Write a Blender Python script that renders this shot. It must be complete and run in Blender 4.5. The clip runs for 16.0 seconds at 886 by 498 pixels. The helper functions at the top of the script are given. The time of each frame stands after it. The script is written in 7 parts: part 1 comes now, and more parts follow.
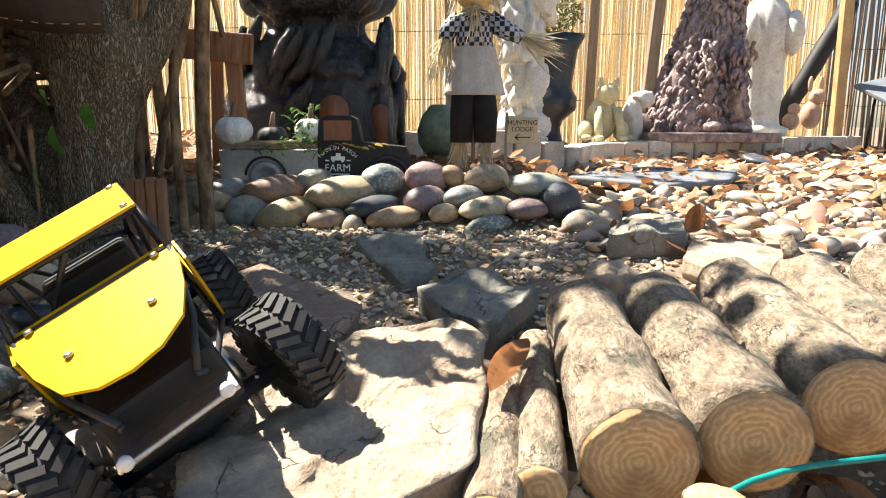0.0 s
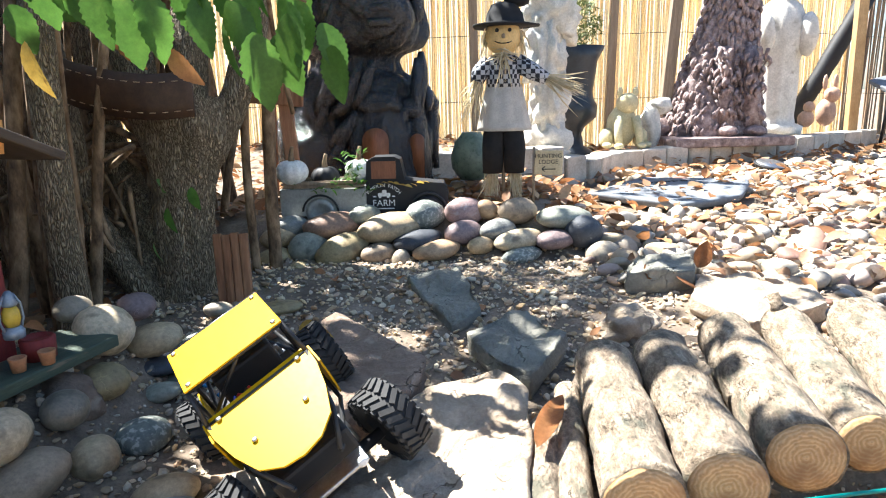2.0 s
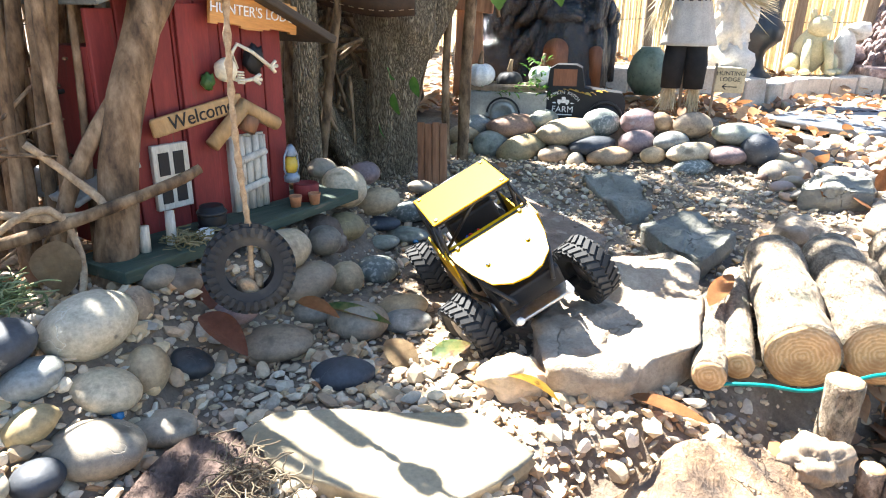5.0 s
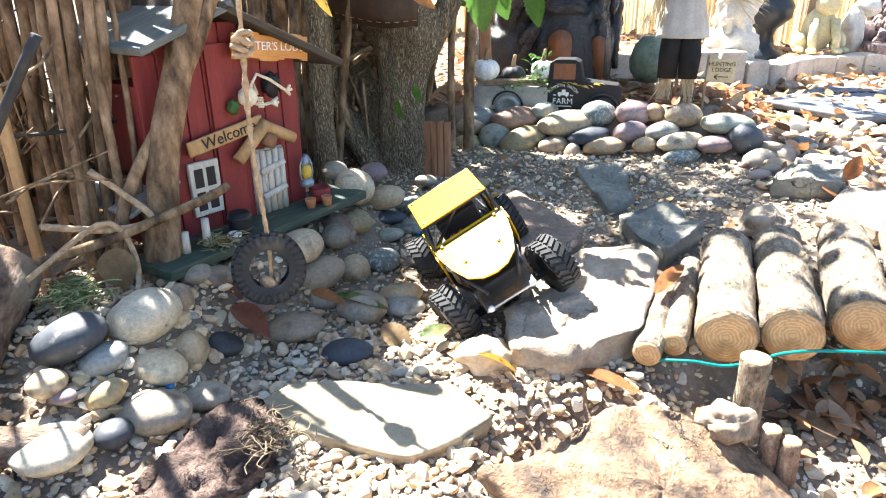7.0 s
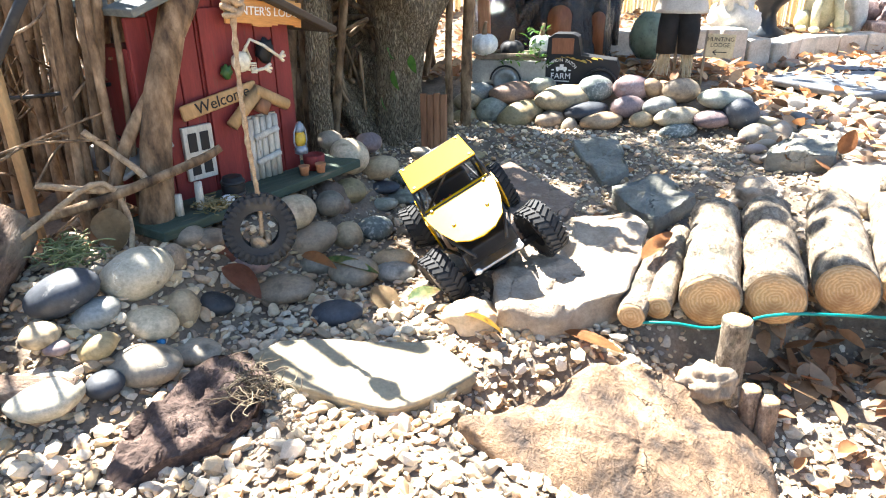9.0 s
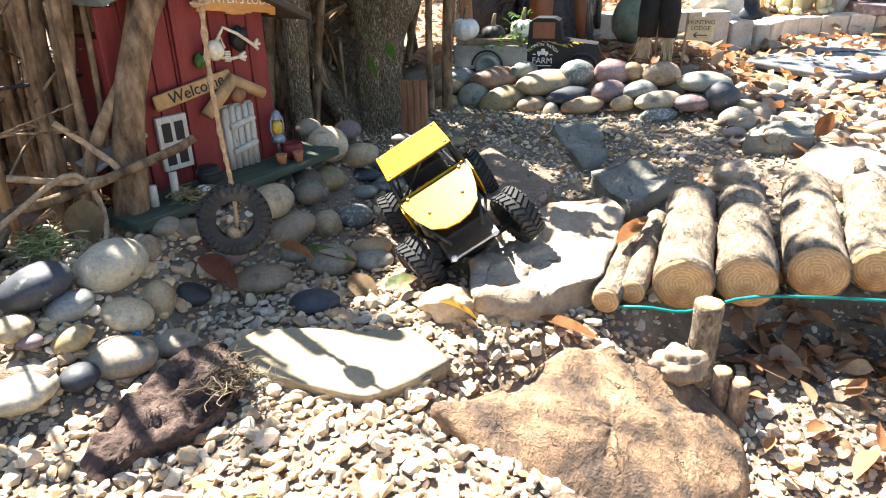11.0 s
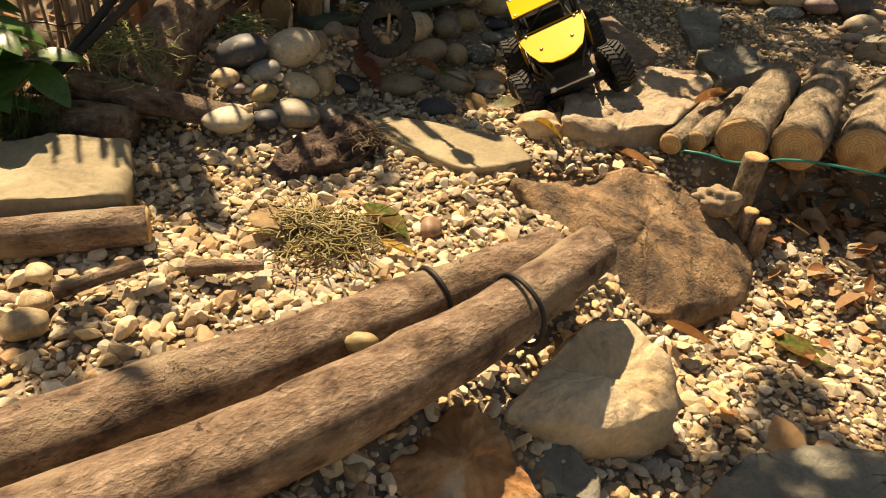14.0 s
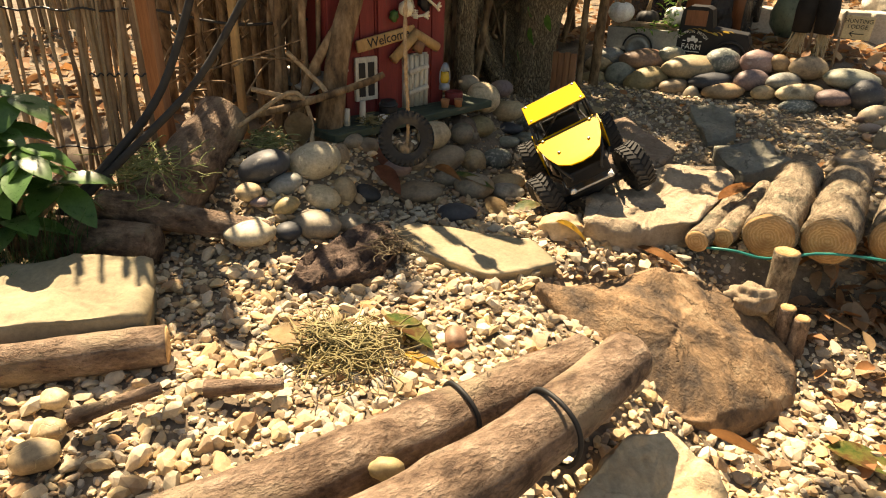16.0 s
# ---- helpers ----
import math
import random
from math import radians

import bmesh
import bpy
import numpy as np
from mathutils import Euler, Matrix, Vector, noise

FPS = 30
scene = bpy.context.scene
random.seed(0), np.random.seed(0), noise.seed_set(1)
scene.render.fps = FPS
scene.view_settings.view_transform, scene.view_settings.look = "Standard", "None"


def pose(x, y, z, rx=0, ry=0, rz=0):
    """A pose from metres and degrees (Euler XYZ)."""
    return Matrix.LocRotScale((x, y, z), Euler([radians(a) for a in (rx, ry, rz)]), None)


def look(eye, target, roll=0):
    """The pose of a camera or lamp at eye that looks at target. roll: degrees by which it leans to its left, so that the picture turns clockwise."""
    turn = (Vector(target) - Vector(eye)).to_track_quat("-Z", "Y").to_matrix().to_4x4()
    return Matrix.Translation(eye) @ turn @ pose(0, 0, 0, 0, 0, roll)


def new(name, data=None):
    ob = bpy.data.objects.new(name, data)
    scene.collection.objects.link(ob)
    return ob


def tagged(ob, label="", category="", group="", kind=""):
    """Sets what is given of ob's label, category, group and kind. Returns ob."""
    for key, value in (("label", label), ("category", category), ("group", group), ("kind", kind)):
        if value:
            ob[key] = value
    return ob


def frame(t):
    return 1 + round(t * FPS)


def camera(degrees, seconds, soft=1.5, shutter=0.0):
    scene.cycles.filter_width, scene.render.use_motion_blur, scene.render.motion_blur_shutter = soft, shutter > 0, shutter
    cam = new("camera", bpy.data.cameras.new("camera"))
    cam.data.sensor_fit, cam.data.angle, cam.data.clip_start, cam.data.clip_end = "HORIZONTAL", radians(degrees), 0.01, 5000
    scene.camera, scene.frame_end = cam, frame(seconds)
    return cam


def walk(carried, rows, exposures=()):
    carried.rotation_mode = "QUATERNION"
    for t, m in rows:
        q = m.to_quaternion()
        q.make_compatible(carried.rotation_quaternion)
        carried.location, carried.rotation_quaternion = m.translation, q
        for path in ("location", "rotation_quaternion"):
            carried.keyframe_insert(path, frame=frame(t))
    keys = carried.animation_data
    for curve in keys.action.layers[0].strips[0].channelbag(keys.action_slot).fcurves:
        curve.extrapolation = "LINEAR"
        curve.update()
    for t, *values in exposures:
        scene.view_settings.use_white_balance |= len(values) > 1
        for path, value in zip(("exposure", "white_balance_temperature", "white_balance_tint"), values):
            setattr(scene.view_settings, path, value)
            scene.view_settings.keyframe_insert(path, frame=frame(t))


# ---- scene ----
cam = camera(67.9, 16.0, soft=1.1)
PATH = [
    (0, (0.036, 0.017, 0.361), (-0.057, 1.98, -0.008), 0.2),
    (0.5, (0.021, -0.04, 0.412), (-0.132, 1.922, 0.059), 0.2),
    (1, (-0.007, -0.117, 0.444), (-0.21, 1.837, 0.069), -0.1),
    (1.5, (0.002, -0.172, 0.524), (-0.117, 1.764, 0.035), -0.3),
    (2, (-0.003, -0.198, 0.579), (-0.161, 1.745, 0.134), -1.4),
    (2.5, (0.002, -0.224, 0.585), (-0.167, 1.719, 0.141), -1.5),
    (3, (0.016, -0.222, 0.601), (-0.11, 1.727, 0.168), -1.7),
    (3.5, (-0.004, -0.229, 0.595), (-0.143, 1.715, 0.147), -1.2),
    (4, (-0.068, -0.26, 0.601), (-0.252, 1.681, 0.154), -0.9),
    (4.5, (-0.089, -0.321, 0.563), (-0.327, 1.593, 0.034), -0.6),
    (5, (-0.082, -0.454, 0.55), (-0.63, 1.35, -0.117), 0.9),
    (5.2, (-0.069, -0.521, 0.579), (-0.703, 1.228, -0.156), 0.1),
    (7.3, (0.066, -0.602, 0.693), (-0.56, 1.141, -0.061), -1.1),
    (7.5, (0.061, -0.602, 0.701), (-0.553, 1.146, -0.052), -1.0),
    (8, (0.075, -0.613, 0.663), (-0.544, 1.118, -0.127), -1.0),
    (8.5, (0.089, -0.622, 0.647), (-0.553, 1.096, -0.151), -0.5),
    (11, (0.131, -0.613, 0.653), (-0.479, 1.097, -0.186), -1.0),
    (11.5, (0.128, -0.641, 0.617), (-0.474, 1.043, -0.279), -0.4),
    (12, (0.144, -0.689, 0.585), (-0.488, 0.913, -0.432), 1.8),
    (12.5, (0.191, -0.793, 0.596), (-0.486, 0.692, -0.561), 2.6),
    (13, (0.298, -0.87, 0.645), (-0.258, 0.633, -0.551), 5.7),
    (13.5, (0.327, -0.918, 0.669), (-0.363, 0.538, -0.516), 7.2),
    (14, (0.313, -0.954, 0.651), (-0.502, 0.483, -0.477), 4.9),
    (14.5, (0.308, -0.963, 0.682), (-0.684, 0.457, -0.318), 1.3),
    (15, (0.298, -0.962, 0.662), (-0.684, 0.5, -0.286), 1.4),
    (15.5, (0.299, -0.938, 0.666), (-0.685, 0.541, -0.254), 1.8),
    (16, (0.291, -0.925, 0.655), (-0.67, 0.593, -0.224), 1.7),
]
EXPOSURES = [(0, 1.85, 6500, 10), (0.5, 2.05, 5950, 9), (1.0, 2.2, 5900, 9), (2.0, 2.3, 5850, 9), (4.5, 2.48, 5850, 9), (5.0, 2.88, 5950, 9), (7.3, 2.88, 5950, 9), (11.0, 2.42, 6250, 10),
             (11.5, 2.12, 6700, 10), (12.0, 1.65, 8000, 11), (12.5, 1.05, 9400, 12), (14.0, 0.88, 10300, 13), (16.0, 1.42, 9500, 12)]
walk(cam, [(t, look(eye, target, roll)) for t, eye, target, roll in PATH], EXPOSURES)

# ---- world, sun, exposure ----
SUN = Vector((-0.50, 0.28, 0.82)).normalized()
world = bpy.data.worlds.new("sky")
scene.world = world
world.use_nodes = True
wn = world.node_tree.nodes
sky = wn.new("ShaderNodeTexSky")
sky.sky_type = "NISHITA"
sky.sun_disc = False
sky.sun_elevation = math.asin(SUN.z)
sky.sun_rotation = math.atan2(SUN.x, SUN.y)
world.node_tree.links.new(sky.outputs[0], wn["Background"].inputs[0])
wn["Background"].inputs[1].default_value = 0.055
sun = new("sun", bpy.data.lights.new("sun", "SUN"))
sun.data.energy = 5.0
sun.data.angle = radians(0.6)
sun.data.color = (1.0, 0.93, 0.82)
sun.matrix_world = look(SUN * 10, (0, 0, 0))


# ---- materials ----
def lin(r, g, b):
    return (r, g, b, 1.0)


def mat(name, stops, scale=6.0, fine=60.0, rough=0.8, bump=0.3, dist=0.004, metal=0.0, vary=0.0, stretch=(1, 1, 1), mode="noise",
        spots=None, specular=0.4, island=False, detail=6.0, contrast=0.25, coords="Object", translucent=0.0, cracks=None):
    """A node material: broad colour variation from stops, fine grain, relief, and a lightness that differs from object to object."""
    m = bpy.data.materials.new(name)
    m.use_nodes = True
    nt = m.node_tree
    n, ln = nt.nodes, nt.links.new
    b = n["Principled BSDF"]
    tc = n.new("ShaderNodeTexCoord")
    mp = n.new("ShaderNodeMapping")
    mp.inputs["Scale"].default_value = stretch
    ln(tc.outputs[coords], mp.inputs[0])
    vec = mp.outputs[0]
    rnd = None
    if vary or island:
        if island:
            rnd = n.new("ShaderNodeNewGeometry").outputs["Random Per Island"]
        else:
            oi = n.new("ShaderNodeObjectInfo")
            rnd = oi.outputs["Random"]
            sh = n.new("ShaderNodeVectorMath")
            sc = n.new("ShaderNodeMath")
            sc.operation = "MULTIPLY"
            sc.inputs[1].default_value = 17.0
            ln(rnd, sc.inputs[0])
            ln(vec, sh.inputs[0])
            ln(sc.outputs[0], sh.inputs[1])
            vec = sh.outputs[0]
    if mode == "noise":
        t1 = n.new("ShaderNodeTexNoise")
        t1.inputs["Scale"].default_value = scale
        t1.inputs["Detail"].default_value = detail
        t1.inputs["Roughness"].default_value = 0.62
        ln(vec, t1.inputs["Vector"])
        f1 = t1.outputs[0]
    elif mode == "voronoi":
        t1 = n.new("ShaderNodeTexVoronoi")
        t1.feature = "DISTANCE_TO_EDGE"
        t1.inputs["Scale"].default_value = scale
        wob = n.new("ShaderNodeTexNoise")
        wob.inputs["Scale"].default_value = scale * 0.8
        mx = n.new("ShaderNodeMix")
        mx.data_type = "VECTOR"
        mx.inputs[0].default_value = 0.12
        ln(vec, wob.inputs["Vector"])
        ln(vec, mx.inputs[4])
        ln(wob.outputs[1], mx.inputs[5])
        ln(mx.outputs[1], t1.inputs["Vector"])
        mr = n.new("ShaderNodeMapRange")
        mr.inputs[2].default_value = 0.35
        ln(t1.outputs[0], mr.inputs[0])
        f1 = mr.outputs[0]
    else:
        t1 = n.new("ShaderNodeTexWave")
        t1.wave_type = "RINGS" if mode == "rings" else "BANDS"
        if mode == "rings":
            t1.rings_direction = "Z"
        t1.inputs["Scale"].default_value = scale
        t1.inputs["Distortion"].default_value = 6.0 if mode == "rings" else 2.5
        t1.inputs["Detail"].default_value = 3.0
        t1.inputs["Detail Scale"].default_value = 1.5
        ln(vec, t1.inputs["Vector"])
        f1 = t1.outputs[1]
    ramp = n.new("ShaderNodeValToRGB")
    while len(ramp.color_ramp.elements) < len(stops):
        ramp.color_ramp.elements.new(0.5)
    for e, (p, c) in zip(ramp.color_ramp.elements, stops):
        e.position, e.color = p, lin(*c)
    if island:
        ln(rnd, ramp.inputs[0])
    else:
        ln(f1, ramp.inputs[0])
    t2 = n.new("ShaderNodeTexNoise")
    t2.inputs["Scale"].default_value = fine
    t2.inputs["Detail"].default_value = 5.0
    t2.inputs["Roughness"].default_value = 0.7
    ln(vec, t2.inputs["Vector"])
    grain = n.new("ShaderNodeMapRange")
    grain.inputs[1].default_value, grain.inputs[2].default_value = 0.25, 0.75
    grain.inputs[3].default_value, grain.inputs[4].default_value = 1.0 - contrast, 1.0 + contrast
    ln(t2.outputs[0], grain.inputs[0])
    hsv = n.new("ShaderNodeHueSaturation")
    ln(ramp.outputs[0], hsv.inputs["Color"])
    val = grain.outputs[0]
    if rnd and vary:
        vr = n.new("ShaderNodeMapRange")
        vr.inputs[3].default_value, vr.inputs[4].default_value = 1.0 - vary, 1.0 + vary
        if island:
            fr = n.new("ShaderNodeMath")
            fr.operation = "FRACT"
            mu = n.new("ShaderNodeMath")
            mu.operation = "MULTIPLY"
            mu.inputs[1].default_value = 37.0
            ln(rnd, mu.inputs[0])
            ln(mu.outputs[0], fr.inputs[0])
            ln(fr.outputs[0], vr.inputs[0])
        else:
            ln(rnd, vr.inputs[0])
        ml = n.new("ShaderNodeMath")
        ml.operation = "MULTIPLY"
        ln(vr.outputs[0], ml.inputs[0])
        ln(val, ml.inputs[1])
        val = ml.outputs[0]
    ln(val, hsv.inputs["Value"])
    col = hsv.outputs[0]
    if spots:
        (sc_, lo, hi), scol = spots
        t3 = n.new("ShaderNodeTexNoise")
        t3.inputs["Scale"].default_value = sc_
        t3.inputs["Detail"].default_value = 4.0
        ln(vec, t3.inputs["Vector"])
        mr2 = n.new("ShaderNodeMapRange")
        mr2.inputs[1].default_value, mr2.inputs[2].default_value = lo, hi
        ln(t3.outputs[0], mr2.inputs[0])
        mc = n.new("ShaderNodeMix")
        mc.data_type = "RGBA"
        ln(mr2.outputs[0], mc.inputs[0])
        ln(col, mc.inputs[6])
        mc.inputs[7].default_value = lin(*scol)
        col = mc.outputs[2]
    groove = None
    if cracks:
        csc, cth, cdark = cracks
        wob = n.new("ShaderNodeTexNoise")
        wob.inputs["Scale"].default_value = csc * 1.3
        wob.inputs["Detail"].default_value = 4.0
        ln(vec, wob.inputs["Vector"])
        cm = n.new("ShaderNodeMix")
        cm.data_type = "VECTOR"
        cm.inputs[0].default_value = 0.11
        ln(vec, cm.inputs[4])
        ln(wob.outputs[1], cm.inputs[5])
        cv = n.new("ShaderNodeTexVoronoi")
        cv.feature = "DISTANCE_TO_EDGE"
        cv.inputs["Scale"].default_value = csc
        ln(cm.outputs[1], cv.inputs["Vector"])
        cr = n.new("ShaderNodeMapRange")
        cr.inputs[2].default_value = cth
        cr.inputs[3].default_value, cr.inputs[4].default_value = 1.0, 0.0
        ln(cv.outputs[0], cr.inputs[0])
        cn = n.new("ShaderNodeTexNoise")
        cn.inputs["Scale"].default_value = csc * 0.6
        ln(vec, cn.inputs["Vector"])
        cp = n.new("ShaderNodeMapRange")
        cp.inputs[1].default_value, cp.inputs[2].default_value = 0.55, 0.64
        ln(cn.outputs[0], cp.inputs[0])
        gm = n.new("ShaderNodeMath")
        gm.operation = "MULTIPLY"
        ln(cr.outputs[0], gm.inputs[0])
        weak = n.new("ShaderNodeMath")
        weak.operation = "MULTIPLY"
        weak.inputs[1].default_value = 0.5
        ln(cp.outputs[0], gm.inputs[1])
        groove = gm.outputs[0]
        gc = n.new("ShaderNodeMix")
        gc.data_type = "RGBA"
        ln(groove, weak.inputs[0])
        ln(weak.outputs[0], gc.inputs[0])
        ln(col, gc.inputs[6])
        gc.inputs[7].default_value = lin(*cdark)
        col = gc.outputs[2]
    ln(col, b.inputs["Base Color"])
    rr = n.new("ShaderNodeMapRange")
    rr.inputs[3].default_value, rr.inputs[4].default_value = max(0.05, rough - 0.12), min(1.0, rough + 0.12)
    ln(t2.outputs[0], rr.inputs[0])
    ln(rr.outputs[0], b.inputs["Roughness"])
    b.inputs["Metallic"].default_value = metal
    b.inputs["Specular IOR Level"].default_value = specular
    if bump:
        ad = n.new("ShaderNodeMath")
        ad.operation = "ADD"
        sc2 = n.new("ShaderNodeMath")
        sc2.operation = "MULTIPLY"
        sc2.inputs[1].default_value = 0.4
        ln(t2.outputs[0], sc2.inputs[0])
        ln(f1, ad.inputs[0])
        ln(sc2.outputs[0], ad.inputs[1])
        height = ad.outputs[0]
        if groove:
            gs = n.new("ShaderNodeMath")
            gs.operation = "MULTIPLY_ADD"
            gs.inputs[1].default_value = -1.2
            ln(groove, gs.inputs[0])
            ln(height, gs.inputs[2])
            height = gs.outputs[0]
        bp = n.new("ShaderNodeBump")
        bp.inputs["Strength"].default_value = bump
        bp.inputs["Distance"].default_value = dist
        ln(height, bp.inputs["Height"])
        ln(bp.outputs[0], b.inputs["Normal"])
    if translucent:
        tr = n.new("ShaderNodeBsdfTranslucent")
        ln(col, tr.inputs[0])
        mixs = n.new("ShaderNodeMixShader")
        mixs.inputs[0].default_value = translucent
        ln(b.outputs[0], mixs.inputs[1])
        ln(tr.outputs[0], mixs.inputs[2])
        ln(mixs.outputs[0], n["Material Output"].inputs[0])
    return m


def two(name, a, b, **k):
    return mat(name, [(0.3, a), (0.7, b)], **k)


SOIL = mat("soil", [(0.3, (0.105, 0.077, 0.053)), (0.5, (0.20, 0.153, 0.108)), (0.72, (0.31, 0.243, 0.178))], scale=9, fine=130, rough=0.95, bump=0.8, dist=0.012, contrast=0.35)
GRAVEL = mat("gravel", [(0.0, (0.29, 0.22, 0.155)), (0.12, (0.53, 0.37, 0.19)), (0.22, (0.60, 0.50, 0.34)), (0.34, (0.36, 0.32, 0.265)), (0.46, (0.62, 0.47, 0.28)), (0.56, (0.47, 0.41, 0.325)),
              (0.66, (0.46, 0.27, 0.13)), (0.78, (0.69, 0.61, 0.47)), (0.9, (0.54, 0.395, 0.235)), (1.0, (0.28, 0.18, 0.105))], island=True, vary=0.24, fine=160, rough=0.8, bump=0.5, dist=0.002, contrast=0.22)
COBBLE = mat("cobbles", [(0.0, (0.258, 0.224, 0.182)), (0.14, (0.387, 0.288, 0.182)), (0.28, (0.344, 0.320, 0.280)), (0.42, (0.258, 0.144, 0.105)), (0.56, (0.447, 0.344, 0.210)),
              (0.7, (0.189, 0.184, 0.175)), (0.85, (0.533, 0.464, 0.364)), (1.0, (0.396, 0.240, 0.140))], island=True, vary=0.2, fine=90, rough=0.65, bump=0.35, dist=0.003, contrast=0.22)
LITTER = mat("leaf litter", [(0.0, (0.30, 0.13, 0.05)), (0.25, (0.42, 0.20, 0.08)), (0.5, (0.24, 0.12, 0.06)), (0.75, (0.50, 0.33, 0.18)), (1.0, (0.36, 0.24, 0.15))],
             island=True, vary=0.25, fine=70, rough=0.7, bump=0.3, translucent=0.25)

STONE = {}
for key, ca, cb, sp in (
        ("tan", (0.34, 0.25, 0.145), (0.50, 0.385, 0.235), None),
        ("olive", (0.27, 0.20, 0.10), (0.43, 0.34, 0.175), None),
        ("cream", (0.40, 0.31, 0.19), (0.60, 0.49, 0.33), None),
        ("white", (0.36, 0.31, 0.215), (0.62, 0.55, 0.41), ((30, 0.62, 0.7), (0.16, 0.14, 0.11))),
        ("redbrown", (0.22, 0.13, 0.085), (0.33, 0.21, 0.14), None),
        ("brown", (0.22, 0.165, 0.11), (0.33, 0.25, 0.17), None),
        ("rust", (0.30, 0.19, 0.10), (0.40, 0.27, 0.16), None),
        ("mauve", (0.26, 0.17, 0.155), (0.36, 0.25, 0.23), ((55, 0.6, 0.7), (0.42, 0.34, 0.32))),
        ("plum", (0.17, 0.12, 0.115), (0.27, 0.20, 0.19), None),
        ("grey", (0.22, 0.18, 0.13), (0.36, 0.305, 0.225), None),
        ("greygreen", (0.19, 0.195, 0.15), (0.31, 0.31, 0.25), None),
        ("bluegrey", (0.20, 0.20, 0.18), (0.32, 0.32, 0.29), None),
        ("slate", (0.030, 0.034, 0.042), (0.075, 0.08, 0.09), ((40, 0.64, 0.74), (0.28, 0.27, 0.25))),
        ("black", (0.02, 0.021, 0.022), (0.05, 0.052, 0.053), ((35, 0.63, 0.72), (0.22, 0.22, 0.2))),
        ("speckle", (0.12, 0.135, 0.12), (0.22, 0.24, 0.21), ((110, 0.52, 0.62), (0.40, 0.40, 0.35)))):
    STONE[key] = two("river stone " + key, ca, cb, scale=17, fine=120, rough=0.55, bump=0.4, dist=0.003, vary=0.16, spots=sp or ((26, 0.58, 0.72), tuple(0.55 * v for v in ca)), contrast=0.36, specular=0.42, cracks=(15, 0.018, tuple(min(0.7, 1.5 * v) for v in cb)))

SLAB = mat("brown sandstone", [(0.3, (0.15, 0.10, 0.07)), (0.5, (0.24, 0.17, 0.12)), (0.7, (0.34, 0.25, 0.18))], scale=8, fine=90, rough=0.88, bump=1.0, dist=0.014, spots=((25, 0.6, 0.72), (0.36, 0.29, 0.22)), cracks=(13, 0.025, (0.06, 0.04, 0.03)))
PALE = mat("pale limestone", [(0.3, (0.27, 0.20, 0.135)), (0.48, (0.40, 0.315, 0.225)), (0.72, (0.52, 0.43, 0.325))], scale=12, fine=130, rough=0.88, bump=1.0, dist=0.014, spots=((14, 0.6, 0.75), (0.28, 0.20, 0.13)), cracks=(11, 0.014, (0.2, 0.14, 0.09)))
GREYROCK = mat("grey green rock", [(0.3, (0.14, 0.135, 0.11)), (0.5, (0.22, 0.21, 0.17)), (0.7, (0.33, 0.31, 0.25))], scale=8, fine=80, rough=0.85, bump=1.0, dist=0.014, cracks=(13, 0.02, (0.06, 0.055, 0.045)))
FLATROCK = mat("tan flagstone", [(0.3, (0.21, 0.17, 0.105)), (0.5, (0.29, 0.24, 0.155)), (0.7, (0.38, 0.315, 0.21))], scale=5, fine=110, rough=0.85, bump=0.4, dist=0.004)
OXIDE = mat("rust stained rock", [(0.33, (0.085, 0.064, 0.05)), (0.45, (0.19, 0.125, 0.078)), (0.56, (0.33, 0.205, 0.115)), (0.70, (0.45, 0.32, 0.20))], scale=15, fine=110, rough=0.85, bump=1.0, dist=0.018, contrast=0.3, cracks=(16, 0.025, (0.05, 0.035, 0.025)))
WARMROCK = mat("warm boulder", [(0.3, (0.38, 0.24, 0.12)), (0.5, (0.55, 0.42, 0.27)), (0.72, (0.68, 0.57, 0.42))], scale=6, fine=80, rough=0.8, bump=0.9, dist=0.010)
ORANGEROCK = mat("rusty orange rock", [(0.34, (0.20, 0.085, 0.035)), (0.5, (0.40, 0.20, 0.085)), (0.68, (0.52, 0.34, 0.18))], scale=11, fine=100, rough=0.8, bump=0.8, dist=0.010, spots=((7, 0.60, 0.70), (0.55, 0.46, 0.34)))
BARKGREY = mat("lichen bark", [(0.32, (0.10, 0.075, 0.05)), (0.46, (0.25, 0.19, 0.13)), (0.62, (0.36, 0.29, 0.205)), (0.75, (0.50, 0.43, 0.33))], scale=52, fine=210, rough=0.92, bump=1.0, dist=0.013, stretch=(1, 1, 0.55),
               spots=((27, 0.55, 0.68), (0.13, 0.12, 0.085)), vary=0.12, contrast=0.6, cracks=(34, 0.03, (0.09, 0.065, 0.045)))
BARKSMOOTH = mat("smooth brown bark", [(0.34, (0.075, 0.045, 0.03)), (0.46, (0.20, 0.13, 0.088)), (0.56, (0.27, 0.185, 0.13)), (0.7, (0.42, 0.31, 0.225))], scale=30, fine=150, rough=0.85, bump=1.0, dist=0.022, stretch=(1, 1, 0.6), vary=0.08,
                 spots=((9, 0.58, 0.7), (0.36, 0.28, 0.19)), cracks=(26, 0.02, (0.05, 0.032, 0.022)), contrast=0.5)
BARKTREE = mat("furrowed bark", [(0.0, (0.12, 0.088, 0.052)), (0.3, (0.29, 0.22, 0.135)), (1.0, (0.50, 0.40, 0.255))], scale=62, fine=140, rough=0.95, bump=1.0, dist=0.012, stretch=(1, 1, 0.24), mode="voronoi", contrast=0.35)
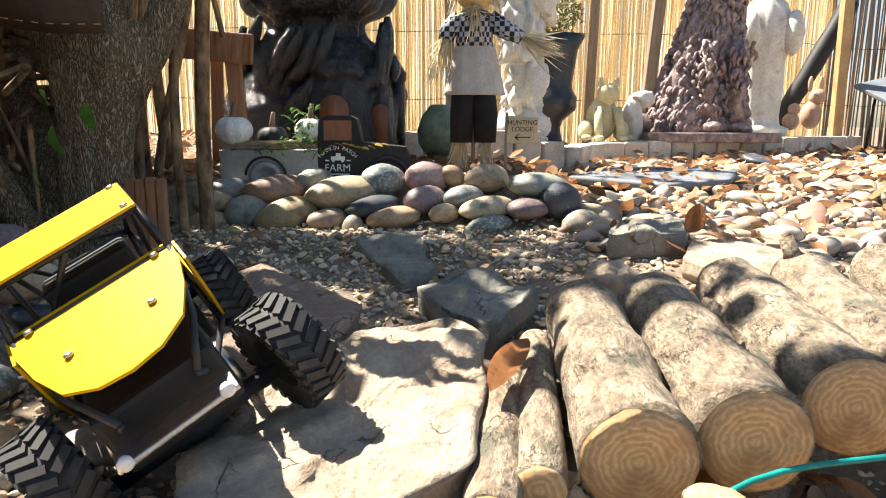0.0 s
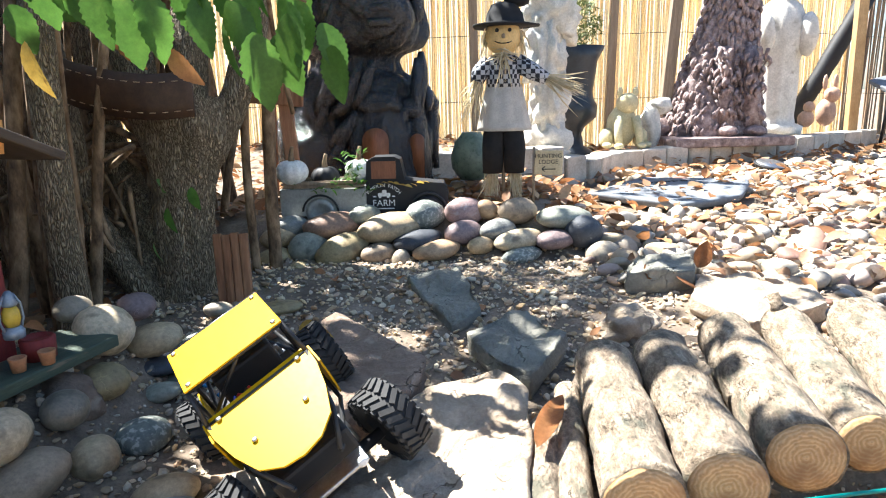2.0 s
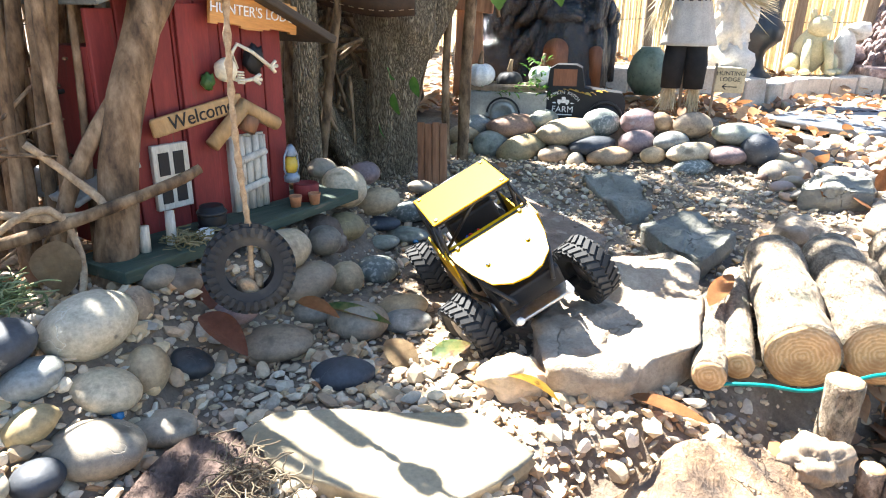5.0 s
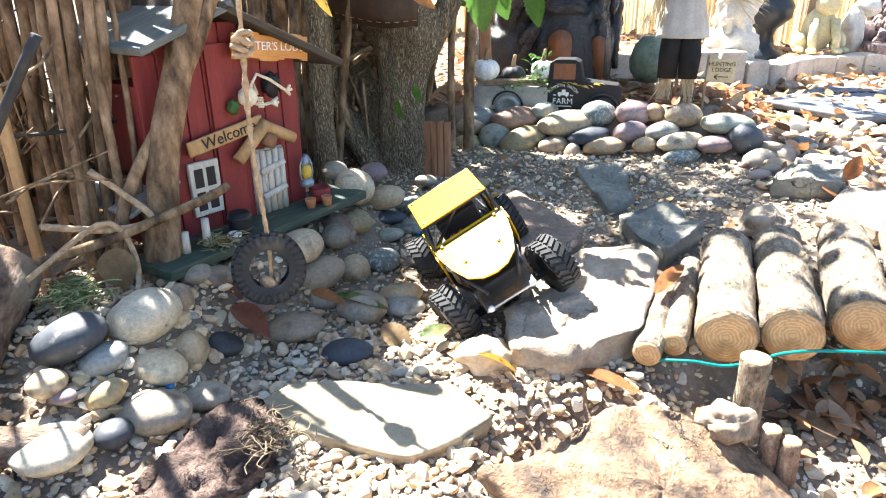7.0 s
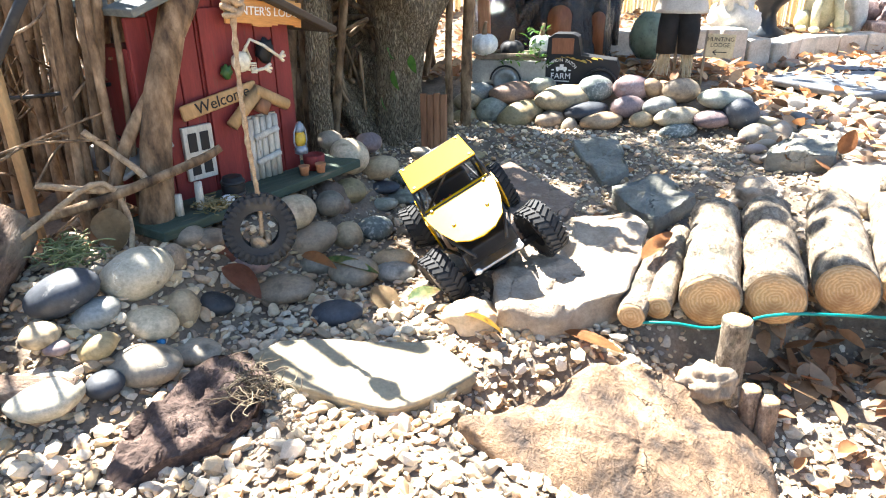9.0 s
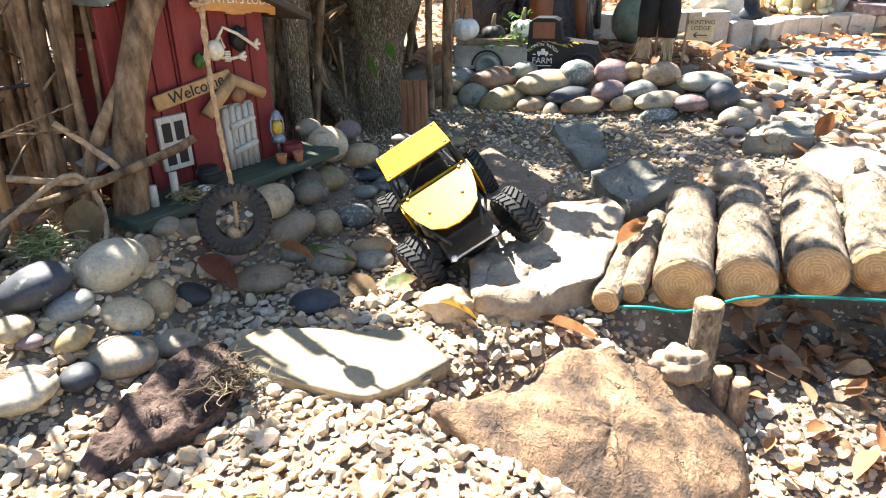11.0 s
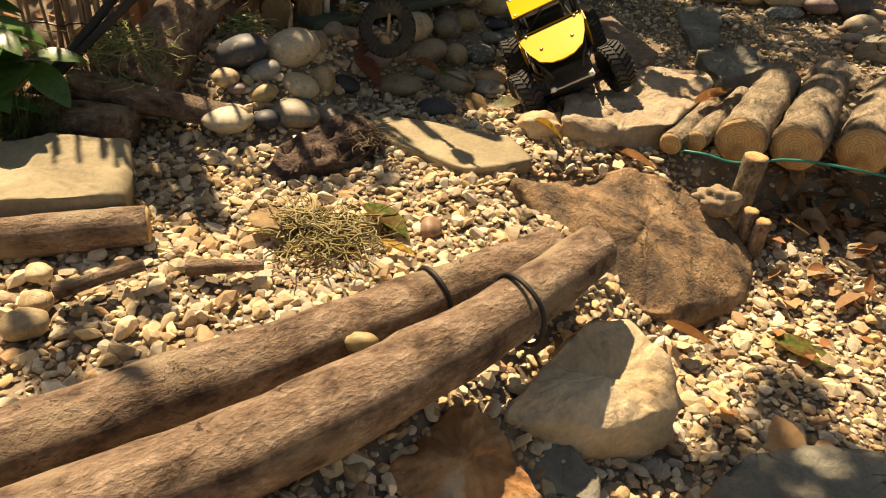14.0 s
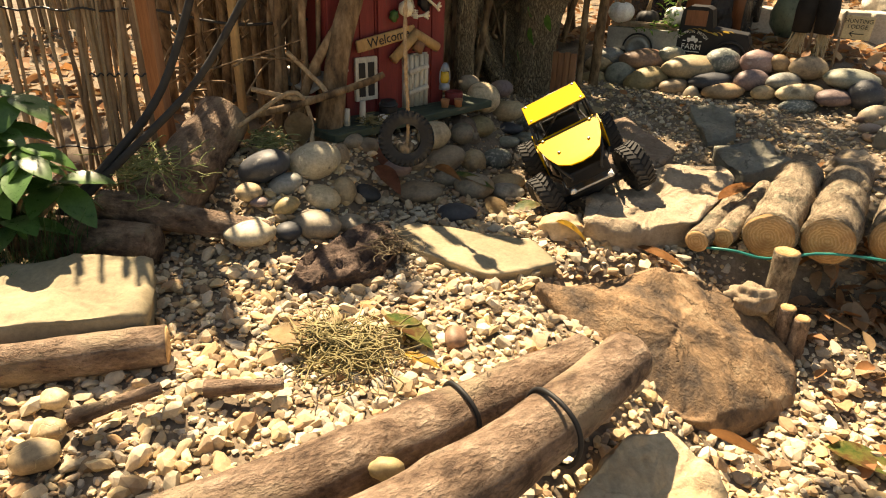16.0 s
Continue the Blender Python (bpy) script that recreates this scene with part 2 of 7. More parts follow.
STEM = mat("shrub stem", [(0.34, (0.06, 0.036, 0.02)), (0.48, (0.19, 0.12, 0.063)), (0.66, (0.37, 0.255, 0.15))], scale=34, fine=120, rough=0.85, bump=0.6, dist=0.004, stretch=(1, 1, 0.4), vary=0.15, cracks=(40, 0.03, (0.05, 0.035, 0.025)))
CUT = mat("sawn log end", [(0.0, (0.47, 0.28, 0.125)), (0.5, (0.53, 0.33, 0.155)), (1.0, (0.60, 0.40, 0.21))], scale=48, fine=150, rough=0.85, bump=0.06, dist=0.002, mode="rings", contrast=0.3, spots=((17, 0.50, 0.72), (0.30, 0.155, 0.065)))
ROPE = two("jute rope", (0.26, 0.17, 0.095), (0.52, 0.38, 0.235), scale=90, fine=300, rough=0.95, bump=1.0, dist=0.003)
LEAFGREEN = mat("green leaf", [(0.3, (0.055, 0.13, 0.02)), (0.6, (0.10, 0.21, 0.035)), (0.8, (0.18, 0.29, 0.055))], scale=14, fine=90, rough=0.5, bump=0.5, dist=0.002, vary=0.2, translucent=0.42)
LEAFDARK = mat("glossy dark leaf", [(0.3, (0.045, 0.115, 0.03)), (0.7, (0.10, 0.21, 0.06))], scale=14, fine=90, rough=0.3, bump=0.3, dist=0.002, vary=0.2, translucent=0.2)
LEAFYELLOW = two("yellow leaf", (0.50, 0.30, 0.05), (0.66, 0.46, 0.10), scale=18, fine=80, rough=0.55, bump=0.4, spots=((30, 0.58, 0.68), (0.20, 0.10, 0.03)), translucent=0.3)
LEAFORANGE = two("orange brown leaf", (0.27, 0.12, 0.045), (0.44, 0.22, 0.085), scale=16, fine=80, rough=0.5, bump=0.4, vary=0.15, translucent=0.3)
LEAFRED = two("red brown leaf", (0.20, 0.075, 0.045), (0.34, 0.14, 0.08), scale=16, fine=80, rough=0.45, bump=0.4, translucent=0.2)
LEAFTAN = two("dry tan leaf", (0.36, 0.24, 0.12), (0.55, 0.41, 0.24), scale=16, fine=80, rough=0.6, bump=0.4, vary=0.15, translucent=0.3)
LEAFMOTTLE = mat("mottled green brown leaf", [(0.4, (0.10, 0.17, 0.04)), (0.5, (0.27, 0.26, 0.08)), (0.6, (0.20, 0.10, 0.04))], scale=22, fine=80, rough=0.45, bump=0.4, translucent=0.25)
REDWOOD = two("red painted boards", (0.16, 0.020, 0.018), (0.235, 0.034, 0.030), scale=12, fine=110, rough=0.65, bump=0.3, dist=0.002, stretch=(3, 3, 0.4), spots=((26, 0.66, 0.76), (0.13, 0.05, 0.035)))
GREENWOOD = two("dark green painted wood", (0.035, 0.055, 0.038), (0.075, 0.10, 0.07), scale=14, fine=110, rough=0.7, bump=0.4, stretch=(0.3, 3, 3), spots=((30, 0.63, 0.72), (0.18, 0.15, 0.1)))
WHITEWOOD = two("chipped white paint", (0.44, 0.41, 0.34), (0.66, 0.63, 0.54), scale=20, fine=140, rough=0.8, bump=0.5, stretch=(3, 3, 0.5), spots=((34, 0.62, 0.7), (0.25, 0.2, 0.14)))
CREAMWOOD = two("cream sign board", (0.46, 0.36, 0.21), (0.60, 0.50, 0.32), scale=12, fine=110, rough=0.8, bump=0.2, spots=((30, 0.62, 0.72), (0.26, 0.16, 0.08)))
ROOFWOOD = two("dark weathered roof board", (0.035, 0.027, 0.020), (0.085, 0.066, 0.05), scale=14, fine=110, rough=0.8, bump=0.5, stretch=(0.3, 3, 3))
ROOFGREY = two("grey green roof board", (0.08, 0.09, 0.083), (0.17, 0.18, 0.166), scale=14, fine=110, rough=0.75, bump=0.4, stretch=(0.4, 3, 3))
CRUMBLE = mat("crumbling dark rock", [(0.3, (0.05, 0.032, 0.025)), (0.5, (0.115, 0.075, 0.058)), (0.7, (0.21, 0.145, 0.115))], scale=14, fine=110, rough=0.95, bump=1.0, dist=0.016, contrast=0.4, cracks=(24, 0.03, (0.03, 0.02, 0.015)))
SIGNWOOD = two("orange stained wood", (0.46, 0.20, 0.05), (0.60, 0.30, 0.085), scale=10, fine=110, rough=0.6, bump=0.3, stretch=(0.4, 3, 3))
TANWOOD = two("bare twig wood", (0.36, 0.21, 0.085), (0.54, 0.36, 0.17), scale=16, fine=120, rough=0.75, bump=0.4, stretch=(1, 1, 0.4))
PLANKWOOD = mat("scorched plank", [(0.25, (0.06, 0.03, 0.017)), (0.45, (0.25, 0.115, 0.055)), (0.75, (0.43, 0.235, 0.12))], scale=26, fine=110, rough=0.75, bump=0.5, dist=0.003, stretch=(1, 1, 0.12), spots=((13, 0.6, 0.7), (0.05, 0.026, 0.016)))
POSTWOOD = two("weathered post", (0.20, 0.145, 0.095), (0.34, 0.26, 0.18), scale=14, fine=110, rough=0.85, bump=0.5, stretch=(3, 3, 0.2))
WARMPOST = two("brown timber post", (0.26, 0.12, 0.06), (0.40, 0.21, 0.11), scale=14, fine=110, rough=0.75, bump=0.4, stretch=(3, 3, 0.2))
REED = mat("split bamboo reed", [(0.0, (0.70, 0.56, 0.33)), (0.3, (0.84, 0.71, 0.45)), (0.6, (0.76, 0.60, 0.35)), (1.0, (0.88, 0.79, 0.56))], island=True, vary=0.12, fine=60, rough=0.6, bump=0.2, translucent=0.68)
REEDDARK = mat("weathered reed", [(0.0, (0.16, 0.10, 0.06)), (0.5, (0.28, 0.19, 0.115)), (1.0, (0.36, 0.27, 0.17))], island=True, vary=0.2, fine=60, rough=0.7, bump=0.2)
BLACKGLOSS = two("glossy black lacquered wood", (0.006, 0.006, 0.007), (0.014, 0.013, 0.013), scale=22, fine=60, rough=0.16, bump=1.0, dist=0.030, stretch=(1, 1, 0.6), specular=0.9)
CARVED = two("varnished carved wood", (0.14, 0.05, 0.022), (0.26, 0.105, 0.05), scale=9, fine=90, rough=0.4, bump=0.4, stretch=(2, 2, 0.4))
BLACK = two("matt black", (0.009, 0.009, 0.010), (0.018, 0.018, 0.019), scale=20, fine=150, rough=0.6, bump=0.15)
BLACKCLOTH = two("black cloth", (0.010, 0.010, 0.011), (0.022, 0.021, 0.021), scale=20, fine=300, rough=0.95, bump=0.4, dist=0.002)
RUBBER = two("black rubber", (0.018, 0.018, 0.019), (0.042, 0.040, 0.037), scale=20, fine=130, rough=0.75, bump=0.3, dist=0.002, spots=((18, 0.6, 0.75), (0.10, 0.085, 0.065)))
YELLOW = two("yellow painted panel", (0.60, 0.33, 0.001), (0.66, 0.37, 0.002), scale=5, fine=160, rough=0.42, bump=0.03, dist=0.001, specular=0.12, contrast=0.05)
TUBE = two("black cage tube", (0.014, 0.014, 0.015), (0.030, 0.030, 0.031), scale=20, fine=120, rough=0.4, bump=0.1)
STEEL = two("steel", (0.42, 0.42, 0.43), (0.60, 0.60, 0.60), scale=20, fine=150, rough=0.35, bump=0.1, metal=1.0)
GALV = two("galvanised sheet", (0.30, 0.31, 0.29), (0.44, 0.44, 0.41), scale=9, fine=90, rough=0.5, bump=0.1, metal=0.5)
WHITE = two("white paint", (0.74, 0.74, 0.72), (0.82, 0.82, 0.80), scale=9, fine=120, rough=0.5, bump=0.1)
PUMPKIN = two("white pumpkin", (0.62, 0.62, 0.58), (0.78, 0.78, 0.75), scale=7, fine=120, rough=0.45, bump=0.1)
LEATHER = two("dark brown leather", (0.035, 0.018, 0.010), (0.075, 0.04, 0.022), scale=18, fine=130, rough=0.6, bump=0.3)
REDWIRE = two("red wire", (0.5, 0.02, 0.02), (0.6, 0.03, 0.03), rough=0.4, bump=0)
BLUEWIRE = two("blue wire", (0.02, 0.06, 0.4), (0.03, 0.09, 0.5), rough=0.4, bump=0)
TEALWIRE = two("teal garden wire", (0.0, 0.16, 0.14), (0.01, 0.26, 0.22), rough=0.4, bump=0.1)
TERRACOTTA = two("terracotta", (0.40, 0.17, 0.075), (0.52, 0.25, 0.12), scale=18, fine=120, rough=0.85, bump=0.2)
GLOWGLASS = two("amber lantern glass", (0.58, 0.38, 0.04), (0.70, 0.48, 0.07), rough=0.2, bump=0)
BLUEMETAL = two("worn grey blue metal", (0.20, 0.24, 0.29), (0.36, 0.40, 0.45), scale=18, fine=110, rough=0.45, bump=0.2, metal=0.4)
BONE = two("bone plastic", (0.62, 0.56, 0.40), (0.74, 0.69, 0.54), scale=18, fine=110, rough=0.5, bump=0.2)
CONCRETE = mat("pale concrete", [(0.3, (0.38, 0.33, 0.26)), (0.5, (0.50, 0.44, 0.36)), (0.7, (0.62, 0.56, 0.47))], scale=10, fine=100, rough=0.9, bump=0.5, dist=0.004, vary=0.1)
STATUEWHITE = two("weathered white stone", (0.52, 0.49, 0.42), (0.74, 0.71, 0.64), scale=9, fine=90, rough=0.85, bump=0.5, dist=0.004, spots=((14, 0.6, 0.75), (0.36, 0.33, 0.26)))
FROGSTONE = two("yellowed cast stone", (0.48, 0.42, 0.23), (0.62, 0.56, 0.36), scale=9, fine=90, rough=0.8, bump=0.4, spots=((9, 0.58, 0.7), (0.30, 0.33, 0.17)))
GREENGLAZE = two("green glazed ceramic", (0.09, 0.13, 0.10), (0.19, 0.24, 0.18), scale=14, fine=60, rough=0.3, bump=0.1)
DOGSTONE = mat("bronze brown cast resin", [(0.3, (0.10, 0.068, 0.064)), (0.5, (0.25, 0.18, 0.165)), (0.72, (0.46, 0.37, 0.345))], scale=26, fine=90, rough=0.45, bump=0.9, dist=0.01)
URN = two("dark blue grey urn", (0.016, 0.022, 0.030), (0.035, 0.045, 0.058), scale=9, fine=90, rough=0.35, bump=0.2)
SLATEPLAQUE = two("grey slate plaque", (0.11, 0.12, 0.135), (0.20, 0.215, 0.23), scale=8, fine=90, rough=0.7, bump=0.4)
STRAW = mat("straw raffia", [(0.0, (0.50, 0.40, 0.23)), (0.5, (0.66, 0.56, 0.37)), (1.0, (0.74, 0.66, 0.48))], island=True, vary=0.15, fine=60, rough=0.8, bump=0.1, translucent=0.3)
BURLAP = two("grey burlap", (0.40, 0.37, 0.33), (0.54, 0.51, 0.46), scale=20, fine=260, rough=0.95, bump=0.6, dist=0.002)
FACE = two("tan cloth face", (0.62, 0.42, 0.17), (0.70, 0.50, 0.23), scale=9, fine=150, rough=0.9, bump=0.2)
RABBIT = two("brown cast rabbit", (0.40, 0.24, 0.16), (0.56, 0.38, 0.27), scale=12, fine=90, rough=0.7, bump=0.3)
NEST = mat("dry tillandsia", [(0.0, (0.15, 0.125, 0.05)), (0.5, (0.26, 0.215, 0.10)), (1.0, (0.36, 0.30, 0.16))], island=True, vary=0.2, fine=60, rough=0.85, bump=0)
ROOTLET = mat("dark rootlets", [(0.0, (0.07, 0.05, 0.03)), (0.5, (0.14, 0.105, 0.065)), (1.0, (0.24, 0.19, 0.12))], island=True, vary=0.2, fine=60, rough=0.9, bump=0)
NESTGREEN = mat("green moss strands", [(0.0, (0.13, 0.17, 0.06)), (0.5, (0.22, 0.25, 0.10)), (1.0, (0.32, 0.32, 0.16))], island=True, vary=0.2, fine=60, rough=0.85, bump=0)
BLUEGLASS = two("blue glass chip", (0.03, 0.14, 0.30), (0.05, 0.22, 0.42), rough=0.2, bump=0)
PINK = two("pink red plastic", (0.55, 0.09, 0.09), (0.62, 0.13, 0.12), rough=0.4, bump=0)


def gingham():
    m = bpy.data.materials.new("black and white gingham")
    m.use_nodes = True
    n, ln = m.node_tree.nodes, m.node_tree.links.new
    tc, ck = n.new("ShaderNodeTexCoord"), n.new("ShaderNodeTexChecker")
    ck.inputs["Scale"].default_value = 62.0
    ck.inputs[1].default_value, ck.inputs[2].default_value = lin(0.02, 0.022, 0.03), lin(0.42, 0.43, 0.46)
    ln(tc.outputs["Object"], ck.inputs[0])
    ln(ck.outputs[0], n["Principled BSDF"].inputs["Base Color"])
    n["Principled BSDF"].inputs["Roughness"].default_value = 0.95
    return m


GINGHAM = gingham()


# ---- building helpers ----
def sm(a, b, v):
    t = min(1.0, max(0.0, (v - a) / (b - a)))
    return t * t * (3 - 2 * t)


def trench_edge(x):
    return 0.555 + 0.05 * sm(0.12, 0.20, x) + 0.13 * sm(0.24, 0.52, x)


def ground_z(x, y):
    z = 0.075 * sm(0.9, 1.8, y) + 0.05 * (min(max(y, 1.8), 4.0) - 1.8)
    z += 0.12 * sm(-0.64, -0.80, x) * sm(-0.15, 0.15, y) * sm(1.22, 1.0, y)
    z += 0.09 * sm(1.84, 2.05, y) * sm(0.42, 0.15, x) * sm(-4.0, -2.5, x)
    edge = trench_edge(x)
    z -= (0.105 + 0.067 * sm(0.60, 0.25, y)) * sm(-0.04, 0.28, x) * sm(edge + 0.055, edge - 0.02, y) * sm(3.5, 1.6, x) * sm(-2.2, -1.4, y)
    z -= 0.07 * sm(1.0, 0.6, math.hypot((x - 0.06) / 0.27, (y - 0.25) / 0.19))
    return z


def finish(name, bm, materials, parent=None, m=None, smooth=True):
    me = bpy.data.meshes.new(name)
    bmesh.ops.recalc_face_normals(bm, faces=bm.faces)
    if smooth:
        for f in bm.faces:
            f.smooth = True
    bm.to_mesh(me)
    bm.free()
    for mt in (materials if isinstance(materials, (list, tuple)) else [materials]):
        me.materials.append(mt)
    ob = new(name, me)
    if parent:
        ob.parent = parent
    if m is not None:
        ob.matrix_local = m
    return ob


def part(name, bm, material, parent, label="", smooth=True, m=None):
    ob = finish(name, bm, material, parent, m, smooth)
    if label:
        tagged(ob, label)
    return ob


def thing(name, label, category, m=None, group=""):
    ob = new(name)
    ob.empty_display_size = 0.05
    if m is not None:
        ob.matrix_world = m
    return tagged(ob, label, category, group)


def spline(pts, n):
    """n points along a Catmull-Rom curve through pts (tuples of any length)."""
    p = [np.array(q, float) for q in pts]
    p = [2 * p[0] - p[1]] + p + [2 * p[-1] - p[-2]]
    out, segs = [], len(p) - 3
    for i in range(n):
        u = i / (n - 1) * segs
        k = min(int(u), segs - 1)
        t = u - k
        a, b, c, d = p[k:k + 4]
        out.append(0.5 * (2 * b + (c - a) * t + (2 * a - 5 * b + 4 * c - d) * t * t + (3 * b - a - 3 * c + d) * t ** 3))
    return out


def tube(bm, pts, seg=10, rough=0.0, freq=8.0, seed=0.0, cap=True, index=0, furrow=0.0):
    """A tube through pts (x, y, z, radius)."""
    rings, side = [], Vector((0.37, 0.83, 0.41))
    P = [Vector(q[:3]) for q in pts]
    for i, q in enumerate(pts):
        d = (P[min(i + 1, len(P) - 1)] - P[max(i - 1, 0)]).normalized()
        side = (side - d * side.dot(d)).normalized()
        up = d.cross(side)
        ring = []
        for k in range(seg):
            a = 2 * math.pi * k / seg
            o = side * math.cos(a) + up * math.sin(a)
            r = q[3]
            if rough:
                s = P[i] + o * r
                r *= 1 + rough * noise.fractal(s * freq + Vector((seed, seed * 1.7, 0)), 1.0, 2.0, 3)
            if furrow:
                r *= 1 + furrow * math.sin(a * 9 + 5 * noise.noise(P[i] * 6)) 
            ring.append(bm.verts.new(P[i] + o * r))
        rings.append(ring)
    fs = []
    for a, b in zip(rings, rings[1:]):
        for k in range(seg):
            fs.append(bm.faces.new((a[k], a[(k + 1) % seg], b[(k + 1) % seg], b[k])))
    if cap:
        fs.append(bm.faces.new(rings[0][::-1]))
        fs.append(bm.faces.new(rings[-1]))
    for f in fs:
        f.material_index = index
    return fs


def box(bm, lo, hi, m=None, bevel=0.0, index=0):
    vs = [bm.verts.new((x, y, z)) for x in (lo[0], hi[0]) for y in (lo[1], hi[1]) for z in (lo[2], hi[2])]
    fs = [bm.faces.new([vs[i] for i in q]) for q in ((0, 1, 3, 2), (4, 6, 7, 5), (0, 4, 5, 1), (2, 3, 7, 6), (0, 2, 6, 4), (1, 5, 7, 3))]
    for f in fs:
        f.material_index = index
    if bevel:
        es = list({e for f in fs for e in f.edges})
        r = bmesh.ops.bevel(bm, geom=es, offset=bevel, segments=2, affect="EDGES", profile=0.5)
        vs = list({v for f in r["faces"] for v in f.verts} | {v for v in vs if v.is_valid})
        for f in {f for v in vs for f in v.link_faces}:
            f.material_index = index
    if m is not None:
        bmesh.ops.transform(bm, matrix=m, verts=vs)
    return vs


def lathe(bm, profile, seg=24, at=(0, 0, 0), index=0, wave=0.0, lobes=8, squash=1.0):
    rings = []
    for r, z in profile:
        rings.append([bm.verts.new((at[0] + r * (1 + wave * math.cos(lobes * 2 * math.pi * k / seg)) * math.cos(2 * math.pi * k / seg),
                                    at[1] + squash * r * (1 + wave * math.cos(lobes * 2 * math.pi * k / seg)) * math.sin(2 * math.pi * k / seg), at[2] + z)) for k in range(seg)])
    for a, b in zip(rings, rings[1:]):
        for k in range(seg):
            bm.faces.new((a[k], a[(k + 1) % seg], b[(k + 1) % seg], b[k])).material_index = index
    bm.faces.new(rings[0][::-1]).material_index = index
    bm.faces.new(rings[-1]).material_index = index


def blob(bm, at, radii, sub=3, amp=0.12, freq=1.6, seed=0.0, index=0, rot=None, power=1.0):
    """A lumpy ellipsoid."""
    r = bmesh.ops.create_icosphere(bm, subdivisions=sub, radius=1.0)
    off = Vector((seed * 3.1, seed * 1.3, seed * 2.2))
    for v in r["verts"]:
        d = 1 + amp * noise.fractal(v.co * freq + off, 1.0, 2.0, 3)
        p = v.co * d
        q = Vector((p.x * radii[0], p.y * radii[1], p.z * radii[2]))
        v.co = (rot @ q if rot else q) + Vector(at)
    for f in {f for v in r["verts"] for f in v.link_faces}:
        f.material_index = index
    return r["verts"]


def leaf(bm, m, length, width, fold=0.25, curl=0.3, teeth=0.0, rows=9, index=0):
    """A leaf from its stalk along +x, folded on its midrib and curled."""
    mid, lft, rgt = [], [], []
    for i in range(rows + 1):
        t = i / rows
        w = width * 0.5 * math.sin(math.pi * min(1.0, t ** 0.8)) ** 0.8 if 0 < t < 1 else 0.0
        w *= 1 + (teeth if i % 2 else -teeth)
        x, z = length * (t - 0.12 * curl * t * t), -curl * length * t * t
        mid.append(bm.verts.new(m @ Vector((x, 0, z))))
        lft.append(bm.verts.new(m @ Vector((x, w, z + fold * w))))
        rgt.append(bm.verts.new(m @ Vector((x, -w, z + fold * w))))
    for i in range(rows):
        bm.faces.new((mid[i], mid[i + 1], lft[i + 1], lft[i])).material_index = index
        bm.faces.new((rgt[i], rgt[i + 1], mid[i + 1], mid[i])).material_index = index


def lettering(name, text, size, material, parent, m, depth=0.0006):
    cu = bpy.data.curves.new(name, "FONT")
    cu.body, cu.size, cu.extrude, cu.align_x, cu.align_y = text, size, depth, "CENTER", "CENTER"
    tmp = bpy.data.objects.new(name + "_tmp", cu)
    scene.collection.objects.link(tmp)
    bpy.context.view_layer.update()
    me = bpy.data.meshes.new_from_object(tmp.evaluated_get(bpy.context.evaluated_depsgraph_get()))
    bpy.data.objects.remove(tmp)
    me.materials.clear()
    me.materials.append(material)
    ob = new(name, me)
    ob.parent = parent
    ob.matrix_local = m
    return ob


def scatter(name, spots, material, templates, label, category):
    """Many small stones in one mesh. spots: x, y, z, sx, sy, sz."""
    rng = np.random.default_rng(5)
    V, Fc, base = [], [], 0
    for x, y, z, sx, sy, sz in spots:
        v, f = templates[rng.integers(len(templates))]
        a, b = rng.uniform(0, 2 * math.pi), rng.normal(0, 0.35)
        R = np.array(Euler((b, rng.normal(0, 0.35), a)).to_matrix())
        V.append((v * (sx, sy, sz)) @ R.T + (x, y, z))
        Fc.append(f + base)
        base += len(v)
    me = bpy.data.meshes.new(name)
    me.from_pydata(np.concatenate(V).tolist(), [], np.concatenate(Fc).tolist())
    me.materials.append(material)
    return tagged(new(name, me), label, category, kind="stuff")


def stone_templates(count, sub, jitter, seed, cuts=3):
    rng, out = np.random.default_rng(seed), []
    for _ in range(count):
        b = bmesh.new()
        bmesh.ops.create_icosphere(b, subdivisions=sub, radius=1.0)
        v = np.array([q.co[:] for q in b.verts])
        v *= 1 + rng.uniform(-jitter, jitter, (len(v), 1))
        for _ in range(cuts):
            d = rng.normal(size=3)
            d /= np.linalg.norm(d)
            h = rng.uniform(0.55, 0.8) if cuts < 5 else rng.uniform(0.38, 0.72)
            over = np.maximum(0, v @ d - h)
            v -= over[:, None] * d * 0.9
        out.append((v, np.array([[w.index for w in f.verts] for f in b.faces])))
        b.free()
    return out


# ---- ground ----
def build_ground():
    xs = [-300, -120, -50, -22, -10, -6] + list(np.arange(-4, -1.2, 0.06)) + list(np.arange(-1.2, 1.2, 0.025)) + list(np.arange(1.2, 5.01, 0.06)) + [6, 8, 12, 25, 60, 130, 300]
    ys = [-300, -120, -50, -20, -8, -4] + list(np.arange(-2.2, -1.2, 0.06)) + list(np.arange(-1.2, 1.3, 0.025)) + list(np.arange(1.3, 7.01, 0.06)) + [9, 12, 20, 40, 90, 300]
    verts = []
    for y in ys:
        for x in xs:
            near = abs(x) < 6 and abs(y) < 8
            verts.append((x, y, ground_z(x, y) + (0.012 * noise.fractal(Vector((x * 5, y * 5, 0)), 1.0, 2.0, 4) if near else 0)))
    w = len(xs)
    faces = [(j * w + i, j * w + i + 1, (j + 1) * w + i + 1, (j + 1) * w + i) for j in range(len(ys) - 1) for i in range(w - 1)]
    me = bpy.data.meshes.new("ground")
    me.from_pydata(verts, [], faces)
    me.materials.append(SOIL)
    for p in me.polygons:
        p.use_smooth = True
    tagged(new("ground", me), "grey brown garden soil sloping gently upward", "ground", kind="structure")


build_ground()


